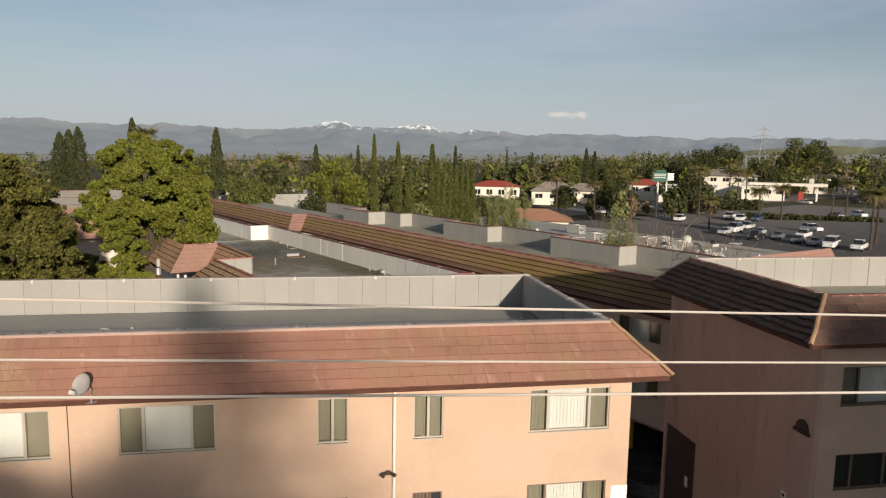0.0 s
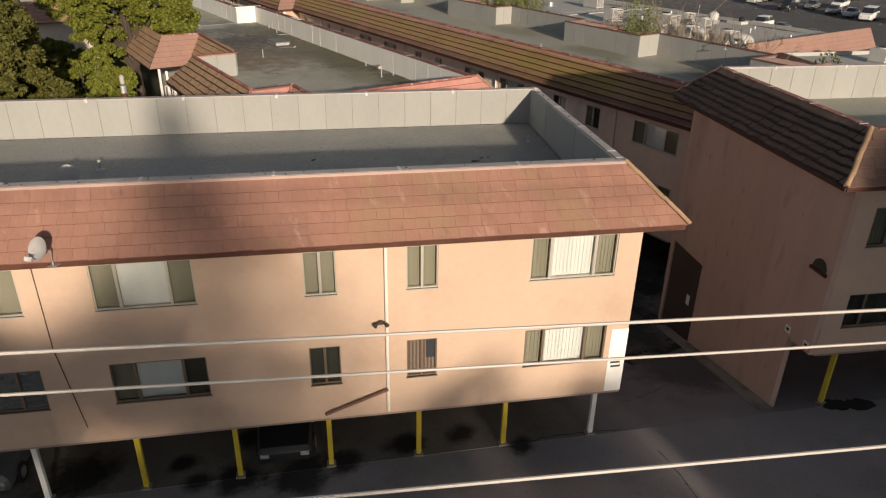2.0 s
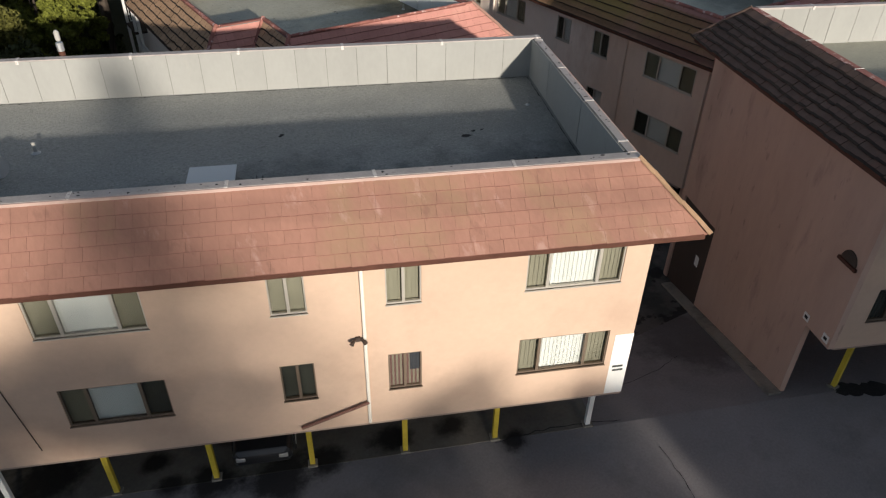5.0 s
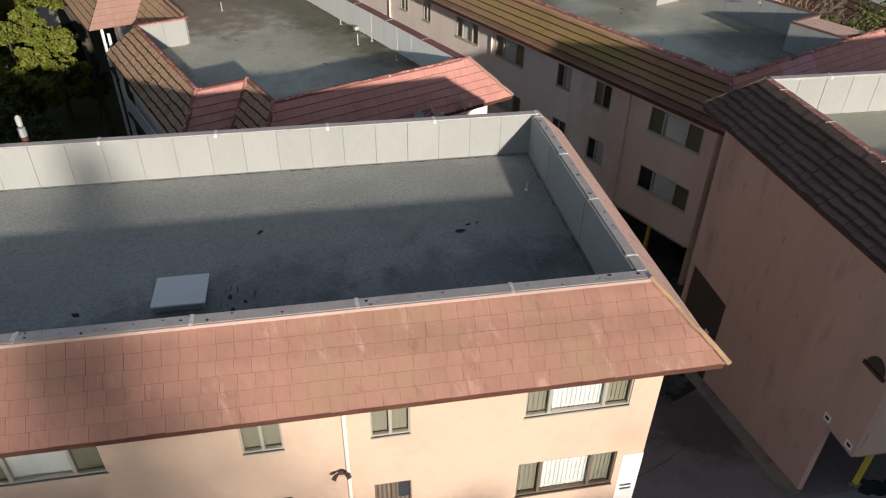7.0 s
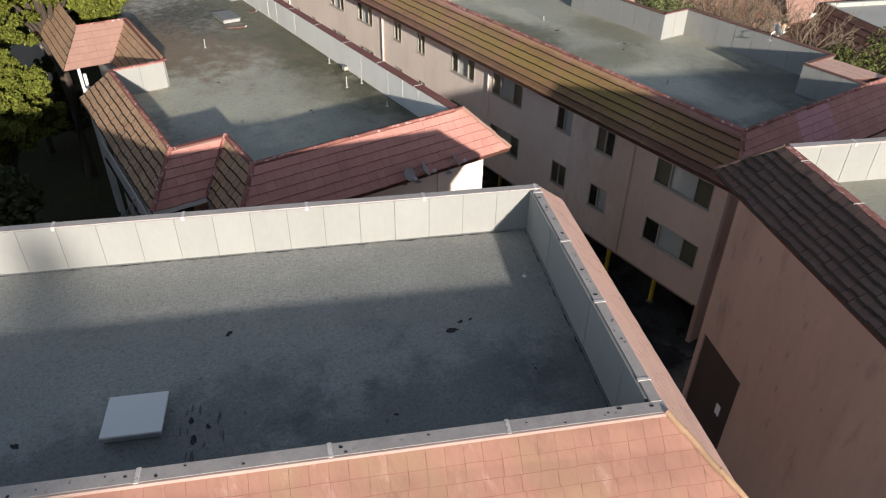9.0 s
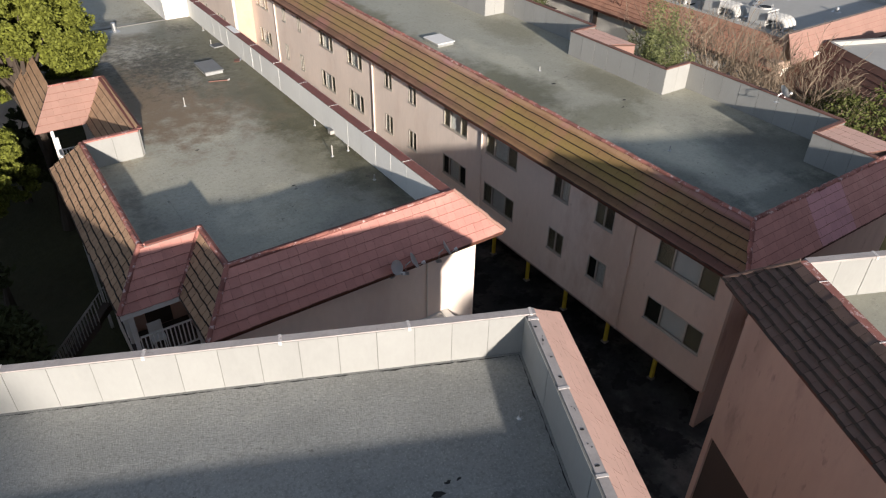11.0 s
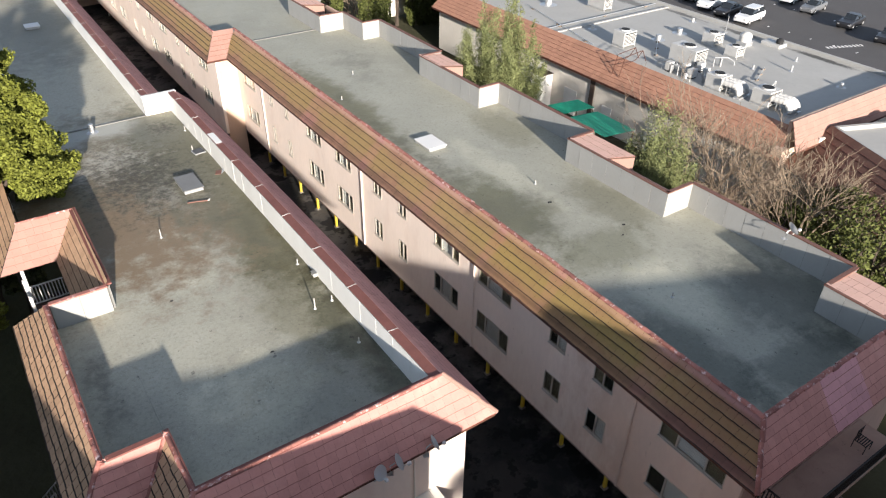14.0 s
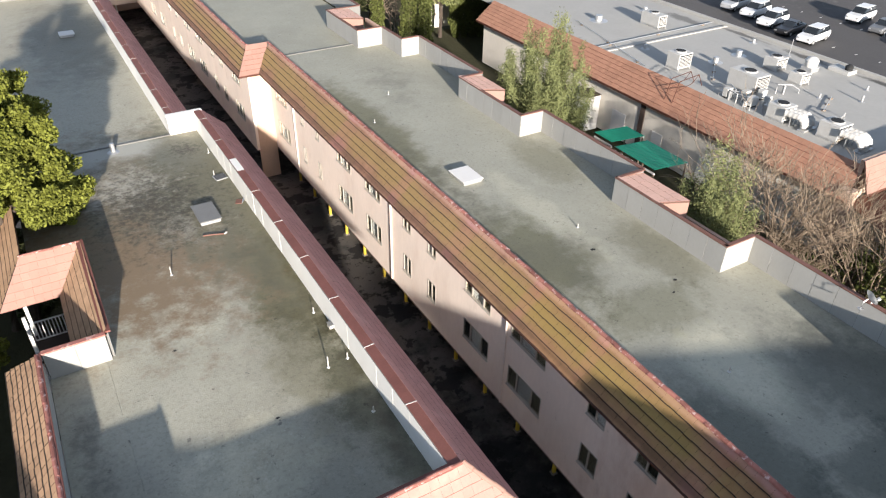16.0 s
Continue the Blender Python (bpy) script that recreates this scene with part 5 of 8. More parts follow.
cw = thing("apartment_building", None, "cross wing over an open carport at the end of the driveway", "apartment building", "apartment buildings")
part("front_wall", box(16.0, 34.0, 112.2, 112.4, 0.5, 6.8), STUCCO_B, cw)
part("soffit", box(16.0, 34.0, 112.404, 119.0, 0.45, 0.55), SOFFIT, cw)
part("back_wall", box(16.0, 34.0, 119.0, 119.2, -3.0, 6.8), STUCCO_SIDE, cw)
part("roof_deck", box(16.0, 34.0, 112.404, 119.0, 6.6, 6.8), DECK_B, cw)
for x in (24.9, 28.6, 32.0):
    post(on_ground(x, 112.7, 0.012), 0.49 - ground_z(x, 112.7), WHITE, "white square carport post")

# ---- the long building on the garden side ----
gb = thing("apartment_building", None, "long stucco block with a wide flat roof and red tile edges", "apartment building", "apartment buildings")
DZ, DEZ = 8.25, 6.78
part("roof_deck", box(13.75, 21.64, 29.7, 58.6, 6.8, ROOF), DECK_D, gb, "stained grey-green roof deck with brown moss and painted shade")
part("roof_deck", box(11.85, 13.746, 32.25, 40.65, 6.8, ROOF), DECK_D, gb)
part("roof_deck", box(11.85, 20.14, 58.604, 112, 6.8, ROOF - 0.02), DECK_D, gb, "stained roof deck with painted tree shade")
part("deck_seam", box(13.9, 20.14, 58.55, 58.68, ROOF, ROOF + 0.05, 0.01), SEAM, gb)
part("front_wall", box(12.95, 22.7, 28.95, 29.15, -1.7, 6.85), STUCCO_B, gb, "pale peach stucco end wall")
part("side_wall", box(22.5, 22.7, 29.154, 58.3, -1.7, 6.85), STUCCO_B, gb)
part("side_wall", box(20.9, 21.1, 58.5, 112, -1.7, 6.85), STUCCO_B, gb)
part("step_wall", box(21.104, 22.7, 58.304, 58.5, -1.7, 6.85), STUCCO_B, gb)
part("porch_wall", box(12.95, 13.15, 29.154, 33.8, -1.7, 6.85), STUCCO_B, gb)
part("porch_wall", box(11.1, 12.946, 33.6, 33.8, -1.7, 6.85), STUCCO_SIDE, gb)
part("porch_door", box(11.5, 12.4, 33.56, 33.596, 3.9, 6.0, 0.01), WOOD_DARK, gb, "dark entrance door")
part("garden_wall", box(11.1, 11.3, 33.804, 41.5, -1.7, 6.85), STUCCO_B, gb)
part("garden_wall", box(13.8, 14.0, 41.5, 59.0, -1.7, 6.85), STUCCO_B, gb)
path = [(13.72, 29.68), (21.65, 29.68), (21.65, 58.6), (20.15, 58.6), (20.15, 112.0)]
for a, b in zip(path, path[1:]):
    parapet(gb, a, b, 7.0, DZ - 0.03, 1.2, 0.12, PARAPET_WHITE, "white painted parapet face")
coping(gb, (13.6, 29.66), (21.7, 29.66), DZ, 0.24, CAP_FLAT, 0)
caps(gb, (13.72, 29.6, DZ), (22.1, 29.6, DZ), 0.07, 0.42, CAP, 20)
coping(gb, (21.86, 29.6), (21.86, 58.7), DZ, 0.36, CAP_FLAT, 3.1, 2.8)
for y0, y1 in ((50.2, 51.6),):
    part("coping_patch", box(21.69, 22.03, y0, y1, DZ + 0.018, DZ + 0.03), WHITE, gb, "pale metal patch on the coping")
coping(gb, (22.12, 58.68), (20.1, 58.68), DZ + 0.005, 0.26, WHITE, 0)
coping(gb, (20.36, 58.82), (20.36, 112.0), DZ, 0.34, CAP_FLAT, 3.1, 1.0)
for a, b in (((13.95, 40.65), (11.9, 40.65)), ((11.82, 40.65), (11.82, 32.2)), ((11.82, 32.2), (13.72, 32.2)), ((13.72, 32.2), (13.72, 29.68))):
    parapet(gb, a, b, 7.0, DZ - 0.03, 1.1, 0.12)
coping(gb, (11.78, 40.71), (11.78, 32.05), DZ, 0.2, CAP_FLAT, 0)
caps(gb, (11.76, 40.65, DZ - 0.01), (11.76, 32.1, DZ - 0.01), 0.075, 0.36, CAP, 41)
coping(gb, (11.95, 32.17), (13.55, 32.17), DZ + 0.003, 0.2, CAP_FLAT, 0)
coping(gb, (13.7, 32.3), (13.7, 29.8), DZ, 0.2, CAP_FLAT, 0)
caps(gb, (13.68, 32.2, DZ), (13.68, 29.7, DZ), 0.075, 0.36, CAP, 42)
coping(gb, (11.9, 40.71), (13.95, 40.71), DZ, 0.2, CAP, 0)
tile_slope(gb, (12.39, 28.28, DEZ), (23.4, 28.28, DEZ), (13.68, 29.6, DZ - 0.03), (22.06, 29.6, DZ - 0.03), 6, 0.33, TILE_D, TILE_D_REST, 300, 0.04, 0.5, label="red tile mansard slope", seed=16, under=UNDER_RED)
tile_slope(gb, (12.39, 30.95, DEZ), (12.39, 28.28, DEZ), (13.68, 32.15, DZ - 0.03), (13.68, 29.6, DZ - 0.03), 6, 0.33, TILE_DL, TILE_DL, 100, 0.05, 0.5, label="ochre tile slope beside the porch", seed=17, band=0.05, drip=LIP_SHADE, jitter=2.5, gap=0.008)
tile_slope(gb, (10.52, 30.95, DEZ), (12.39, 30.95, DEZ), (11.76, 32.15, DZ - 0.03), (13.68, 32.15, DZ - 0.03), 6, 0.33, TILE_D, TILE_D_REST, 100, 0.04, 0.5, label="red tile slope over the porch", seed=18, under=UNDER_RED)
tile_slope(gb, (10.52, 42.1, DEZ), (10.52, 30.95, DEZ), (11.76, 40.65, DZ - 0.03), (11.76, 32.15, DZ - 0.03), 6, 0.33, TILE_DL, TILE_DL, 240, 0.06, 0.5, label="ochre tile slope on the garden side", seed=19, band=0.06, drip=LIP_SHADE, jitter=2.5, gap=0.008)
tile_slope(gb, (23.45, 28.28, DEZ), (23.45, 59.3, DEZ), (22.06, 29.6, DZ - 0.03), (22.06, 58.7, DZ - 0.03), 5, 0.33, TILE_D, TILE_D_REST, 120, 0.04, 0.0, label="red tile slope above the driveway", seed=20, under=UNDER_RED)
tile_slope(gb, (21.9, 59.0, DEZ), (21.9, 112.0, DEZ), (20.56, 58.85, DZ - 0.03), (20.56, 112.0, DZ - 0.03), 5, 0.33, TILE_D, TILE_D_REST, 60, 0.04, 0.0, label="red tile slope above the driveway", seed=21, under=UNDER_RED)
caps(gb, (23.45, 28.26, DEZ + 0.02), (22.08, 29.6, DZ), 0.09, 0.4, TILE_PINK, 24)
caps(gb, (12.39, 28.28, DEZ + 0.02), (13.68, 29.6, DZ), 0.09, 0.4, CAP, 25)
caps(gb, (10.52, 30.95, DEZ + 0.02), (11.76, 32.15, DZ), 0.09, 0.4, CAP, 26)
caps(gb, (12.39, 30.95, DEZ + 0.02), (13.68, 32.15, DZ), 0.09, 0.4, CAP, 27)
part("fascia", box(12.39, 23.4, 28.26, 28.3, DEZ - 0.14, DEZ + 0.01), FASCIA, gb)
part("fascia", box(10.52, 12.39, 30.93, 30.97, DEZ - 0.2, DEZ + 0.01), WHITE, gb, "white porch fascia")
part("fascia", box(10.5, 10.54, 30.98, 42.1, DEZ - 0.14, DEZ + 0.01), FASCIA, gb)
part("fascia", box(23.43, 23.47, 28.3, 59.2, DEZ - 0.14, DEZ + 0.01), FASCIA, gb)
part("eave_soffit", box(12.42, 23.36, 28.31, 28.946, DEZ - 0.05, DEZ - 0.02), SOFFIT, gb)
# recessed porch farther along the garden side
RZ = 8.34
fw = thing("garden_wing", None, "far garden wing with pale stepped parapets and tile hips", "apartment wing")
part("end_wall", box(4.6, 11.6, 68.3, 68.5, -1.9, 6.85), STUCCO_B, fw)
part("roof_deck", box(4.4, 11.84, 68.5, 112.0, 6.8, ROOF - 0.02), DECK_D, fw)
tile_slope(fw, (3.6, 67.3, DEZ), (10.9, 67.3, DEZ), (4.8, 68.6, DZ), (9.7, 68.6, DZ), 6, 0.33, TILE_PINK, TILE_PINK, 0, 0.03, 0.5, label="pale red tile hip", seed=36)
tile_slope(fw, (3.6, 78.0, DEZ), (3.6, 67.3, DEZ), (4.8, 78.0, DZ), (4.8, 68.6, DZ), 6, 0.33, TILE_DL, TILE_DL, 0, 0.04, 0.5, label="ochre tile slope on the garden side", seed=37)
tile_slope(fw, (10.9, 67.3, DEZ), (10.9, 72.0, DEZ), (9.7, 68.6, DZ), (9.7, 72.0, DZ), 6, 0.33, TILE_DL, TILE_DL, 0, 0.04, 0.5, label="ochre tile slope facing the deck", seed=38)
for a, b, z in (((4.8, 76.0), (11.4, 76.0), 8.3), ((11.4, 84.5), (6.0, 84.5), 8.6), ((17.0, 93.0), (5.0, 93.0), 8.9), ((20.0, 104.0), (6.0, 104.0), 9.2)):
    a, b = sorted((a, b))
    parapet(fw, a, b, ROOF - 0.02, z, 1.2, 0.14, PARAPET_WHITE, "pale parapet of the far wing")
    coping(fw, a, b, z + 0.03, 0.26, CAP_FLAT, 0)
tile_slope(fw, (6.2, 79.2, 7.5), (10.8, 79.2, 7.5), (7.2, 80.6, 8.6), (9.8, 80.6, 8.6), 4, 0.33, TILE_PINK, TILE_PINK, 0, 0.03, 0.5, label="small pale red tile hip", seed=39)
part("hip_wall", box(6.4, 10.6, 79.4, 80.6, ROOF - 0.02, 7.5), PARAPET_WHITE, fw)
tile_slope(gb, (12.75, 45.95, DEZ), (12.75, 40.8, DEZ), (14.03, 47.2, RZ), (14.03, 40.8, DZ), 6, 0.33, TILE_DL, TILE_DL, 120, 0.04, 0.5, label="ochre tile slope over the recess", seed=31, band=0.03, drip=LIP_SHADE)
tile_slope(gb, (10.52, 45.95, DEZ), (12.75, 45.95, DEZ), (11.76, 47.2, RZ), (14.03, 47.2, RZ), 6, 0.33, TILE_PINK, TILE_PINK, 120, 0.018, 0.5, label="sunlit pink tile slope", seed=32)
tile_slope(gb, (10.52, 58.4, DEZ), (10.52, 45.95, DEZ), (11.76, 58.4, RZ), (11.76, 47.2, RZ), 6, 0.33, TILE_DL, TILE_DL, 120, 0.04, 1.0, label="ochre tile slope on the garden side", seed=33, band=0.04, drip=LIP_SHADE)
parapet(gb, (14.05, 47.2), (14.05, 40.8), 7.0, DZ - 0.05, 1.2, 0.1)
parapet(gb, (14.05, 47.32), (11.8, 47.32), 7.0, RZ - 0.04, 1.2, 0.1, side=-1)
part("coping", slab(bmesh.new(), [(13.88, 40.78, DZ + 0.02), (14.16, 40.78, DZ + 0.02), (14.16, 47.3, RZ + 0.03), (13.88, 47.3, RZ + 0.03)], (0, 0, -0.07)), CAP_FLAT, gb)
caps(gb, (14.0, 47.2, RZ), (11.76, 47.2, RZ), 0.07, 0.42, CAP, 34)
part("roof_deck", box(11.85, 13.746, 47.4, 58.6, 6.8, ROOF), DECK_D, gb)
hatch(Matrix.Translation((19.12, 48.0, ROOF)), 0.93, 1.65, "grey roof hatch lying on the stained deck", HATCH_GREY)
for x, y, h in ((17.0, 44.8, 0.6), (21.3, 39.55, 0.35), (20.6, 36.4, 0.7), (21.4, 36.5, 0.35), (21.1, 33.7, 0.3), (21.45, 55.3, 0.4), (21.0, 52.6, 0.4), (21.7, 52.3, 0.3), (21.65, 49.45, 0.4)):
    pipe_vent(Matrix.Translation((x, y, ROOF)), h)
pipe_vent(Matrix.Translation((16.9, 57.9, ROOF)), 0.7, 0.13, METAL, "stout galvanised flue on the roof deck")

def blotch(m, r, seed, mat=TAR, label="dark tar blotch on the roof deck", low=0.45, k=14):
    """A thin uneven smear of roofing tar."""
    rnd = random.Random(seed)
    ring = [(math.cos(2 * math.pi * i / k) * r * rnd.uniform(low, 1.2), math.sin(2 * math.pi * i / k) * r * 0.55 * rnd.uniform(low, 1.2), 0.006) for i in range(k)]
    ob = part("tar_blotch", slab(bmesh.new(), ring, (0, 0, -0.005)), mat, None, "", m)
    return tagged(ob, label, "tar blotch", "tar blotches")


TILT_A = Matrix.Rotation(math.atan2(0.027, 1.0), 4, "X")
for i, (u, v, r0) in enumerate(((-3.6, 4.9, 0.16), (-3.35, 5.15, 0.1), (-3.1, 5.2, 0.07), (-8.7, 5.6, 0.12), (-7.2, 1.9, 0.07), (-9.2, 2.6, 0.14), (-9.3, 3.1, 0.1), (-8.95, 2.9, 0.09), (-2.0, 3.4, 0.06), (-12.6, 3.0, 0.12), (-5.2, 2.6, 0.06))):
    blotch(A_FRAME @ Matrix.Translation((u, v, deck_z(v) + 0.004)) @ TILT_A @ Matrix.Rotation(0.3 * i, 4, "Z"), r0, i)
for i, (x, y, r0) in enumerate(((34.0, 37.5, 0.16), (35.6, 34.0, 0.14), (18.2, 35.0, 0.1), (16.0, 40.0, 0.08), (34.9, 33.4, 0.09))):
    blotch(Matrix.Translation((x, y, ROOF + 0.003)), r0, 30 + i)

# cover, patch and oil stains on the alley
mh = thing("manhole_cover", Matrix.Translation((5.9, 16.1, ground_z(5.9, 16.1) + 0.012)), "round dark iron manhole cover in the asphalt", "manhole cover")
part("cover", tube(bmesh.new(), [(0, 0, 0), (0, 0, 0.012)], [0.21, 0.2], 24), IRON, mh)
part("rim", tube(bmesh.new(), [(0, 0, 0), (0, 0, 0.008)], [0.24, 0.23], 24), ASPHALT, mh)

def paved(x, y):
    q = A_BACK @ Vector((x, y, 0))
    return ground_z(x, y) + (0.022 - LOW * min(max((q.y - 0.9) / 8.6, 0.0), 1.0) if q.y > 0.9 and -L_A < q.x < -0.1 else 0.014)


def crack(pts, w, seed, label="dark tar-filled crack in the asphalt", mat=TAR):
    """A narrow, wandering strip of tar along a line on the ground."""
    rnd = random.Random(seed)
    bm = bmesh.new()
    path = []
    for a, b in zip(pts, pts[1:]):
        a, b = Vector(a), Vector(b)
        n = max(2, int((b - a).length / 0.22))
        path += [a.lerp(b, i / n) + Vector((rnd.uniform(-1, 1), rnd.uniform(-1, 1))) * min(0.9 * w, 0.12) for i in range(n)]
    path.append(Vector(pts[-1]))
    rows = []
    for i, p in enumerate(path):
        d = (path[min(i + 1, len(path) - 1)] - path[max(i - 1, 0)]).normalized()
        s = Vector((-d.y, d.x)) * w * rnd.uniform(0.12, 0.42)
        rows.append([bm.verts.new((q.x, q.y, paved(q.x, q.y) + 0.004)) for q in (p - s, p + s)])
    for (a, b), (c, d) in zip(rows, rows[1:]):
        bm.faces.new((a, c, d, b))
    ob = part("tar_crack", bm, mat, None)
    return tagged(ob, label, "tar crack", "cracks in the alley")


for i, (x, y, r0, lean) in enumerate(((24.1, 10.75, 0.5, -0.6), (24.8, 10.3, 0.55, -0.5))):
    blotch(Matrix.Translation((x, y, paved(x, y))) @ Matrix.Rotation(lean, 4, "Z"), r0, 400 + i, OIL, "black tar patch beside a yellow post", 0.85, 22)
crack([(4.54, 15.93), (5.28, 15.62), (4.94, 14.77), (4.26, 15.2), (4.54, 15.93)], 0.04, 1, "square tar seam round an asphalt patch")
crack([(4.69, 17.9), (4.44, 17.2)], 0.03, 2)
crack([(7.6, 14.1), (7.81, 13.71), (7.95, 13.0), (8.3, 12.4)], 0.035, 3)
crack([(-0.03, 19.92), (-0.54, 18.6), (-0.9, 17.4)], 0.05, 4)
crack([(17.2, 12.6), (17.08, 12.02), (16.46, 10.12), (15.91, 8.47), (15.2, 6.8)], 0.035, 5)
crack([(15.8, 8.9), (17.4, 8.1), (18.6, 7.9)], 0.035, 6)
crack([(13.2, 15.5), (14.5, 15.12), (16.1, 14.5), (17.0, 14.0)], 0.05, 7)
crack([(18.4, 15.2), (20.0, 15.1), (21.2, 15.25)], 0.03, 8)

# ragged caulk along the foot of the front building's parapets
rk = random.Random(55)
for a, b, inward in (((-L_A, 8.63), (-0.82, 8.63), (0, -1)), ((-0.81, 8.6), (-0.81, 1.1), (-1, 0))):
    bm = bmesh.new()
    a, b, inward = Vector(a), Vector(b), Vector(inward)
    n = int((b - a).length / 0.14)
    rows = []
    for i in range(n + 1):
        p = a.lerp(b, i / n)
        q = p + inward * max(0.006, rk.gauss(0.016, 0.014))
        rows.append([bm.verts.new((v.x, v.y, deck_z(v.y) + 0.006)) for v in (p, q)])
    for (p0, q0), (p1, q1) in zip(rows, rows[1:]):
        bm.faces.new((p0, p1, q1, q0))
    bmesh.ops.recalc_face_normals(bm, faces=bm.faces[:])
    part("caulk_bead", bm, TAR, bld, "ragged dark caulk at the foot of the parapet")

# bolts and rust spots on the front building's copings
rc = random.Random(91)
for a, b, z, n in (((-L_A, 0.76), (-0.5, 0.76), ZF + 0.035, 44), ((-0.56, 0.9), (-0.56, 8.7), ZF + 0.045, 22)):
    for i in range(n):
        f = rc.random()
        r0 = rc.choice((0.012, 0.014, 0.018, 0.03))
        me = shared(("coping_bolt", r0), lambda: with_mat(mesh_of(tube(bmesh.new(), [(0, 0, 0), (0, 0, 0.008)], [r0, r0 * 0.8], 7), "bolt"), TAR))
        part("bolt", me, None, bld, "", Matrix.Translation((a[0] + (b[0] - a[0]) * f + (rc.uniform(-0.05, 0.05) if a[0] == b[0] else 0), a[1] + (b[1] - a[1]) * f + (rc.uniform(-0.09, 0.09) if a[1] == b[1] else 0), z)) @ Matrix.Diagonal((rc.uniform(0.8, 2.2), 1, 1, 1)))
for i in range(16):
    u, v = -9.0 + rc.uniform(-0.55, 0.4), 2.7 + rc.uniform(-0.6, 0.8)
    blotch(A_FRAME @ Matrix.Translation((u, v, deck_z(v) + 0.004)) @ TILT_A @ Matrix.Rotation(radians(90 + rc.uniform(-12, 12)), 4, "Z") @ Matrix.Diagonal((2.6, 0.7, 1, 1)), rc.uniform(0.03, 0.08), 200 + i, FADED_TAR, "faded grey tar streak on the roof deck")

# ---- porch, stair and small fittings of the garden-side building ----
def railing(m, length, h=0.95, step=0.13, label="white painted balcony railing", mat=WHITE):
    t = thing("railing", m, label, "railing", "railings")
    part("top_rail", box(0, length, -0.03, 0.03, h - 0.06, h, 0.008), mat, t)
    part("bottom_rail", box(0, length, -0.025, 0.025, 0.08, 0.13), mat, t)
    k = int(length / step)
    me = shared(("baluster", h, mat.name), lambda: with_mat(mesh_of(box(-0.02, 0.02, -0.02, 0.02, 0.13, h - 0.06), "baluster"), mat))
    for i in range(k + 1):
        part("baluster", me, None, t, "", Matrix.Translation((length * i / k, 0, 0)))
    return t


def porch(x0, x1, y0, y1, z, top, label):
    t = thing("porch", None, label, "porch")
    # Deck coloured dark to give the porch interior its shade.
    part("deck", box(x0, x1, y0, y1, z - 0.15, z, 0.01), WOOD_DARK, t)
    for x, y in ((x0 + 0.08, y0 + 0.08), (x1 - 0.08, y0 + 0.08), (x0 + 0.08, y1 - 0.08)):
        part("post", box(x - 0.07, x + 0.07, y - 0.07, y + 0.07, ground_z(x, y), top, 0.01), WHITE, t)
    return t


porch(10.75, 12.9, 31.3, 33.55, 3.9, 6.6, "white timber porch under the red tile roof")
railing(Matrix.Translation((10.95, 31.36, 4.35)), 1.9, 1.05)
bl = thing("plastic_chair", Matrix.Translation((11.6, 32.4, 3.9)), "small white plastic chair on the porch", "chair")
part("seat", box(-0.24, 0.24, -0.24, 0.24, 0.4, 0.44, 0.01), WHITE, bl)
part("backrest", box(-0.24, 0.24, 0.2, 0.24, 0.444, 0.95, 0.01), WHITE, bl)
for x in (-0.2, 0.2):
    for y in (-0.2, 0.2):
        part("leg", box(x - 0.02, x + 0.02, y - 0.02, y + 0.02, 0, 0.396), WHITE, bl)
porch(10.75, 11.08, 33.0, 42.0, 3.9, 6.6, "white timber gallery along the garden wall")
railing(Matrix.Translation((10.82, 33.1, 3.9)) @ Matrix.Rotation(radians(90), 4, "Z"), 8.7)
porch(11.2, 13.7, 45.2, 47.2, 4.4, 6.7, "white timber porch in the recess")
railing(Matrix.Translation((11.3, 46.3, 4.6)), 2.3, 1.05)

stair = thing("outside_stair", on_ground(10.45, 35.7), "weathered outside timber stair with railings", "stair")
run, rise, n_st = 4.4, 5.5, 22
for i in range(n_st):
    part("tread", shared("tread", lambda: with_mat(mesh_of(box(-0.14, 0.14, -0.55, 0.55, -0.04, 0.0), "tread"), WOOD_DARK)), None, stair, "", Matrix.Rotation(radians(145), 4, "Z") @ Matrix.Translation((run * (1 - i / n_st), 0, rise * (i + 1) / n_st)))
for s in (-0.58, 0.58):
    part("stringer", slab(bmesh.new(), [Matrix.Rotation(radians(145), 3, "Z") @ Vector(p) for p in ((0, s - 0.03, rise), (run, s - 0.03, 0.1), (run, s + 0.03, 0.1), (0, s + 0.03, rise))], (0, 0, -0.28)), WOOD_DARK, stair)
    part("handrail", slab(bmesh.new(), [Matrix.Rotation(radians(145), 3, "Z") @ Vector(p) for p in ((0, s - 0.03, rise + 0.95), (run, s - 0.03, 1.05), (run, s + 0.03, 1.05), (0, s + 0.03, rise + 0.95))], (0, 0, -0.07)), RAIL, stair)
    for i in range(0, 30):
        f = i / 29
        part("baluster", shared("stair_baluster", lambda: with_mat(mesh_of(box(-0.016, 0.016, -0.016, 0.016, 0, 0.92), "baluster"), RAIL)), None, stair, "", Matrix.Rotation(radians(145), 4, "Z") @ Matrix.Translation((run * f, s, rise * (1 - f))))

for x, r, turn in ((18.75, 0.24, 12), (19.4, 0.27, 62), (20.75, 0.27, 70)):
    dish(Matrix.Translation((x, 28.16, 6.55)) @ Matrix.Rotation(radians(turn), 4, "Z"), r, "grey satellite dish fixed to the red eave", 0.5)
dish(Matrix.Translation((18.95, 27.5, 3.3)) @ Matrix.Rotation(radians(48), 4, "Z"), 0.3, "large grey satellite dish on the low roof", 0.5)
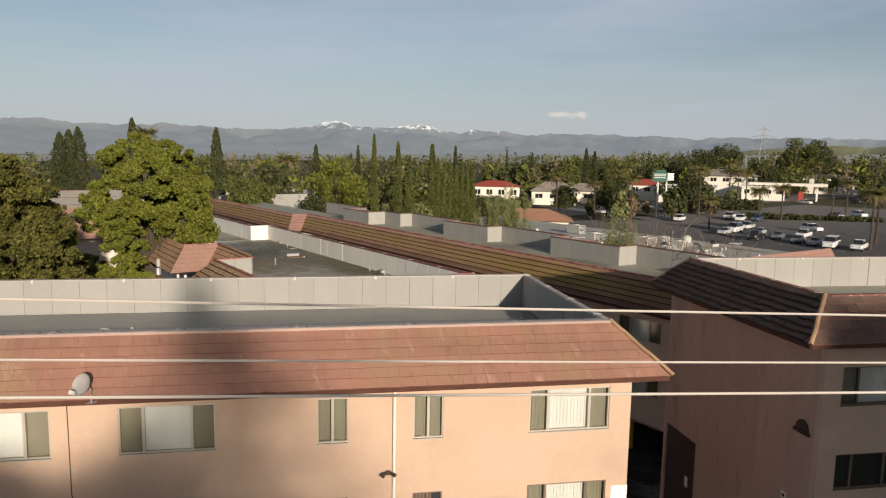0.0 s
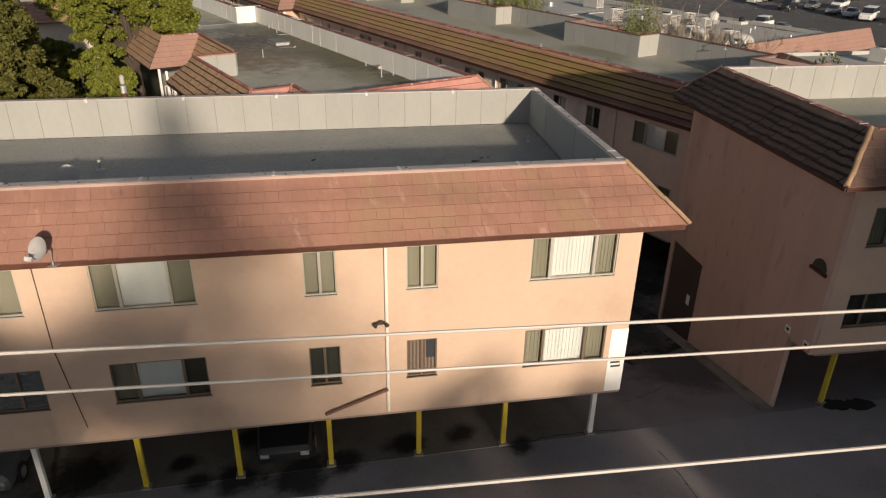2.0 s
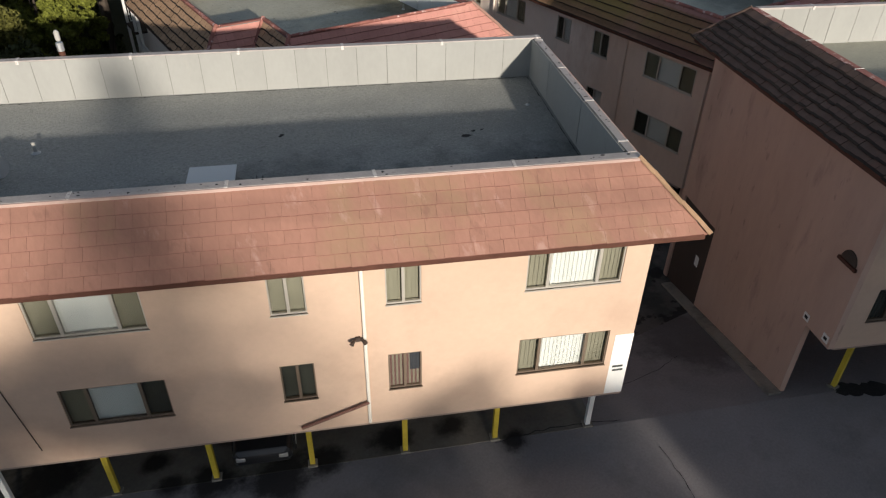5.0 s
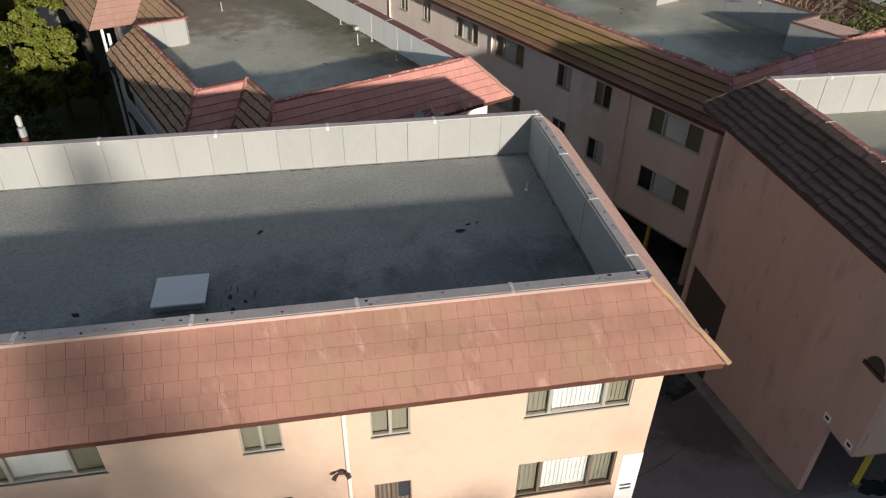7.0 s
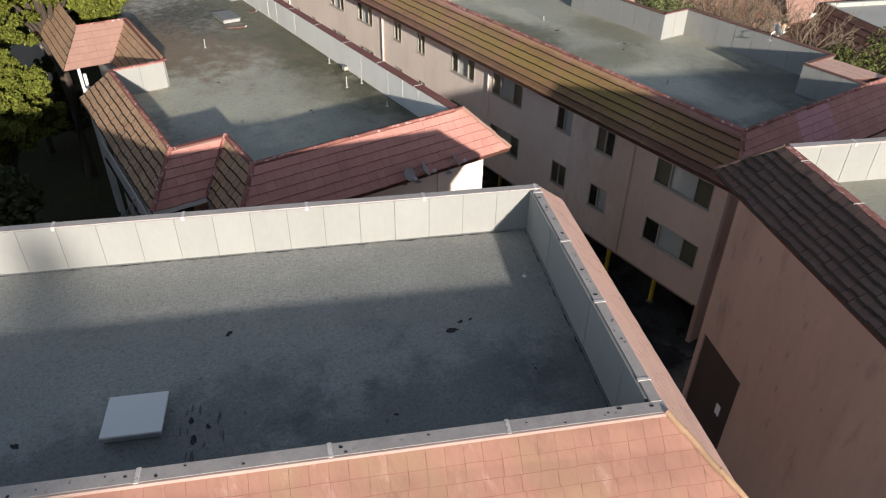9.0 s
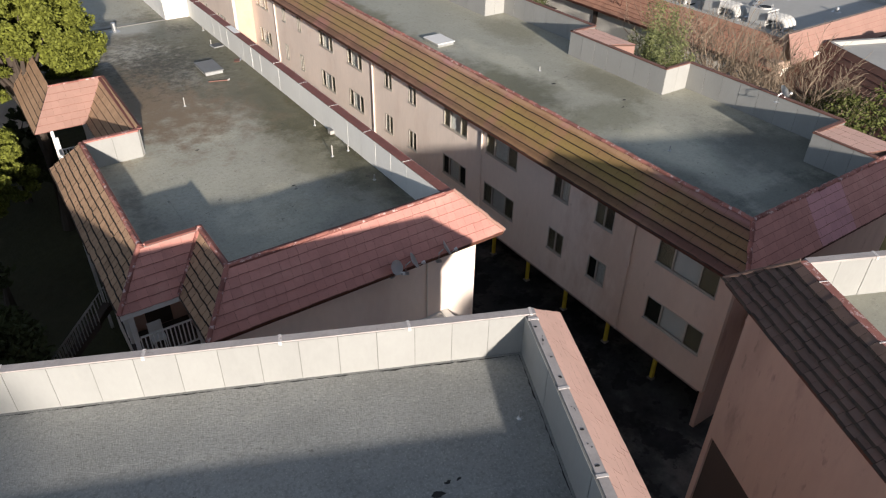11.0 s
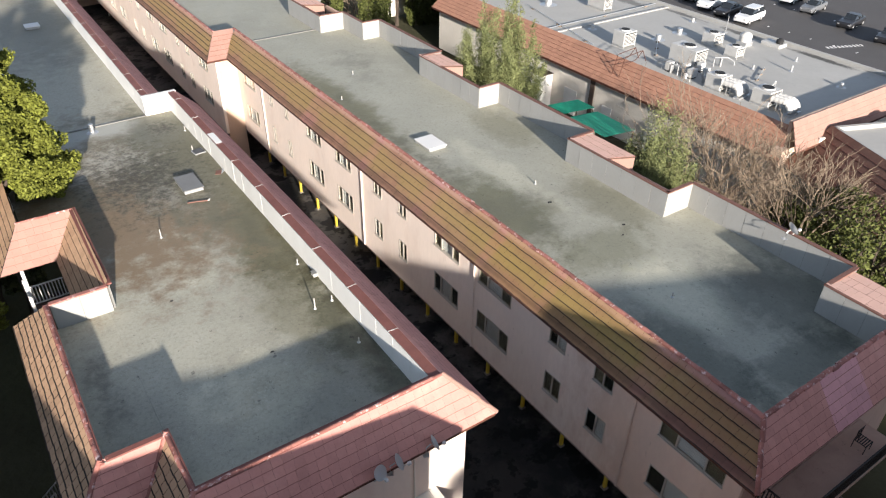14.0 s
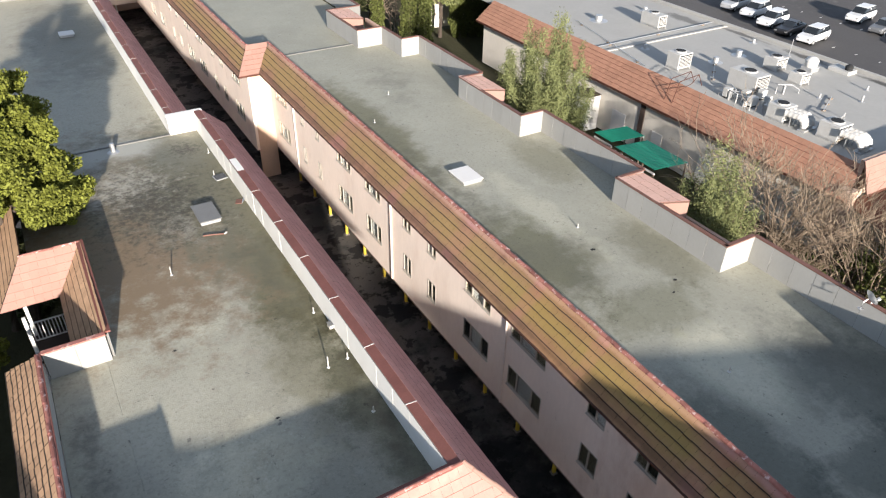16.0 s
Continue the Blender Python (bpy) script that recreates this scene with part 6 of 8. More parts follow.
dish(Matrix.Translation((39.25, 28.05, 8.28)) @ Matrix.Rotation(radians(70), 4, "Z"), 0.3, "dark satellite dish on the parapet", 0.45)
low = thing("low_roof", None, "low flat annex roof with a white coping", "annex roof")
part("deck", box(14.5, 21.1, 25.4, 28.94, 3.1, 3.3), ANNEX, low, "sand-coloured annex deck")
part("wall", box(14.6, 21.1, 25.5, 28.94, -1.7, 3.09), STUCCO_SIDE, low)
part("coping", box(14.5, 21.1, 28.42, 28.94, 3.304, 3.52, 0.01), PARAPET_WHITE, low)
part("coping", box(21.104, 21.42, 25.4, 28.94, 3.0, 3.54, 0.01), PARAPET_WHITE, low)
part("downpipe", tube(bmesh.new(), [(20.5, 28.9, 6.6), (20.5, 28.9, 3.5)], [0.03, 0.03], 7), CREAM, gb)
sk = thing("roof_cover", Matrix.Translation((20.95, 51.9, ROOF)) @ Matrix.Rotation(radians(8), 4, "Z"), "low dark square cover between two vent pipes", "roof cover")
part("curb", box(0, 0.62, 0, 0.6, 0, 0.05, 0.01), METAL, sk)
part("lid", box(0.03, 0.59, 0.03, 0.57, 0.054, 0.075, 0.01), HATCH_DARK, sk)
rg = thing("flashing_collar", Matrix.Translation((21.45, 49.3, ROOF)) @ Matrix.Rotation(radians(-20), 4, "Z"), "bent rusty flashing sheet round a vent pipe", "flashing")
part("sheet", slab(bmesh.new(), [(-0.3, -0.2, 0.03), (0.0, -0.22, 0.03), (0.02, 0.2, 0.03), (-0.28, 0.22, 0.03)], (0, 0, -0.025)), CAP_DARK, rg)
part("upstand", slab(bmesh.new(), [(0.0, -0.22, 0.03), (0.14, -0.2, 0.16), (0.15, 0.2, 0.13), (0.02, 0.2, 0.03)], (0, 0, -0.012)), METAL, rg)
pk = thing("loose_pipe", Matrix.Translation((18.95, 47.1, ROOF + 0.04)) @ Matrix.Rotation(radians(-17), 4, "Z"), "short rusty pipe lying on the stained deck", "pipe")
part("pipe", tube(bmesh.new(), [(0, 0, 0), (0.35, 0.02, 0.0), (0.95, 0, 0.0)], [0.035] * 3, 8), CAP_DARK, pk)
part("elbow", tube(bmesh.new(), [(0.95, 0, 0.0), (1.02, 0, 0.02), (1.05, 0, 0.09)], [0.04] * 3, 8), PIPE_GREY, pk)
vb = thing("roof_vent_box", Matrix.Translation((21.6, 38.4, ROOF)), "small rusty vent box on the roof", "roof vent")
part("box", box(-0.15, 0.15, -0.13, 0.13, 0.0, 0.17, 0.015), PIPE_GREY, vb)
part("cover", box(-0.17, 0.17, -0.15, 0.15, 0.174, 0.2, 0.015), HATCH_GREY, vb)
for x, y in ((34.6, 39.3), (31.3, 54.5), (34.0, 58.0), (33.2, 29.0)):
    pipe_vent(Matrix.Translation((x, y, ROOF)), 0.3, 0.03)
hatch(Matrix.Translation((16.8, 80.0, ROOF - 0.02)), 1.0, 1.0)
fu = thing("flue", on_ground(5.9, 27.8), "red-brown flue with a white cap", "flue")
part("pipe", tube(bmesh.new(), [(0, 0, 0), (0, 0, 11.7)], [0.09, 0.09], 12), FASCIA, fu)
part("cap", tube(bmesh.new(), [(0, 0, 11.85), (0, 0, 11.9), (0, 0, 12.1), (0, 0, 12.16)], [0.06, 0.075, 0.075, 0.03], 12), PIPE_GREY, fu)
part("cap_stem", tube(bmesh.new(), [(0, 0, 11.55), (0, 0, 11.8)], [0.1, 0.1], 8), METAL, fu)

# ---- trees ----
def quads(pts, size, rs, lift=0.35, thin=0.55):
    """Leaf quads of random turn at the points."""
    n = len(pts)
    d = rs.normal(size=(n, 3))
    d /= np.linalg.norm(d, axis=1)[:, None]
    e = np.cross(d, rs.normal(size=(n, 3)) + (0, 0, lift))
    e /= np.linalg.norm(e, axis=1)[:, None] + 1e-9
    s = size * rs.uniform(0.6, 1.3, size=(n, 1))
    a, b = d * s, e * s * thin
    v = np.stack((pts - a, pts + b * 0.9, pts + a, pts - b * 0.9), axis=1).reshape(-1, 3)
    return v


def cloud_mesh(name, pts, size, rs, mat, thin=0.55):
    v = quads(pts, size, rs, thin=thin)
    n = len(pts)
    me = bpy.data.meshes.new(name)
    me.vertices.add(4 * n)
    me.vertices.foreach_set("co", v.astype(np.float32).ravel())
    me.loops.add(4 * n)
    me.loops.foreach_set("vertex_index", np.arange(4 * n, dtype=np.int32))
    me.polygons.add(n)
    me.polygons.foreach_set("loop_start", np.arange(0, 4 * n, 4, dtype=np.int32))
    me.polygons.foreach_set("loop_total", np.full(n, 4, dtype=np.int32))
    me.update()
    me.validate()
    me.materials.append(mat)
    return me


def crown_points(rs, n, rx, ry, rz, clumps, spread=0.26, hollow=0.62, under=-0.7):
    """Points of a crown about its middle: billows of leaves, lit tops and gaps between, over an uneven ellipsoid."""
    d = rs.normal(size=(clumps, 3))
    d /= np.linalg.norm(d, axis=1)[:, None]
    d[:, 2] = np.maximum(d[:, 2], under + 0.25 * rs.uniform(size=clumps))
    lobes = 1 + 0.24 * (1 - np.abs(d[:, 2:3])) * np.sin(3.1 * np.arctan2(d[:, 1], d[:, 0]) + 2.0 * d[:, 2] + rs.uniform(0, 6))[:, None]
    c = d * rs.uniform(hollow, 1.0, size=(clumps, 1)) * lobes * (rx, ry, rz)
    size = spread * rs.uniform(0.55, 1.35, size=clumps)
    which = rs.choice(clumps, n, p=size ** 2 / np.sum(size ** 2))
    o = rs.normal(size=(n, 3))
    o /= np.linalg.norm(o, axis=1)[:, None]
    o[:, 2] = np.where(o[:, 2] < 0, o[:, 2] * 0.75, o[:, 2])
    knob = 1 + 0.16 * np.sin(o[:, 0] * 7.0 + 3.0 * which) * np.sin(o[:, 1] * 7.0 + which) + 0.10 * np.sin(o[:, 2] * 11.0 + 2.0 * which)
    r = size[which][:, None] * knob[:, None] * np.abs(rs.normal(0.93, 0.09, size=(n, 1)))
    return c[which] + o * r * np.array((rx, rx, rx * 0.95)), c


def billow_points(rs, n, rx, ry, rz, lobes, puff=0.34):
    """Points of a broad-leaved crown: large uneven lobes, each a cluster of leafy sprays with dark gaps between."""
    d = rs.normal(size=(lobes, 3))
    d /= np.linalg.norm(d, axis=1)[:, None]
    d[:, 2] = np.maximum(d[:, 2], -0.75 + 0.3 * rs.uniform(size=lobes))
    c = d * rs.uniform(0.42, 0.92, size=(lobes, 1)) * (rx, ry, rz)
    big = puff * rx * rs.uniform(0.5, 1.3, size=lobes)
    sprays = 22
    sd = rs.normal(size=(lobes, sprays, 3)) + 0.55 * d[:, None, :] + (0, 0, 0.25)
    sd /= np.linalg.norm(sd, axis=2)[:, :, None]
    sc = (c[:, None, :] + sd * (big[:, None] * rs.uniform(0.55, 1.1, size=(lobes, sprays)))[:, :, None]).reshape(-1, 3)
    sr = np.repeat(big, sprays) * rs.uniform(0.18, 0.38, size=lobes * sprays)
    out = sd.reshape(-1, 3)
    which = rs.choice(lobes * sprays, n, p=sr ** 2 / np.sum(sr ** 2))
    o = rs.normal(size=(n, 3))
    o /= np.linalg.norm(o, axis=1)[:, None]
    o += 0.35 * out[which]
    r = sr[which] * rs.uniform(0.45, 1.08, size=n)
    return sc[which] + o * r[:, None] * (1.0, 1.0, 0.72), c


def tree(m, top, rx, rz, mat, leaves=14000, size=0.16, clumps=60, label="", category="tree", seed=1, trunk=0.22, spread=0.26, group="trees", thin=0.55, ry=None, lobes=0):
    """A tree: tapered trunk, limbs to the clumps, and a crown of many leaves."""
    rs = np.random.default_rng(seed)
    t = thing("tree", m, label, category, group)
    mid = top - rz
    pts, c = billow_points(rs, leaves, rx, ry or rx, rz, lobes) if lobes else crown_points(rs, leaves, rx, ry or rx, rz, clumps, spread)
    pts[:, 2] += mid
    bm = tube(bmesh.new(), [(0, 0, 0), (0.05 * rx, 0.03, mid * 0.45), (-0.03 * rx, 0.05, mid), (0, 0, mid + rz * 0.6)], [trunk * 1.25, trunk, trunk * 0.7, trunk * 0.2], 9)
    for k in rs.permutation(len(c))[:14]:
        b = Vector(c[k]) + Vector((0, 0, mid))
        a = Vector((0, 0, mid * 0.55 + 0.25 * rs.uniform() * rz))
        tube(bm, [a, a.lerp(b, 0.5) + Vector((0, 0, 0.1 * rz)), b], [trunk * 0.5, trunk * 0.32, trunk * 0.1], 6)
    part("trunk", bm, BARK, t)
    part("crown", cloud_mesh("crown", pts, size, rs, mat, thin), None, t)
    return t


def cypress(m, h, r, seed=1, mat=None, n=9000):
    rs = np.random.default_rng(seed)
    t = thing("cypress_tree", m, "slender dark green cypress tree", "cypress tree", "cypress trees")
    z = rs.uniform(0, 1, n) ** 1.15
    a = rs.uniform(0, 2 * math.pi, n)
    prof = np.minimum(1.0, (z + 0.04) * 7) * (1 - z) ** 0.55
    lump = 0.82 + 0.25 * np.sin(a * 3 + z * 25) * np.sin(z * 40 + seed)
    rr = r * prof * lump * rs.uniform(0.6, 1.0, n)
    pts = np.stack((np.cos(a) * rr, np.sin(a) * rr, z * h), axis=1)
    part("trunk", tube(bmesh.new(), [(0, 0, 0), (0, 0, h * 0.8)], [0.16, 0.03], 7), BARK, t)
    v = cloud_mesh("crown", pts, 0.2 if mat else 0.13, rs, mat or LEAF_CYPRESS, 0.4)
    part("crown", v, None, t)
    return t


def frond_mesh(l, droop, mat):
    bm = bmesh.new()
    k = 9
    for i in range(k):
        f0, f1 = i / k, (i + 1) / k
        p0 = Vector((l * f0 * (1 - 0.25 * droop * f0), 0, l * (0.45 * f0 - droop * f0 * f0)))
        p1 = Vector((l * f1 * (1 - 0.25 * droop * f1), 0, l * (0.45 * f1 - droop * f1 * f1)))
        w = l * 0.3 * math.sin(math.pi * min(0.97, 0.15 + 0.8 * f0))
        for s in (-1, 1):
            tip = p0.lerp(p1, 0.9) + Vector((0.12 * l, s * w, -0.35 * w))
            a, b, c = bm.verts.new(p0), bm.verts.new(p0.lerp(p1, 0.75)), bm.verts.new(tip)
            bm.faces.new((a, b, c) if s > 0 else (a, c, b))
    me = mesh_of(bm, "frond")
    me.materials.append(mat)
    return me


def palm(m, h, l=2.2, seed=1):
    rnd = random.Random(seed)
    t = thing("palm_tree", m, "fan palm with a slim trunk and drooping fronds", "palm tree", "palm trees")
    part("trunk", tube(bmesh.new(), [(0, 0, 0), (0.1, 0, h * 0.5), (0, 0.05, h)], [0.26, 0.2, 0.17], 8), BARK, t)
    for i in range(60):
        droop = (0.05, 0.25, 0.45, 0.7, 0.95)[i % 5]
        me = shared(("frond", l, droop), lambda: frond_mesh(l, droop, LEAF_PALM if droop < 0.8 else LEAF_DRY))
        part("frond", me, None, t, "", Matrix.Translation((0, 0.05, h)) @ Matrix.Rotation(radians(i * 137.5 + rnd.uniform(-9, 9)), 4, "Z") @ Matrix.Rotation(radians(rnd.uniform(-18, 12)), 4, "Y"))
    return t


def bare_shrub(m, h, r, seed=1, stems=20, label="leafless brown shrub with dense twigs"):
    rnd = random.Random(seed)
    t = thing("shrub", m, label, "shrub", "shrubs")
    bm = bmesh.new()

    def grow(p, d, l, rad, depth):
        q = p + d * l
        tube(bm, [p, p.lerp(q, 0.5) + Vector((rnd.uniform(-1, 1), rnd.uniform(-1, 1), 0)) * l * 0.07, q], [rad, rad * 0.8, rad * 0.55], 4)
        if depth:
            for _ in range(rnd.choice((2, 3, 3))):
                n = (d + Vector((rnd.uniform(-1, 1), rnd.uniform(-1, 1), rnd.uniform(-0.6, 0.4))) * 0.95).normalized()
                grow(p.lerp(q, rnd.uniform(0.55, 1.0)), n, l * rnd.uniform(0.5, 0.8), max(rad * 0.6, 0.011), depth - 1)

    for i in range(stems):
        a = rnd.uniform(0, 2 * math.pi)
        out = rnd.uniform(0.1, 0.75)
        d = Vector((math.cos(a) * out * r / h * 2, math.sin(a) * out * r / h * 2, 1)).normalized()
        grow(Vector((math.cos(a) * 0.2, math.sin(a) * 0.2, 0)), d, h * 0.36, 0.07, 5)
    part("crown", bm, TWIG, t)
    return t


def bare_tree(m, h, r, seed=1, stems=8):
    """A leafless vase-shaped tree: stems arch outwards from a short foot and fork again and again."""
    rnd = random.Random(seed)
    t = thing("bare_tree", m, "leafless pale brown tree with arching branches", "bare tree", "bare trees")

    def grow(bm, p, d, l, rad, depth):
        bend = Vector((rnd.uniform(-1, 1), rnd.uniform(-1, 1), rnd.uniform(-0.5, 0.9))) * 0.34
        q = p + d * l * 0.5
        e = (d + bend).normalized()
        w = q + e * l * 0.5
        tube(bm, [p, q, w], [rad, rad * 0.85, rad * 0.66], 5 if rad > 0.03 else 3)
        if depth:
            for k in range(rnd.choice((2, 2, 3))):
                n = (e + Vector((rnd.uniform(-1, 1), rnd.uniform(-1, 1), rnd.uniform(-0.5, 0.75))) * 0.62).normalized()
                grow(bm, w if k == 0 else q.lerp(w, rnd.random()), n, l * rnd.uniform(0.62, 0.86), max(rad * 0.66, 0.014), depth - 1)

    for i in range(stems):
        a = 2 * math.pi * (i + rnd.uniform(-0.4, 0.4)) / stems
        out = rnd.uniform(0.25, 1.0)
        d = Vector((math.cos(a) * out * r / h * 1.25, math.sin(a) * out * r / h * 1.25, 1)).normalized()
        bm = bmesh.new()
        grow(bm, Vector((math.cos(a) * 0.12, math.sin(a) * 0.12, 0)), d, h * 0.30, 0.065, 5)
        part("limb", bm, TWIG, t)
    part("foot", tube(bmesh.new(), [(0, 0, -0.05), (0, 0, 0.25)], [0.26, 0.2], 9), BARK, t)
    return t


def plume_tree(m, top, r, seed):
    """A tree of many upright feathery shoots with small narrow leaves."""
    rs = np.random.default_rng(seed)
    t = thing("tree", m, "feathery light olive-green tree behind the parapet", "tree", "trees")
    shoots = 84
    a, q = rs.uniform(0, 2 * math.pi, shoots), np.sqrt(rs.uniform(0.02, 1, shoots))
    tips = np.stack((np.cos(a) * q * r, np.sin(a) * q * r, top * (1.0 - 0.42 * q ** 2 - 0.24 * rs.uniform(0, 1, shoots))), axis=1)
    foot = np.stack((np.cos(a) * q * r * 0.7, np.sin(a) * q * r * 0.7, top * (0.36 - 0.1 * q)), axis=1)
    n = int(11000 * r ** 1.7)
    which = rs.integers(0, shoots, n)
    f = rs.uniform(0, 1, n)[:, None]
    pts = foot[which] * (1 - f) + tips[which] * f + rs.normal(size=(n, 3)) * (0.30 * (1 - f) + 0.12) * (1, 1, 1.2)
    bm = tube(bmesh.new(), [(0, 0, 0), (0.05, 0.03, top * 0.25), (0, 0, top * 0.6)], [0.17, 0.13, 0.05], 8)
    for k in range(0, shoots, 6):
        tube(bm, [Vector((0, 0, top * 0.28)), Vector(foot[k]), Vector(tips[k])], [0.06, 0.04, 0.012], 5)
    part("trunk", bm, BARK, t)
    part("crown", cloud_mesh("crown", pts, 0.085, rs, LEAF_OLIVE, 0.3), None, t)
    return t


tree(on_ground(10.9, 52.4), 17.6, 4.0, 5.4, LEAF_BIG, 170000, 0.10, 120, "broad tree with dense yellow-green leaves", seed=11, trunk=0.3, lobes=40)
tree(on_ground(7.0, 46.4), 10.2, 2.9, 3.2, LEAF_BIG, 70000, 0.10, 48, "rounded yellow-green tree beside the porch", seed=12, lobes=20)
tree(on_ground(1.0, 42.0), 18.2, 4.0, 7.6, LEAF_SHADED, 150000, 0.11, 120, "tall broad tree with shade put into its dark green leaf colour", seed=13, trunk=0.35, lobes=44)
tree(on_ground(9.4, 57.0), 6.0, 3.0, 2.6, LEAF_DARK, 16000, 0.16, 40, "dark green bush under the broad tree", seed=17, lobes=14)
tree(on_ground(5.0, 38.0), 8.6, 3.6, 3.6, LEAF_DARK, 16000, 0.16, 45, "dark green bushy tree in the shaded garden", seed=14)
tree(on_ground(6.0, 60.0), 9.0, 3.0, 3.2, LEAF_BIG, 34000, 0.14, 60, "broad yellow-green tree behind the porch", seed=15, lobes=18)
tree(on_ground(1.0, 54.0), 10.0, 4.5, 4.6, LEAF_DARK, 18000, 0.18, 50, "dark green tree in the garden", seed=16)
plume_tree(on_ground(42.0, 37.6), 12.6, 2.5, 21)
plume_tree(on_ground(44.6, 55.0), 13.8, 3.7, 22)
for i, (x, y, h, r) in enumerate(((47.2, 37.8, 11.6, 4.8), (51.2, 39.6, 9.0, 3.6), (49.4, 32.8, 10.2, 4.8), (53.4, 33.4, 7.2, 3.0), (46.2, 35.2, 7.0, 2.8))):
    bare_tree(on_ground(x, y), h, r, 40 + i)
for i, (x, y, top, r) in enumerate(((46.6, 28.6, 6.6, 2.6), (50.6, 28.4, 7.4, 2.8), (50.2, 33.6, 4.4, 2.6), (45.0, 36.8, 4.2, 2.0), (53.8, 32.2, 5.6, 1.8))):
    tree(on_ground(x, y), top, r, top * 0.42, LEAF_CYPRESS, 3400, 0.12, 30, "straggly olive-green bush among bare shrubs", seed=25 + i)
for i, (x, y, h, r) in enumerate(((45.6, 83.3, 18.8, 1.0), (48.4, 81.8, 17.8, 1.35), (49.4, 80.4, 16.0, 1.1), (57.8, 88.0, 17.6, 1.1), (58.7, 87.6, 15.6, 1.0), (59.5, 87.2, 15.0, 1.0), (60.3, 86.8, 15.3, 1.05), (61.1, 86.3, 14.6, 1.0), (61.9, 85.9, 15.1, 1.05), (62.6, 85.5, 14.6, 1.0), (63.3, 85.0, 14.2, 1.0))):
    cypress(on_ground(x, y), h, r, 60 + i, None, 15000)

# balcony at the near end of the long building, with a chair and a plant
bal = thing("balcony", None, "small stucco balcony with an iron railing", "balcony")
part("slab", box(30.2, 37.0, 20.4, 21.94, 3.75, 3.9, 0.01), STUCCO_SIDE, bal)
railing(Matrix.Translation((30.25, 20.45, 3.9)), 6.7, 0.95, 0.11, "dark iron balcony railing", IRON)
railing(Matrix.Translation((30.25, 20.5, 3.9)) @ Matrix.Rotation(radians(90), 4, "Z"), 1.4, 0.95, 0.11, "dark iron balcony railing", IRON)
ch = thing("garden_chair", Matrix.Translation((35.6, 21.15, 3.9)), "dark wire garden chair on the balcony", "chair")
for k in range(6):
    part("seat_slat", box(-0.24, 0.24, -0.23 + 0.085 * k, -0.19 + 0.085 * k, 0.42, 0.44), IRON, ch)
    part("back_bar", box(-0.22 + 0.085 * k, -0.205 + 0.085 * k, 0.235, 0.25, 0.44, 0.86), IRON, ch)
part("back_rail", box(-0.25, 0.25, 0.23, 0.255, 0.86, 0.9, 0.005), IRON, ch)
part("seat_frame", box(-0.25, 0.25, 0.23, 0.255, 0.40, 0.44), IRON, ch)
for x in (-0.23, 0.23):
    part("side_rail", box(x - 0.012, x + 0.012, -0.24, 0.226, 0.40, 0.418), IRON, ch)
    for y in (-0.22, 0.24):
        part("leg", box(x - 0.012, x + 0.012, y - 0.012, y + 0.012, 0, 0.40), IRON, ch)

# ---- the shop building behind the garden ----
sh = thing("shop_building", Matrix.Translation((0, 0, 0.6)), "low shop building with a white flat roof and a tile edge", "shop building")
ER = 4.2
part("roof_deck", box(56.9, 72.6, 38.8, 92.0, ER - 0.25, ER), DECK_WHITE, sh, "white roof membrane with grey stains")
part("garden_wall", box(55.6, 55.8, 38.4, 79.0, -1.7, 3.0), CREAM, sh, "cream stucco wall")
part("end_wall", box(55.804, 75.0, 38.4, 38.6, -1.7, 3.0), CREAM, sh)
part("far_wall", box(56.504, 72.5, 91.5, 91.7, -1.7, 4.0), CREAM, sh)
part("lot_wall", box(72.4, 72.6, 38.8, 92.0, -1.7, 3.9), CREAM, sh)
part("parapet", box(72.3, 72.62, 38.8, 92.0, ER, ER + 0.28, 0.02), DECK_WHITE, sh)
part("deck_joint", box(57.0, 72.3, 62.4, 62.75, ER + 0.004, ER + 0.10, 0.03), DECK_WHITE, sh)
tile_slope(sh, (54.9, 79.4, 2.75), (54.9, 37.6, 2.75), (56.95, 79.4, 4.4), (56.95, 38.6, 4.4), 7, 0.4, TILE_SHOP, TILE_SHOP, 280, 0.06, 0.62, label="brown tile mansard slope", seed=41)
part("fascia", box(54.88, 54.92, 37.6, 79.4, 2.58, 2.76), FASCIA, sh)
part("eave_soffit", box(54.95, 55.596, 37.7, 79.3, 2.60, 2.63), SOFFIT, sh)
part("end_parapet", box(56.5, 76.0, 38.2, 38.5, 2.4, 4.95), STUCCO, sh, "orange stucco end parapet")
tile_slope(sh, (56.0, 37.2, 3.25), (76.0, 37.2, 3.25), (56.4, 38.2, 4.95), (76.0, 38.2, 4.95), 5, 0.4, TILE_PINK, TILE_PINK, 150, 0.03, 0.0, label="sunlit orange tile band", seed=43)
part("fascia", box(56.0, 76.0, 37.16, 37.2, 3.08, 3.26), FASCIA, sh)
part("corner_pier", box(55.0, 55.8, 37.6, 38.396, -1.0, 3.4), STUCCO, sh)
for y0, w, h in ((53.2, 1.1, 2.2), (57.4, 1.6, 2.3), (66.0, 1.0, 2.1), (48.0, 1.4, 2.2)):
    d = part("door", box(55.54, 55.596, y0, y0 + w, LOW, LOW + h, 0.01), WHITE, sh, "pale grey service door")
    part("door_handle", tube(bmesh.new(), [(55.5, y0 + 0.1, LOW + 1.0), (55.54, y0 + 0.1, LOW + 1.0)], [0.03, 0.03], 6), METAL, d)
# Dark slab on the wall face, coloured like the shade inside a recess.
part("recess", box(55.5, 55.59, 55.4, 55.9, LOW, 2.4), WOOD_DARK, sh)
ER += 0.6
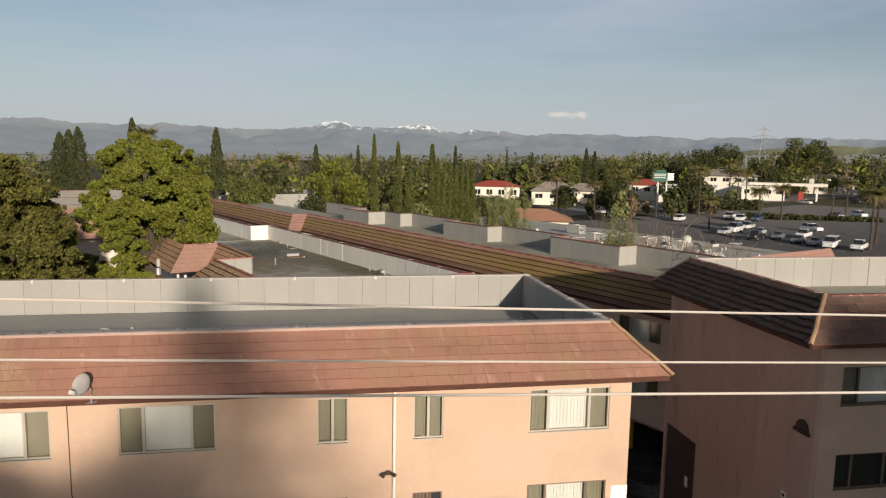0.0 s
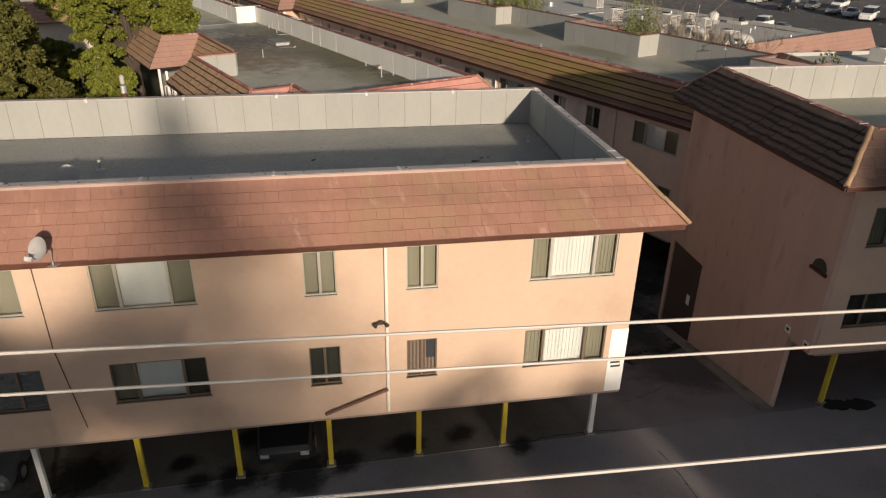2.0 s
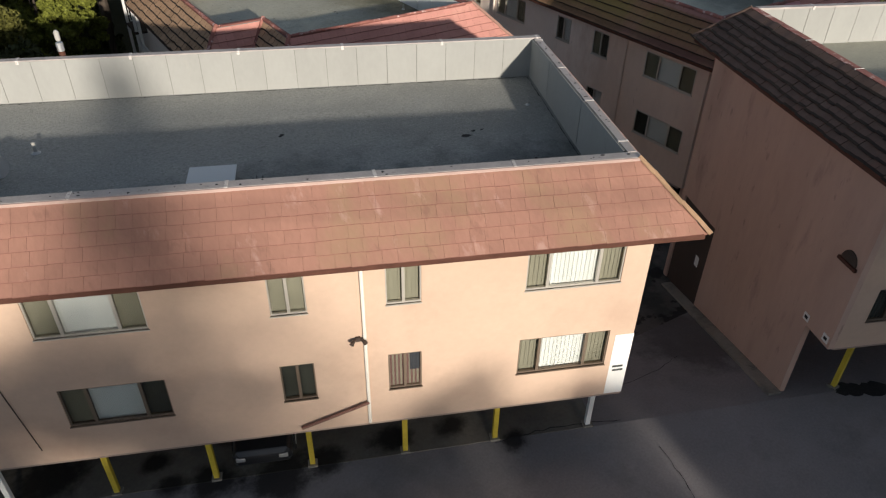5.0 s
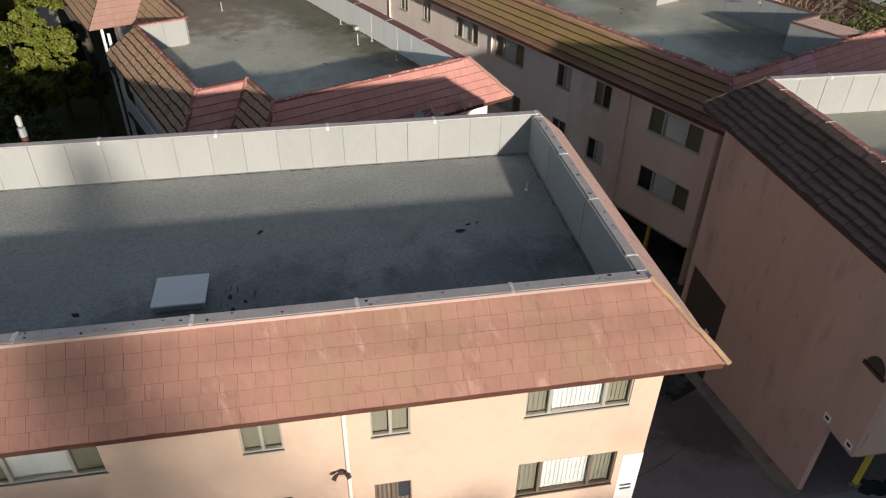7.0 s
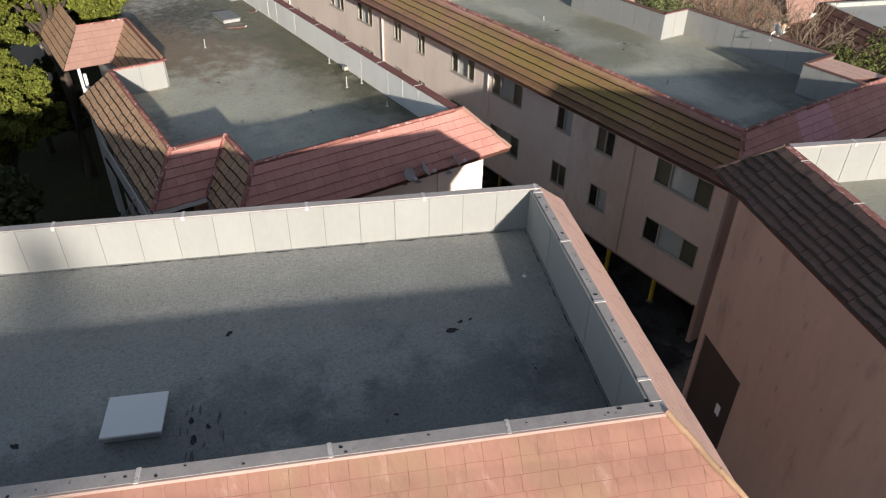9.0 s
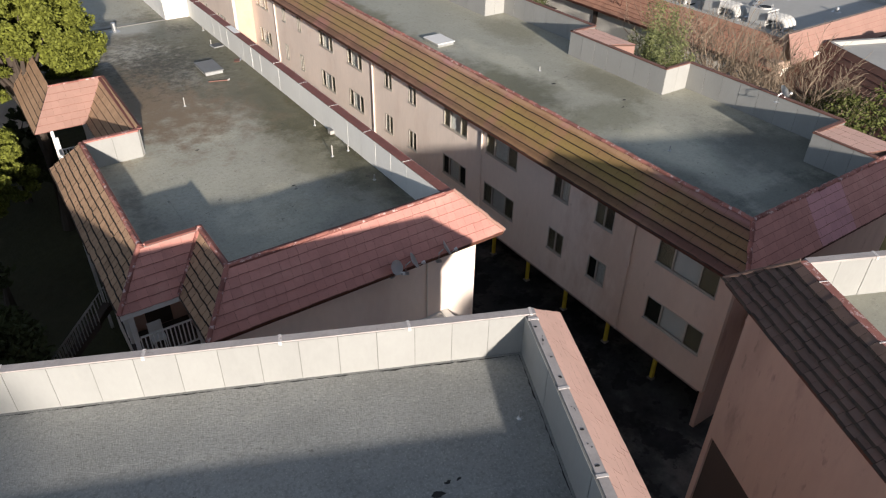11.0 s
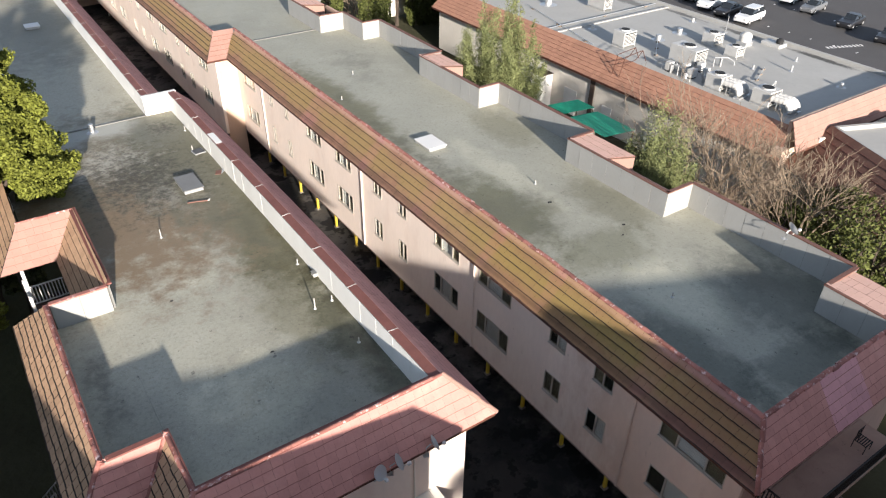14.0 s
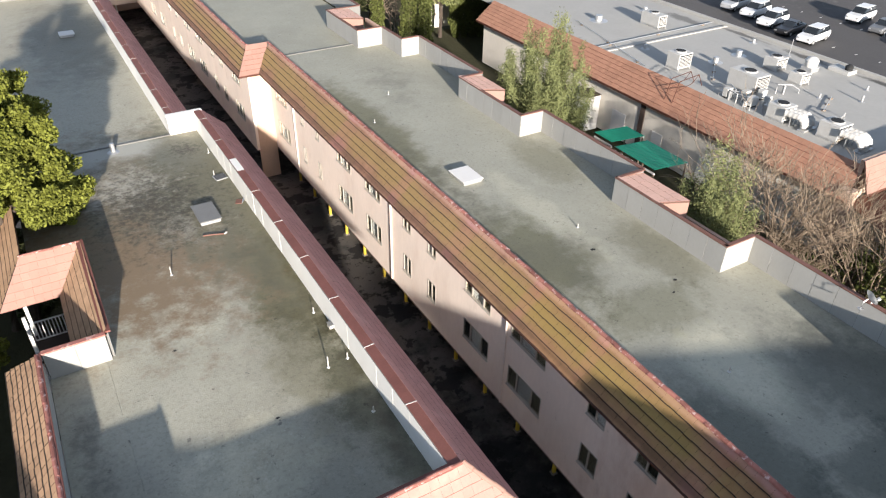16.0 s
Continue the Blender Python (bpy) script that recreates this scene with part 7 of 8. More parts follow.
st = thing("storage_box", on_ground(54.2, 60.6), "tall white storage cupboard against the wall", "cupboard")
part("body", box(0, 1.35, 0, 1.6, 0, 3.1, 0.02), WHITE, st)
part("top", box(-0.06, 1.36, -0.06, 1.66, 3.104, 3.16), WOOD_DARK, st)

for k, (y0, y1) in enumerate(((49.9, 51.7), (45.8, 49.6))):
    gc = thing("canopy", Matrix.Translation((46.75, y0, 4.1 - 0.2 * k)), "green corrugated plastic canopy on a timber frame", "canopy", "canopies")
    bm = bmesh.new()
    n = 40
    w = y1 - y0
    for i in range(n):
        a, b = w * i / n, w * (i + 1) / n
        za, zb = 0.03 * (i % 2), 0.03 * ((i + 1) % 2)
        slab(bm, [(0, a, za), (3.1, a, za - 0.25), (3.1, b, zb - 0.25), (0, b, zb)], (0, 0, -0.006))
    bmesh.ops.remove_doubles(bm, verts=bm.verts[:], dist=0.0001)
    part("sheet", bm, GREEN, gc)
    for x in (0.05, 3.0):
        part("beam", box(x, x + 0.08, 0, w, -0.4, -0.29), WHITE, gc)
        for y in (0.05, w - 0.12):
            part("post", box(x, x + 0.08, y, y + 0.08, ground_z(48.0, y0) - 4.1 + 0.2 * k, -0.4), TWIG, gc)

GARDEN_FENCE = thing("fence", None, "dark board fence behind the parapet", "fence")
for i in range(60):
    part("board", shared("fence_board", lambda: with_mat(mesh_of(box(0, 0.03, 0, 0.6, 0, 1.9), "board"), WOOD_DARK)), None, GARDEN_FENCE, "", on_ground(50.5, 44 + i * 0.62))


def hvac(m, w, d, h, label="white rooftop air conditioner with a fan grille"):
    t = thing("air_conditioner", m, label, "air conditioner", "air conditioners")
    part("casing", box(0, w, 0, d, 0.15, h, 0.03), METAL_WHITE, t)
    for x in (0.05, w - 0.15):
        part("rail", box(x, x + 0.1, -0.05, d + 0.05, 0, 0.15), METAL, t)
    r = min(w, d) * 0.36
    ring = part("fan_ring", tube(bmesh.new(), [(w / 2, d / 2, h), (w / 2, d / 2, h + 0.09)], [r, r * 0.95], 18), METAL_WHITE, t)
    part("fan_opening", tube(bmesh.new(), [(w / 2, d / 2, h + 0.092), (w / 2, d / 2, h + 0.098)], [r * 0.85, r * 0.85], 18), BLACK, ring)
    k = max(3, int(h / 0.16))
    for s in (-1, 1):
        coil = part("coil_panel", box(0.08, w - 0.08, (-0.012 if s < 0 else d), (0.0 if s < 0 else d + 0.012), 0.25, h - 0.1), BLACK, t)
        for i in range(k):
            z = 0.27 + (h - 0.4) * i / k
            part("louvre", box(0.08, w - 0.08, (-0.03 if s < 0 else d + 0.013), (-0.013 if s < 0 else d + 0.03), z, z + 0.05), METAL_WHITE, coil)
    return t


for x, y, w, d, h in ((59.9, 56.8, 1.5, 1.3, 1.35), (61.1, 50.9, 1.5, 2.6, 1.45), (66.9, 52.9, 1.3, 1.3, 1.0), (65.8, 49.8, 1.1, 1.2, 0.9), (58.7, 46.0, 1.3, 1.4, 1.15), (59.2, 42.2, 1.4, 1.5, 1.2), (66.2, 66.1, 1.1, 2.3, 1.2), (64.6, 31.2, 1.4, 1.4, 1.2)):
    hvac(Matrix.Translation((x - w / 2, y - d / 2, ER if y > 38 else 4.5)), w, d, h)
ff = thing("roof_fan", Matrix.Translation((71.3, 49.7, ER)), "low white curb with a small dark roof fan", "roof fan")
part("curb", box(-0.6, 0.6, -0.9, 0.9, 0, 0.3, 0.02), METAL_WHITE, ff)
part("motor", tube(bmesh.new(), [(0, -0.5, 0.3), (0, -0.5, 0.6), (0, -0.5, 0.75)], [0.3, 0.32, 0.12], 12), BLACK, ff)


def duct(m, r=0.2, label="ribbed metal duct bending down into the roof"):
    """A ribbed elbow that runs level out of a unit and turns down into the roof."""
    t = thing("roof_duct", m, label, "duct", "roof ducts")
    pts = [(0, 0.95 - 0.16 * i, 0.85) for i in range(6)] + [(0, 0.15 - 0.6 * math.sin(a), 0.25 + 0.6 * math.cos(a)) for a in (math.pi / 16 * i for i in range(1, 9))] + [(0, -0.45, 0.0)]
    part("elbow", tube(bmesh.new(), pts, [r * (1.0 if i % 2 else 1.09) for i in range(len(pts))], 12), METAL_WHITE, t)
    part("collar", box(-r - 0.06, r + 0.06, -0.45 - r - 0.06, -0.45 + r + 0.06, 0, 0.12, 0.02), METAL, t)
    part("flange", box(-r - 0.05, r + 0.05, 0.93, 0.98, 0.85 - r - 0.05, 0.85 + r + 0.05), METAL, t)
    part("leg", box(-0.03, 0.03, 0.5, 0.56, 0, 0.85 - r), METAL, t)
    return t


for x, y in ((58.3, 44.3), (58.76, 44.3), (59.22, 44.3), (58.75, 40.4), (59.21, 40.4), (59.67, 40.4)):
    duct(Matrix.Translation((x, y, ER)) @ Matrix.Rotation(radians(10), 4, "Z"))
for x, y, h, r in ((62.6, 69.7, 0.7, 0.35), (63.7, 56.2, 0.6, 0.24), (66.8, 56.4, 0.6, 0.26), (66.8, 45.0, 0.7, 0.08), (67.1, 40.9, 0.5, 0.14), (64.6, 47.0, 0.5, 0.08), (69.3, 46.2, 0.5, 0.08), (70.6, 58.0, 0.5, 0.14), (60.8, 61.5, 0.5, 0.16), (69.0, 70.0, 0.5, 0.2)):
    pipe_vent(Matrix.Translation((x, y, ER)), h, r, METAL, "galvanised vent on the white roof")
tv = thing("turbine_vent", Matrix.Translation((69.0, 51.1, ER)), "round white exhaust fan on a curb", "roof fan")
part("curb", box(-0.5, 0.5, -0.5, 0.5, 0, 0.4, 0.02), METAL, tv)
part("hood", tube(bmesh.new(), [(0, 0, 0.4), (0, 0, 0.9), (0, 0, 1.05), (0, 0, 1.2)], [0.5, 0.55, 0.45, 0.2], 16), METAL_WHITE, tv)
for a, b in (((57.2, 63.6), (72.0, 63.9)), ((57.5, 58.0), (60.5, 70.5)), ((62.5, 45.2), (65.5, 46.6)), ((60.0, 53.2), (63.4, 56.0))):
    pr = thing("roof_pipe", None, "thin conduit running over the white roof", "conduit", "roof conduits")
    part("pipe", tube(bmesh.new(), [(*a, ER + 0.12), (*b, ER + 0.12)], [0.035, 0.035], 6), METAL, pr)
    for f in (0.1, 0.5, 0.9):
        p = Vector(a).lerp(Vector(b), f)
        part("sleeper", box(p.x - 0.15, p.x + 0.15, p.y - 0.08, p.y + 0.08, ER, ER + 0.085), TWIG, pr)
for i, (x, y, l, turn) in enumerate(((58.0, 48.0, 2.2, 70), (58.6, 48.6, 1.8, 95), (58.2, 49.4, 2.4, 80), (59.4, 49.4, 2.0, 120), (58.4, 47.0, 1.6, 40), (62.4, 49.2, 1.8, -30), (60.0, 47.4, 1.6, 100), (59.0, 50.2, 1.8, 60), (61.0, 43.0, 2.0, 20))):
    cp = thing("gas_pipe", Matrix.Translation((x, y, ER)) @ Matrix.Rotation(radians(turn), 4, "Z"), "bent grey pipe beside the rooftop units", "pipe", "rooftop pipes")
    part("run", tube(bmesh.new(), [(0, 0, 0), (0, 0, 0.5 + 0.1 * (i % 3)), (l * 0.6, 0, 0.5 + 0.1 * (i % 3)), (l, 0.1, 0.3), (l, 0.1, 0.0)], [0.04] * 5, 6), METAL if i % 2 else METAL_WHITE, cp)
    part("support", box(l * 0.3 - 0.04, l * 0.3 + 0.04, -0.15, 0.15, 0, 0.46 + 0.1 * (i % 3)), METAL, cp)
for x, y, w in ((58.4, 48.2, 0.7), (59.0, 49.3, 0.6), (58.2, 50.3, 0.6), (59.6, 47.8, 0.5), (60.2, 48.8, 0.6)):
    bxt = thing("junction_box", Matrix.Translation((x, y, ER)), "small grey junction cabinet on the white roof", "cabinet", "junction cabinets")
    part("cabinet", box(0, w, 0, w * 0.7, 0.12, 0.75, 0.02), METAL_WHITE, bxt)
    part("foot", box(0.05, w - 0.05, 0.05, w * 0.7 - 0.05, 0, 0.12), BLACK, bxt)
for y in (53.0, 53.8):
    br = thing("roof_brace", None, "rusty steel frame over the tile edge", "steel frame", "steel frames")
    part("frame", tube(bmesh.new(), [(55.6, y, 4.0), (56.0, y, 5.6), (58.0, y, 5.8), (58.6, y, ER)], [0.03] * 4, 6), FASCIA, br)
    part("strut", tube(bmesh.new(), [(55.8, y, 4.8), (57.4, y, 5.2), (58.0, y, 5.8)], [0.025] * 3, 6), FASCIA, br)
an = thing("mast", Matrix.Translation((70.5, 54.2, ER)), "slim galvanised mast on the white roof", "mast")
part("pole", tube(bmesh.new(), [(0, 0, 0), (0, 0, 1.5)], [0.04, 0.03], 7), METAL, an)
part("foot", box(-0.14, 0.14, -0.14, 0.14, 0, 0.06, 0.01), METAL, an)

s2 = thing("shop_building", Matrix.Translation((60.0, 37.3, 0.7)) @ Matrix.Rotation(radians(-22), 4, "Z"), "second low shop building with a brown tile slope coloured as shaded", "shop building")
part("roof_deck", box(0.1, 17.0, -26.0, -0.4, 3.55, 3.8), DECK_WHITE, s2, "white roof membrane")
part("garden_wall", box(-1.4, -1.2, -26.0, -0.4, -1.7, 2.2), CREAM, s2)
part("end_wall", box(-1.196, 16.0, -0.6, -0.4, -1.7, 3.5), CREAM, s2)
part("parapet", box(0.1, 16.0, -0.396, -0.1, 3.4, 4.1, 0.02), DECK_WHITE, s2)
part("parapet", box(0.0, 0.25, -26.0, -0.4, 3.804, 4.1, 0.02), DECK_WHITE, s2)
tile_slope(s2, (-3.0, 0.0, 1.5), (-3.0, -26.0, 1.5), (0.0, 0.0, 4.05), (0.0, -26.0, 4.05), 8, 0.4, TILE_SHOP_SHADED, TILE_SHOP_SHADED, 200, 0.06, 0.2, label="brown tile slope with shade put into its colour", seed=42)
part("fascia", box(-3.02, -2.98, -26.0, 0.0, 1.34, 1.51), FASCIA, s2)

# ---- the parking lot, the street and cars ----
sheet("car_park", [75.0 + 8 * k for k in range(20)], [20.0 + 8 * k for k in range(14)], ASPHALT_LOT, 0.004, "grey asphalt car park with white bay lines", "car park")
sheet("street", [80.0 + 20 * k for k in range(20)], [136.0, 144.0, 152.0, 160.0], ASPHALT_LOT, 0.004, "wide grey street beyond the car park", "street")
for k in range(44):
    x0, y0 = ((100.5, 46.0 + 2.75 * k) if k < 18 else ((122.0, 40.0 + 2.75 * (k - 18)) if k < 36 else (92.0, 52.0 + 2.75 * (k - 36))))
    ln = new("bay_line", shared("bay_line", lambda: with_mat(mesh_of(box(0, 5.0, 0, 0.12, 0, 0.004), "bay_line"), WHITE)))
    ln.matrix_basis = on_ground(x0, y0, 0.008)
    tagged(ln, "white painted parking bay line on asphalt", "road marking", "bay lines", "structure")

for k in range(10):
    f = k / 9
    ds = new("stop_bar", shared("stop_bar", lambda: with_mat(mesh_of(box(-0.13, 0.13, -0.3, 0.3, 0, 0.004), "stop_bar"), WHITE)))
    ds.matrix_basis = on_ground(91.1 + 3.8 * f, 54.8 - 1.7 * f, 0.008) @ Matrix.Rotation(radians(-24), 4, "Z")
    tagged(ds, "short white painted dash on the car park", "road marking", "painted dashes", "structure")

PAINTS = [shade("car_paint_" + n, c, 0.3, 0.0, amount=0.04, bump=0, spec=0.6) for n, c in (("white", (0.75, 0.75, 0.74)), ("silver", (0.42, 0.43, 0.44)), ("black", (0.02, 0.02, 0.022)), ("blue", (0.05, 0.075, 0.14)), ("grey", (0.14, 0.145, 0.15)), ("red", (0.25, 0.03, 0.03)))]


def lofted(sections):
    """A closed body from cross-sections (x, half width, sill, belt, roof, roof half width)."""
    bm = bmesh.new()
    rings = []
    for x, w, z0, z1, z2, w2 in sections:
        rings.append([bm.verts.new(p) for p in ((x, -w * 0.92, z0), (x, -w, (z0 + z1) / 2), (x, -w * 0.97, z1), (x, -w2, z2), (x, w2, z2), (x, w * 0.97, z1), (x, w, (z0 + z1) / 2), (x, w * 0.92, z0))])
    k = 8
    for a, b in zip(rings, rings[1:]):
        for i in range(k):
            bm.faces.new((a[i], a[(i + 1) % k], b[(i + 1) % k], b[i]))
    bm.faces.new(rings[0])
    bm.faces.new(rings[-1][::-1])
    bmesh.ops.recalc_face_normals(bm, faces=bm.faces[:])
    return bm


def wheel_mesh(r, w, mat):
    me = mesh_of(tube(bmesh.new(), [(0, -w / 2, 0), (0, -w * 0.4, 0), (0, w * 0.4, 0), (0, w / 2, 0)], [r * 0.9, r, r, r * 0.9], 16), "wheel")
    me.materials.append(mat)
    return me


def car(style, paint):
    """A parked car: body, glass house, four wheels with rims, lights."""
    n = {"sedan": "sedan", "suv": "sport utility car", "pickup": "pickup truck", "van": "van"}[style]
    t = thing("car", None, "%s %s parked on the asphalt" % (paint.name.replace("car_paint_", ""), n), "car", "parked cars")
    if style == "sedan":
        body = [(-2.25, 0.72, 0.4, 0.62, 0.72, 0.6), (-2.15, 0.84, 0.28, 0.72, 0.86, 0.72), (-1.2, 0.88, 0.24, 0.82, 0.95, 0.78), (0.7, 0.89, 0.24, 0.85, 0.96, 0.78), (1.6, 0.87, 0.24, 0.86, 0.98, 0.74), (2.2, 0.8, 0.32, 0.76, 0.93, 0.68), (2.28, 0.7, 0.42, 0.66, 0.8, 0.6)]
        cab = [(-1.05, 0.7, 0.9, 0.92, 0.95, 0.6), (-0.35, 0.76, 0.9, 1.1, 1.40, 0.58), (0.75, 0.76, 0.9, 1.12, 1.43, 0.58), (1.7, 0.7, 0.92, 0.95, 0.99, 0.6)]
    elif style == "suv":
        body = [(-2.25, 0.78, 0.45, 0.75, 0.9, 0.7), (-2.15, 0.9, 0.35, 0.9, 1.02, 0.8), (-1.1, 0.93, 0.32, 0.98, 1.1, 0.84), (1.9, 0.93, 0.32, 1.0, 1.12, 0.84), (2.25, 0.88, 0.38, 0.95, 1.1, 0.8), (2.3, 0.8, 0.45, 0.85, 1.0, 0.72)]
        cab = [(-1.1, 0.8, 1.02, 1.05, 1.1, 0.7), (-0.45, 0.84, 1.02, 1.3, 1.68, 0.68), (1.7, 0.84, 1.02, 1.3, 1.72, 0.7), (2.2, 0.8, 1.02, 1.1, 1.2, 0.7)]
    elif style == "pickup":
        body = [(-2.7, 0.8, 0.5, 0.8, 0.95, 0.75), (-2.6, 0.92, 0.42, 0.95, 1.05, 0.85), (-1.4, 0.95, 0.4, 1.05, 1.12, 0.86), (2.6, 0.95, 0.4, 1.05, 1.15, 0.9), (2.7, 0.9, 0.5, 0.95, 1.1, 0.85)]
        cab = [(-1.4, 0.8, 1.06, 1.1, 1.13, 0.7), (-0.75, 0.86, 1.06, 1.35, 1.78, 0.7), (0.75, 0.86, 1.06, 1.35, 1.8, 0.7), (0.95, 0.84, 1.06, 1.3, 1.5, 0.72)]
    else:
        body = [(-2.6, 0.8, 0.45, 0.8, 0.95, 0.75), (-2.5, 0.95, 0.35, 1.0, 1.1, 0.86), (-1.6, 0.98, 0.32, 1.1, 1.3, 0.9), (2.55, 0.98, 0.32, 1.1, 1.35, 0.92), (2.6, 0.95, 0.4, 1.05, 1.3, 0.9)]
        cab = [(-1.65, 0.86, 1.25, 1.3, 1.32, 0.8), (-0.9, 0.92, 1.25, 1.6, 2.05, 0.78), (2.4, 0.92, 1.25, 1.65, 2.1, 0.8), (2.55, 0.9, 1.25, 1.5, 1.9, 0.8)]
    bm = lofted(body)
    bmesh.ops.bevel(bm, geom=[e for e in bm.edges if e.calc_length() > 0.5], offset=0.03, segments=1, affect="EDGES")
    b = part("body", bm, paint, t)
    g = part("glass_house", lofted(cab), CAR_GLASS, t)
    xr = [c for c in cab][1:3]
    part("roof_panel", box(xr[0][0] + 0.05, xr[1][0] - 0.02, -xr[0][5] - 0.02, xr[0][5] + 0.02, xr[0][4] - 0.015, xr[1][4] + 0.025, 0.02), paint, t)
    for x, s in ((cab[1][0] + 0.75 * (xr[1][0] - xr[0][0]) * 0.55, 1),):
        for sd in (-1, 1):
            part("pillar", box(x - 0.05, x + 0.05, sd * 0.74 - 0.05, sd * 0.74 + 0.05, cab[0][2], xr[0][4] - 0.05), paint, t)
    wb = body[-1][0] * 0.62
    r = 0.32 if style == "sedan" else 0.38
    for x in (-wb, wb):
        for s in (-1, 1):
            w = part("wheel", shared(("wheel", r), lambda: wheel_mesh(r, 0.22, BLACK)), None, t, "", Matrix.Translation((x, s * 0.8, r)))
            part("rim", shared(("rim", r), lambda: wheel_mesh(r * 0.62, 0.24, METAL)), None, w)
    for s in (-1, 1):
        part("headlight", box(body[0][0] - 0.02, body[0][0] + 0.14, s * 0.6 - 0.13, s * 0.6 + 0.13, body[0][3] - 0.06, body[0][3] + 0.08, 0.02), METAL, t)
        part("tail_light", box(body[-1][0] - 0.12, body[-1][0] + 0.02, s * 0.64 - 0.1, s * 0.64 + 0.1, body[-1][3] - 0.05, body[-1][3] + 0.1, 0.02), TAIL, t)
    return t


FLEET = {}


def park(style, colour, x, y, turn):
    key = (style, colour)
    m = Matrix.Translation((x, y, paved(x, y) + 0.004)) @ Matrix.Rotation(radians(turn), 4, "Z")
    if key in FLEET:
        return copy_thing(FLEET[key], m)
    FLEET[key] = car(style, PAINTS[colour])
    FLEET[key].matrix_basis = m
    return FLEET[key]


park("sedan", 2, *(A_FRAME @ Vector((-10.1, 3.2, 0)))[:2], 66.2)
park("sedan", 4, *(A_FRAME @ Vector((-18.8, 3.4, 0)))[:2], 66.2)
for style, col, x, y, a in (("suv", 1, 94.6, 79.0, 8), ("suv", 0, 94.2, 75.6, 8), ("suv", 0, 92.9, 72.0, 8), ("sedan", 2, 92.2, 68.9, 8), ("suv", 0, 91.8, 65.6, 8), ("suv", 0, 103.6, 67.6, 8), ("sedan", 4, 102.0, 63.6, 8), ("sedan", 2, 100.2, 57.6, 8), ("sedan", 2, 98.6, 52.2, 8),
                            ("pickup", 0, 160.0, 106.0, 20), ("suv", 0, 157.0, 101.0, 20), ("pickup", 3, 160.0, 98.5, 20), ("sedan", 1, 128.5, 86.0, 15), ("van", 0, 133.0, 86.8, 15), ("pickup", 0, 141.0, 89.0, 15), ("pickup", 2, 125.0, 77.0, 15), ("sedan", 4, 130.0, 75.4, 15), ("sedan", 4, 127.0, 69.8, 15), ("pickup", 0, 135.0, 73.2, 15), ("suv", 0, 148.0, 78.6, 75), ("van", 0, 124.4, 62.5, 15), ("pickup", 0, 125.6, 58.4, 15), ("sedan", 4, 187.3, 93.5, 60), ("suv", 0, 192.2, 90.0, 60), ("suv", 0, 170.0, 140.4, 80), ("sedan", 2, 168.3, 124.0, 80), ("suv", 0, 144.5, 109.3, 20), ("sedan", 1, 145.7, 137.0, 85), ("sedan", 1, 126.0, 66.2, 15), ("sedan", 1, 133.5, 81.5, 15), ("sedan", 0, 230.0, 125.0, 80), ("suv", 2, 245.0, 116.0, 70)):
    park(style, col, x, y, a)

# ---- beyond the car park ----
HEADING = 34.3


def afar(px_deg, d):
    """A place at a bearing (degrees right of the first view's heading) and a distance."""
    a = radians(HEADING + px_deg)
    return d * math.sin(a), d * math.cos(a)


def facing(px_deg, d):
    x, y = afar(px_deg, d)
    return on_ground(x, y) @ Matrix.Rotation(radians(-HEADING - px_deg), 4, "Z")


def house(m, w, d, h, wall, roof, label, rh=1.6, over=0.6, wins=4, flat=False, name="house"):
    """A small building: walls with windows, and a hipped or flat roof. Its front faces -Y."""
    t = thing(name, m, label, "house", "far houses")
    hs = [((i + 0.5) * w / wins - w / wins * 0.25, (i + 0.5) * w / wins + w / wins * 0.25, 1.0 if h < 4 else h - 2.2, min(h - 0.5, 2.4) if h < 4 else h - 0.8) for i in range(wins)]
    part("wall", holed_wall(w, 0, h, hs, 0.25), wall, t, "", Matrix.Translation((-w / 2, 0, 0)))
    part("wall", box(-w / 2, w / 2, d - 0.2, d, 0, h), wall, t)
    for s in (-1, 1):
        part("wall", box(s * w / 2 - (0.2 if s > 0 else 0), s * w / 2 + (0.2 if s < 0 else 0), 0.254, d - 0.204, 0, h), wall, t)
    for a, b, c, e in hs:
        wi = part("window", box(a - w / 2, b - w / 2, 0.1, 0.14, c, e), CAR_GLASS, t)
        part("window_frame", box((a + b) / 2 - w / 2 - 0.05, (a + b) / 2 - w / 2 + 0.05, 0.05, 0.098, c, e), WHITE, wi)
    if flat:
        part("roof", box(-w / 2 - over, w / 2 + over, -over, d + over, h + 0.004, h + 0.5, 0.03), roof, t)
    else:
        bm = bmesh.new()
        o, k = over, min(d / 2 + over, w / 2) * 0.9
        e = [bm.verts.new(p) for p in ((-w / 2 - o, -o, h), (w / 2 + o, -o, h), (w / 2 + o, d + o, h), (-w / 2 - o, d + o, h))]
        r = [bm.verts.new(p) for p in ((-w / 2 - o + k, d / 2, h + rh), (w / 2 + o - k, d / 2, h + rh))]
        for f in ((e[0], e[1], r[1], r[0]), (e[1], e[2], r[1]), (e[2], e[3], r[0], r[1]), (e[3], e[0], r[0]), e[::-1]):
            bm.faces.new(f)
        part("roof", bm, roof, t)
    return t


def deg(px):
    return math.degrees(math.atan((px - 784) / 1251))


house(facing(deg(943), 134), 13.8, 9, 3.8, CREAM, TILE_SHOP, "cream building with a brown tile roof", 2.0, 0.9, 5)
house(facing(deg(877), 200), 13.5, 9, 7.2, CREAM, TILE_RED, "white two-storey building with a red roof", 1.6, 0.5, 4)
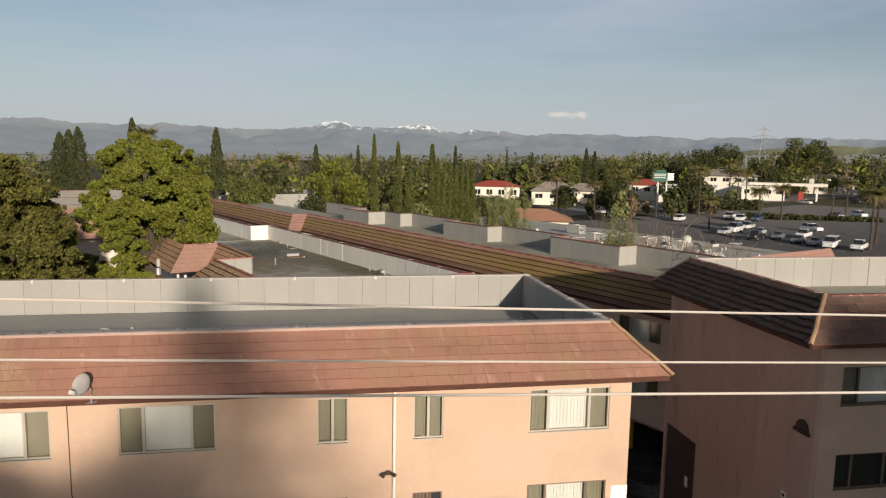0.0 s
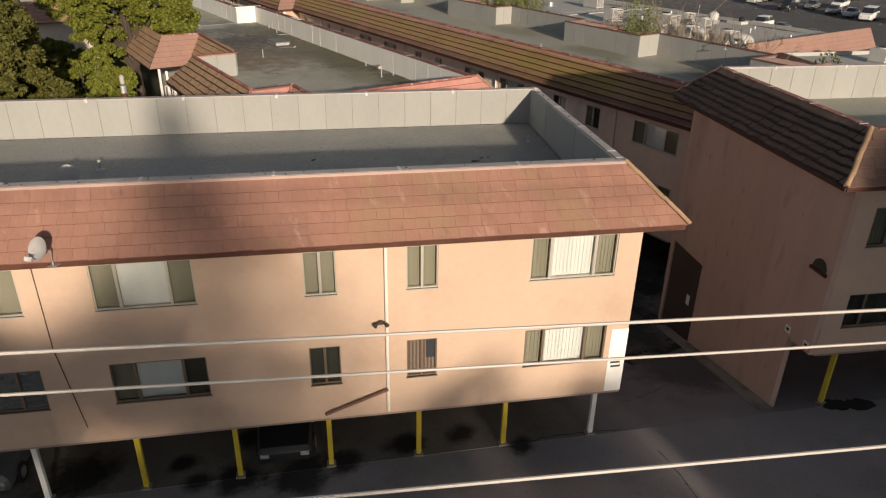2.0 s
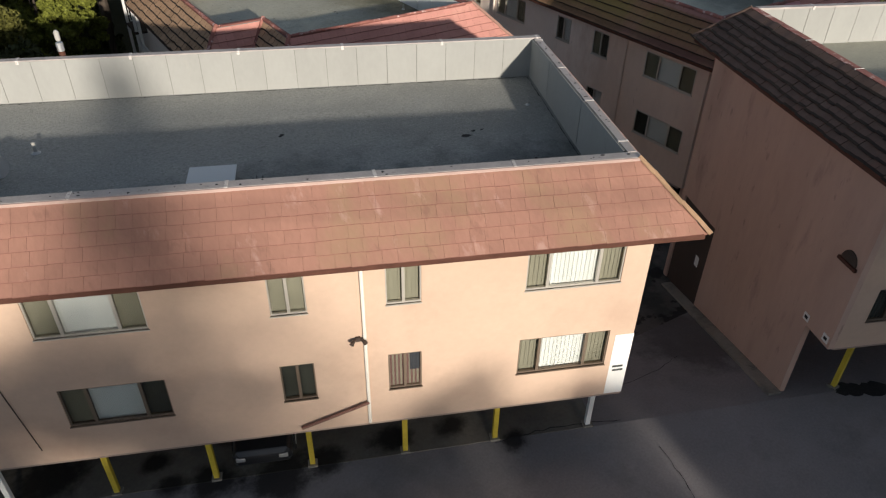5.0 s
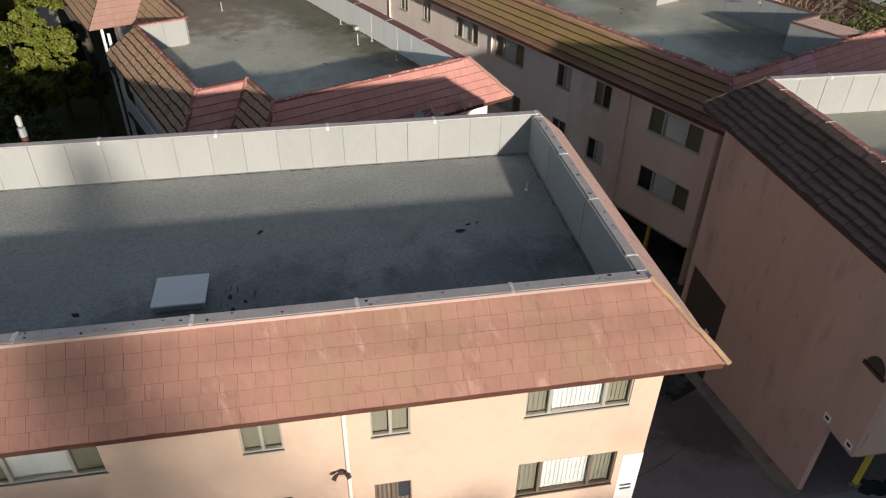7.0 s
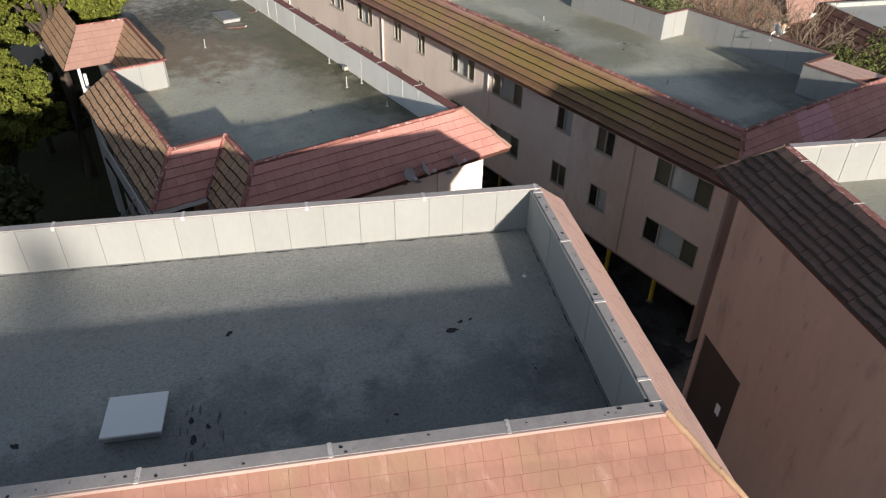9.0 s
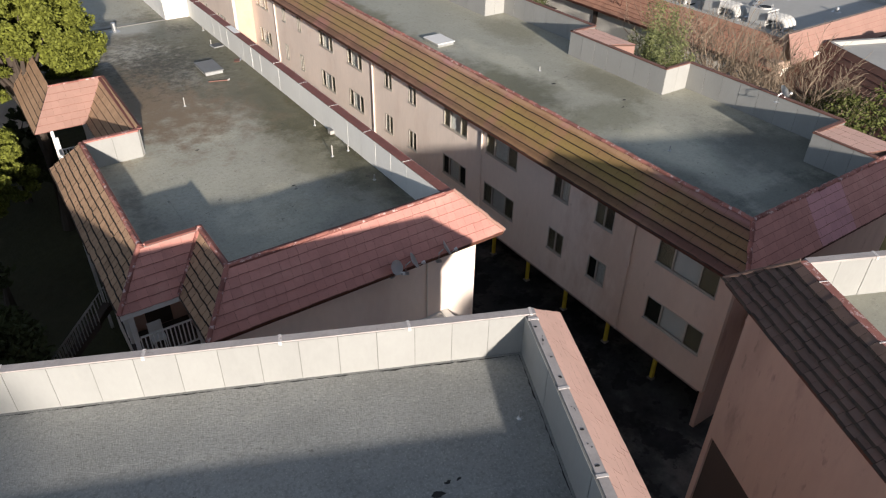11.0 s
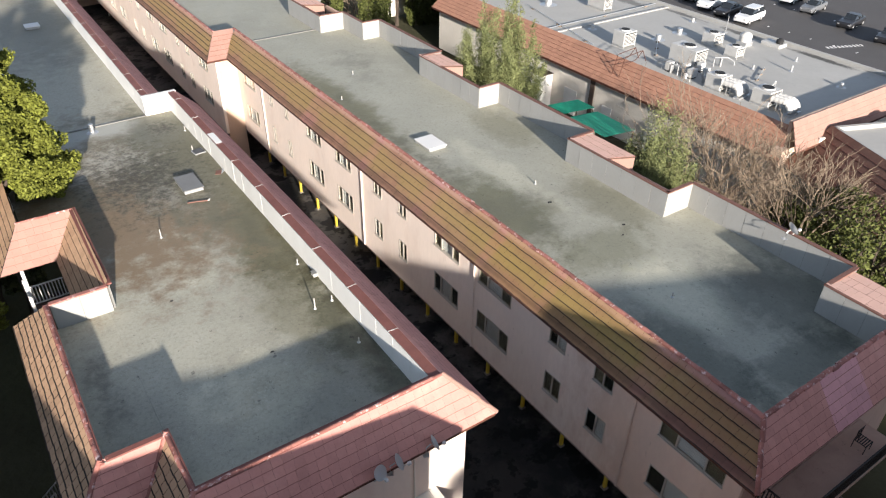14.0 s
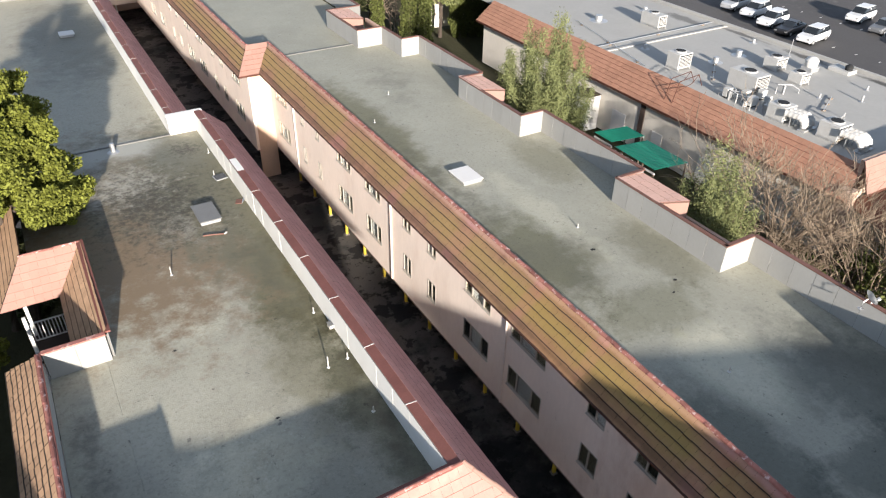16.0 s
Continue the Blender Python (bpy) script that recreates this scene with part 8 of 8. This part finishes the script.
house(facing(deg(768), 190), 11, 8, 7.6, WHITE, WHITE, "white flat-roofed building behind cypresses", 1.0, 0.3, 4, True)
house(facing(deg(1283), 290), 22, 12, 8.2, CREAM, CONCRETE, "beige two-storey building with a grey hip roof", 2.4, 1.2, 5)
house(facing(deg(1350), 275), 14, 9, 4.6, CREAM, WHITE, "beige petrol station shop", 1.0, 0.5, 4, True)
house(facing(deg(128), 150), 9, 8, 5.4, WHITE, CONCRETE, "pale house with a grey hip roof among trees", 1.8, 0.8, 3)
house(facing(deg(980), 230), 14, 9, 4.4, CREAM, CONCRETE, "grey-roofed house among trees", 3.0, 0.8, 3)
house(facing(deg(1040), 240), 14, 9, 4.0, CREAM, CONCRETE, "grey-roofed house among trees", 2.6, 0.8, 3)
house(facing(deg(1145), 260), 12, 9, 5.5, CREAM, TILE_RED, "small red-roofed house among trees", 2.0, 0.8, 3)
house(facing(deg(1478), 330), 26, 10, 6.4, CREAM, CONCRETE, "long pale building by the street", 1.6, 0.8, 6)
house(facing(deg(1215), 250), 18, 8, 5.6, CREAM, WHITE, "low pale building with a flat roof", 1.6, 0.8, 5, True)
# neighbouring roofs beyond the garden
for px, d, w in ((125, 140, 12), (160, 170, 14)):
    m = facing(deg(px), d)
    house(m, w, 9, 6.6 if d < 70 else 7.2, CREAM, TILE_PINK, "stucco block with a pale red tile roof", 1.2, 0.7, 3)

cn = thing("petrol_canopy", facing(deg(1395), 275), "flat white petrol station canopy on posts", "canopy")
part("roof", box(-13, 12, 0, 9, 5.3, 6.2, 0.03), CREAM, cn)
for x in (-10, -2, 9):
    part("post", box(x - 0.3, x + 0.3, 4, 4.6, 0, 5.3), WHITE, cn)
for x in (-6, 4):
    pu = thing("fuel_pump", facing(deg(1395), 275) @ Matrix.Translation((x, 3.5, 0)), "red and white fuel pump on an island", "fuel pump", "fuel pumps")
    part("cabinet", box(-0.8, 0.8, -0.4, 0.4, 0.15, 3.4, 0.05), TILE_RED, pu)
    part("island", box(-2, 2, -0.8, 0.8, 0, 0.15), CONCRETE, pu)

sg = thing("pole_sign", facing(deg(1172), 190), "green and white roadside sign on two poles", "sign")
part("panel", box(-2.6, 1.0, -0.2, 0.2, 9.2, 11.6, 0.05), SIGN_GREEN, sg)
part("side_panel", box(1.05, 2.6, -0.2, 0.2, 9.6, 11.5, 0.05), WHITE, sg)
part("top_panel", box(-1.8, 0.6, -0.2, 0.2, 11.65, 12.2, 0.03), SIGN_GREEN, sg)
for x in (-1.2, 0.9):
    part("pole", tube(bmesh.new(), [(x, 0, 0), (x, 0, 9.6)], [0.22, 0.2], 10), WHITE, sg)
for z in (10.2, 10.7, 11.1):
    part("lettering_bar", box(-2.2, 0.6, -0.215, -0.204, z, z + 0.16), WHITE, sg)

for px, d, h, l in ((985, 170, 10.8, 2.6), (1092, 180, 11.2, 2.8), (1108, 185, 12.8, 2.8), (1118, 175, 10.4, 2.6), (1052, 180, 8.8, 2.4), (1238, 195, 12.0, 2.6), (1258, 165, 6.2, 2.4), (1290, 240, 13.5, 3.0), (1305, 235, 10.8, 2.8), (1320, 240, 10.2, 2.6), (1385, 193, 7.8, 2.6), (1500, 225, 8.2, 2.8), (1548, 140, 9.4, 3.0), (1557, 150, 8.4, 3.0), (258, 120, 19.4, 2.2), (510, 140, 15.0, 2.6), (1440, 300, 12.0, 3.0), (1345, 190, 7.2, 2.6)):
    x, y = afar(deg(px), d)
    palm(on_ground(x, y), h, l, int(px))
for px, d, top, r in ((110, 150, 20.2, 3.8), (127, 152, 20.8, 3.8), (143, 148, 21.2, 3.8), (238, 110, 21.2, 2.5), (385, 120, 20.4, 2.6), (560, 170, 18.5, 2.2), (634, 180, 18.5, 1.5), (805, 200, 18.6, 1.6), (1035, 260, 18.5, 2.2), (1050, 270, 17.5, 2.4), (765, 135, 18.0, 1.4), (940, 280, 17.0, 1.6), (896, 320, 18.0, 1.4)):
    x, y = afar(deg(px), d)
    cypress(on_ground(x, y), top, r, int(px), LEAF_DARK, int(3500 + 2200 * r))
for px, d, top, r, mt, lb in ((600, 130, 15.0, 4.6, LEAF_BIG, "round yellow-green tree behind the roofs"), (560, 118, 9.0, 3.4, LEAF_DARK, "dark green bushy tree behind roofs"), (640, 112, 8.0, 3.2, LEAF_DARK, "dark green bushy tree behind roofs"), (508, 125, 10.0, 3.4, LEAF_DARK, "dark green bushy tree behind roofs"), (700, 125, 8.0, 3.0, LEAF_OLIVE, "grey-green bushy tree behind roofs"), (740, 105, 8.5, 2.4, LEAF_OLIVE, "grey-green bushy tree behind roofs"), (450, 120, 12.5, 3.0, LEAF_CYPRESS, "upright olive-green tree behind roofs"), (430, 110, 12.5, 2.4, LEAF_CYPRESS, "upright olive-green tree behind roofs"), (1075, 190, 9.5, 4.0, LEAF_DARK, "dark green tree by the street"), (1220, 225, 9.0, 6.0, LEAF_DARK, "dark green tree by the street"), (1000, 190, 8.0, 3.6, LEAF_DARK, "dark green tree by the street"), (1240, 330, 18, 7, LEAF_DARK, "tall dark green far tree"), (1280, 340, 20, 7, LEAF_DARK, "tall dark green far tree"), (1440, 360, 22, 7, LEAF_DARK, "tall dark green far tree"), (1410, 350, 22, 7, LEAF_CYPRESS, "tall olive-green far tree")):
    x, y = afar(deg(px), d)
    tree(on_ground(x, y), top, r, min(r * 1.05, top * 0.42), mt, 7000, 0.4 if d > 200 else 0.22, 40, lb, seed=int(px) + 7, spread=0.3)
for px, d, h in ((475, 125, 15.0), (535, 128, 13.0), (490, 135, 14.5), (545, 140, 15.0), (675, 100, 12.0)):
    x, y = afar(deg(px), d)
    bare_shrub(on_ground(x, y), h, 3.0, int(px), 5, "tall leafless tree with bare branches")
for px, d, top, r in ((842, 186, 5.2, 3.0), (862, 184, 4.4, 3.2), (884, 187, 5.0, 3.0), (905, 185, 4.2, 3.2), (925, 188, 5.4, 2.6)):
    x, y = afar(deg(px), d)
    tree(on_ground(x, y), top, r, top * 0.48, LEAF_OLIVE if px % 2 else LEAF_DARK, 4000, 0.28, 30, "bushy grey-green shrub before a white building", seed=int(px), spread=0.3)
for px0, px1, d, h in ((1190, 1345, 222, 3.2), (1320, 1560, 196, 1.2)):
    x0, y0 = afar(deg(px0), d)
    x1, y1 = afar(deg(px1), d * 1.02)
    rs = np.random.default_rng(px0)
    n = 9000
    f = rs.uniform(0, 1, n)
    pts = np.stack((x0 + (x1 - x0) * f + rs.normal(0, 0.7, n), y0 + (y1 - y0) * f + rs.normal(0, 0.7, n), ground_z((x0 + x1) / 2, (y0 + y1) / 2) + rs.uniform(0, 1, n) * h * (0.85 + 0.2 * np.sin(f * 40))), axis=1)
    hd = new("hedge", cloud_mesh("hedge", pts, 0.4, rs, LEAF_DARK))
    tagged(hd, "clipped dark green hedge along the street", "hedge", "hedges", "stuff")

# far woods in loose bands
rs = np.random.default_rng(77)
for name, mt, count, lab in (("woods", LEAF_DARK, 330, "far belt of dark green trees"), ("woods", LEAF_CYPRESS, 330, "far belt of olive-green trees"), ("woods", LEAF_BARE, 110, "far belt of bare brownish trees"), ("woods", LEAF_BIG, 90, "scattered yellow-green far trees")):
    out = []
    for _ in range(count):
        b = rs.uniform(-37, 37)
        d = rs.uniform(170, 900) if b > 3 else rs.uniform(125, 800)
        if 8 < b < 40 and d < 300:
            d = rs.uniform(300, 900)
        if 1.5 < b < 11.5 and d < 235:
            continue
        x, y = afar(b, d)
        h = rs.uniform(6, 13.5) if d < 320 else rs.uniform(9, 17)
        h += 0.02 * max(0.0, d - 500) * (1.0 if b > 14 else 0.2)
        r = rs.uniform(2.2, 4.6)
        k = 110 if d < 350 else 60
        p = rs.normal(size=(k, 3))
        p /= np.linalg.norm(p, axis=1)[:, None]
        p *= rs.uniform(0.55, 1.0, size=(k, 1)) * (r, r, h * 0.42)
        out.append(p + (x, y, ground_z(x, y) + h * 0.58))
    pts = np.concatenate(out)
    wd = new(name, cloud_mesh(name, pts, 0.9, rs, mt, 0.7))
    tagged(wd, lab, "woods", "", "stuff")


rs = np.random.default_rng(78)
for name, mt, count, b0, b1, d0, d1, h0, h1, lab in (("woods", LEAF_DARK, 70, 11, 37, 290, 470, 11, 18, "belt of tall dark green trees beyond the street"), ("woods", LEAF_CYPRESS, 60, 8, 37, 280, 480, 9, 16, "belt of olive-green trees beyond the street"), ("woods", LEAF_DARK, 26, -19, -5, 135, 185, 9, 15, "dark green trees behind the roofs"), ("woods", LEAF_CYPRESS, 40, -20, 3, 128, 190, 8, 15, "olive-green trees behind the roofs"), ("woods", LEAF_OLIVE, 20, 2, 24, 150, 262, 4, 8, "grey-green street bushes and small trees"), ("woods", LEAF_DARK, 20, 2, 26, 168, 268, 5, 9, "dark green street bushes and small trees"), ("woods", LEAF_DRY, 30, 6, 22, 150, 215, 2.5, 6, "brown winter bushes by the car park")):
    out = []
    for _ in range(count):
        b, d = rs.uniform(b0, b1), rs.uniform(d0, d1)
        x, y = afar(b, d)
        if 75 < x < 215 and y < 112 or 2.2 < b < 11.5 and d < 215:
            continue
        h = rs.uniform(h0, h1)
        r = h * rs.uniform(0.2, 0.36)
        k = 420
        c = rs.normal(size=(14, 3))
        c /= np.linalg.norm(c, axis=1)[:, None]
        c *= rs.uniform(0.4, 0.9, size=(14, 1))
        p = rs.normal(size=(k, 3))
        p /= np.linalg.norm(p, axis=1)[:, None]
        p = (c[rs.integers(0, 14, k)] + 0.42 * p * rs.uniform(0.5, 1.0, size=(k, 1))) * (r, r, h * 0.42)
        out.append(p + (x, y, ground_z(x, y) + h * 0.52))
    wd = new(name, cloud_mesh(name, np.concatenate(out), 0.5, rs, mt, 0.6))
    tagged(wd, lab, "woods", "", "stuff")


def ridge(name, d, base, mat, label, seed, shape):
    """A line of far hills on an arc round the view."""
    n, rows = 420, 14
    verts, faces = [], []
    for i in range(n + 1):
        b = -60 + 120 * i / n
        top = shape(b)
        for j in range(rows + 1):
            f = j / rows
            dd = d * (1 + 0.28 * f)
            x, y = afar(b, dd)
            z = base + top * dd / d * f ** 0.8 * (0.86 + 0.22 * noise.fractal(Vector((b * 0.35, f * 4, seed)), 0.9, 2.0, 6))
            if j == rows:
                z = base + top * dd / d * (0.95 + 0.10 * noise.fractal(Vector((b * 0.5, 9.1, seed)), 0.8, 2.0, 6))
            verts.append((x, y, z))
    for i in range(n):
        for j in range(rows):
            a = i * (rows + 1) + j
            faces.append((a, a + rows + 1, a + rows + 2, a + 1))
    ob = new(name, stuff_mesh(name, verts, faces, mat))
    for p in ob.data.polygons:
        p.use_smooth = True
    return tagged(ob, label, "hills", "", "structure")


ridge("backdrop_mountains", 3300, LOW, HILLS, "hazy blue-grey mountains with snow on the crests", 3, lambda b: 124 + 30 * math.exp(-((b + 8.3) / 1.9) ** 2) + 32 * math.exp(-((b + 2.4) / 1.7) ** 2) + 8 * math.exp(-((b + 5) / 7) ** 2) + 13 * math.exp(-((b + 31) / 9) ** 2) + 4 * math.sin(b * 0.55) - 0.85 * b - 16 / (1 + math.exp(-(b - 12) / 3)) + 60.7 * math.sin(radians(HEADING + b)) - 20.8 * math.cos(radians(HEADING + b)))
# Added rise in glowing haze colour that covers the far ground.
ridge("backdrop_valley", 1250, LOW - 4, VALLEY, "low haze-coloured rise standing in for the valley floor", 5, lambda b: 17 + 1.2 * math.sin(b * 1.7) + 23.0 * math.sin(radians(HEADING + b)) - 8.0 * math.cos(radians(HEADING + b)))
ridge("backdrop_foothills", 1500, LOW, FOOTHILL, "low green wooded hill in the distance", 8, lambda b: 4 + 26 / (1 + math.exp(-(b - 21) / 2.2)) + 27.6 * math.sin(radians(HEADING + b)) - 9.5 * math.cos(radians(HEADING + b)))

# far blocks that close the view along the roofs
def flat_block(m, w, d, h, label):
    t = thing("flat_block", m, label, "building", "far flat blocks")
    part("wall", box(0, w, 0, d, 0, h - 0.9), PARAPET, t)
    part("roof_deck", box(0.2, w - 0.2, 0.2, d - 0.2, h - 0.896, h - 0.8), DECK_B, t)
    for a, b, c, e in ((0, w, 0, 0.2), (0, w, d - 0.2, d), (0, 0.2, 0.204, d - 0.204), (w - 0.2, w, 0.204, d - 0.204)):
        part("parapet", box(a, b, c, e, h - 0.896, h, 0.01), PARAPET, t)
    return t


for x, y, w, d, h in ((34.0, 113.0, 15.0, 9.0, 9.75), (39.0, 126.0, 20.0, 9.0, 10.0)):
    flat_block(on_ground(x, y), w, d, h, "low block with pale parapets and a flat roof")
for px, d, h in ((1217, 300, 17), (1403, 340, 20), (895, 330, 20), (1548, 230, 13), (1475, 200, 8.5)):
    ps = thing("utility_pole", facing(deg(px), d), "slim timber utility pole with a crossarm", "utility pole", "utility poles")
    part("pole", tube(bmesh.new(), [(0, 0, 0), (0, 0, h)], [0.2, 0.14], 8), BARK, ps)
    for z in (h - 0.8, h - 1.9):
        part("crossarm", box(-1.3, 1.3, -0.08, 0.08, z, z + 0.16), BARK, ps)
py = thing("pylon", facing(deg(1344), 760), "grey lattice power pylon on the far hill", "pylon")
for s in (-1, 1):
    for q in (-1, 1):
        part("leg", tube(bmesh.new(), [(s * 4, q * 4, 0), (s * 1.0, q * 1.0, 34), (0, 0, 44)], [0.35, 0.3, 0.25], 5), METAL, py)
for z, w in ((28, 9), (34, 10.5), (40, 7)):
    part("crossarm", tube(bmesh.new(), [(-w, 0, z), (0, 0, z + 1.6), (w, 0, z)], [0.3, 0.4, 0.3], 5), METAL, py)

# ---- overhead wires ----
for p0, sag in (((3.352, 6.037, 12.795), 0.0), ((3.305, 6.632, 12.090), 0.0), ((2.853, 5.233, 12.201), 0.0)):
    w = thing("overhead_wire", None, "pale insulated overhead power wire", "power wire", "power wires")
    d = Vector((0.917, -0.397, -0.0406)).normalized()
    pts = [Vector(p0) + d * s + Vector((0, 0, 0.00012 * s * s)) for s in range(-40, 41, 4)]
    part("wire", tube(bmesh.new(), pts, [0.0135] * len(pts), 6), WIRE, w)

# ---- trees behind the first viewpoint, which shade the alley ----
def shade_spot(u, along_sun):
    """The place from which a tree's shade falls on the front wall at u."""
    p = A_FRAME @ Vector((u, 0, 0))
    h = Vector((TO_SUN.x, TO_SUN.y, 0)).normalized() * along_sun
    return Matrix.Translation((p.x + h.x, p.y + h.y, 0))


rs = np.random.default_rng(5)
fir = thing("conifer_tree", shade_spot(-11.15, 60), "tall airy conifer behind the alley", "conifer tree")
n = 9500
fz = 1 - np.sqrt(rs.uniform(0.0, 1.0, n))
fa = rs.uniform(0, 2 * math.pi, n)
fr_ = np.minimum(0.06 + 11.5 * (1 - fz) ** 1.4, 6.5) * np.sqrt(rs.uniform(0, 1, n)) * (0.9 + 0.2 * rs.normal(0, 1, n))
part("trunk", tube(bmesh.new(), [(0, 0, 0), (0, 0, 22.0)], [0.4, 0.05], 9), BARK, fir)
part("crown", cloud_mesh("crown", np.stack((np.cos(fa) * fr_ - 1.5 * np.maximum(fz - 0.45, 0), np.sin(fa) * fr_, 10.8 + 15.7 * fz), axis=1), 0.16, rs, LEAF_DARK), None, fir)
for u, d, top, r, k in ((-21.4, 58, 20.2, 3.2, 12000), (-17.4, 58, 19.8, 3.2, 14000), (-13.8, 58, 20.6, 3.0, 7500), (-4.5, 55, 17.1, 2.2, 4200), (-1.6, 55, 15.4, 2.0, 2600), (-0.4, 36, 10.6, 2.0, 2600), (5.0, 34, 17.0, 2.1, 9000), (7.3, 34, 17.4, 2.4, 11000), (9.6, 37, 17.4, 2.6, 11000), (12.4, 36, 17.4, 2.8, 10500), (15.6, 36, 17.4, 3.0, 10000), (18.6, 36, 17.4, 3.2, 11000), (22.0, 36, 17.4, 3.2, 9000), (-7.4, 44, 11.0, 1.6, 1500), (-10.2, 58, 18.4, 2.4, 3000)):
    tree(shade_spot(u, d), top + (0.8 if top < 15 else 0.0), r, top * 0.42, LEAF_DARK, int(k * 1.7), 0.2 if k > 7000 else 0.16, 70, "leafy street tree behind the alley", seed=int(100 + u * 3), group="street trees", spread=0.45)
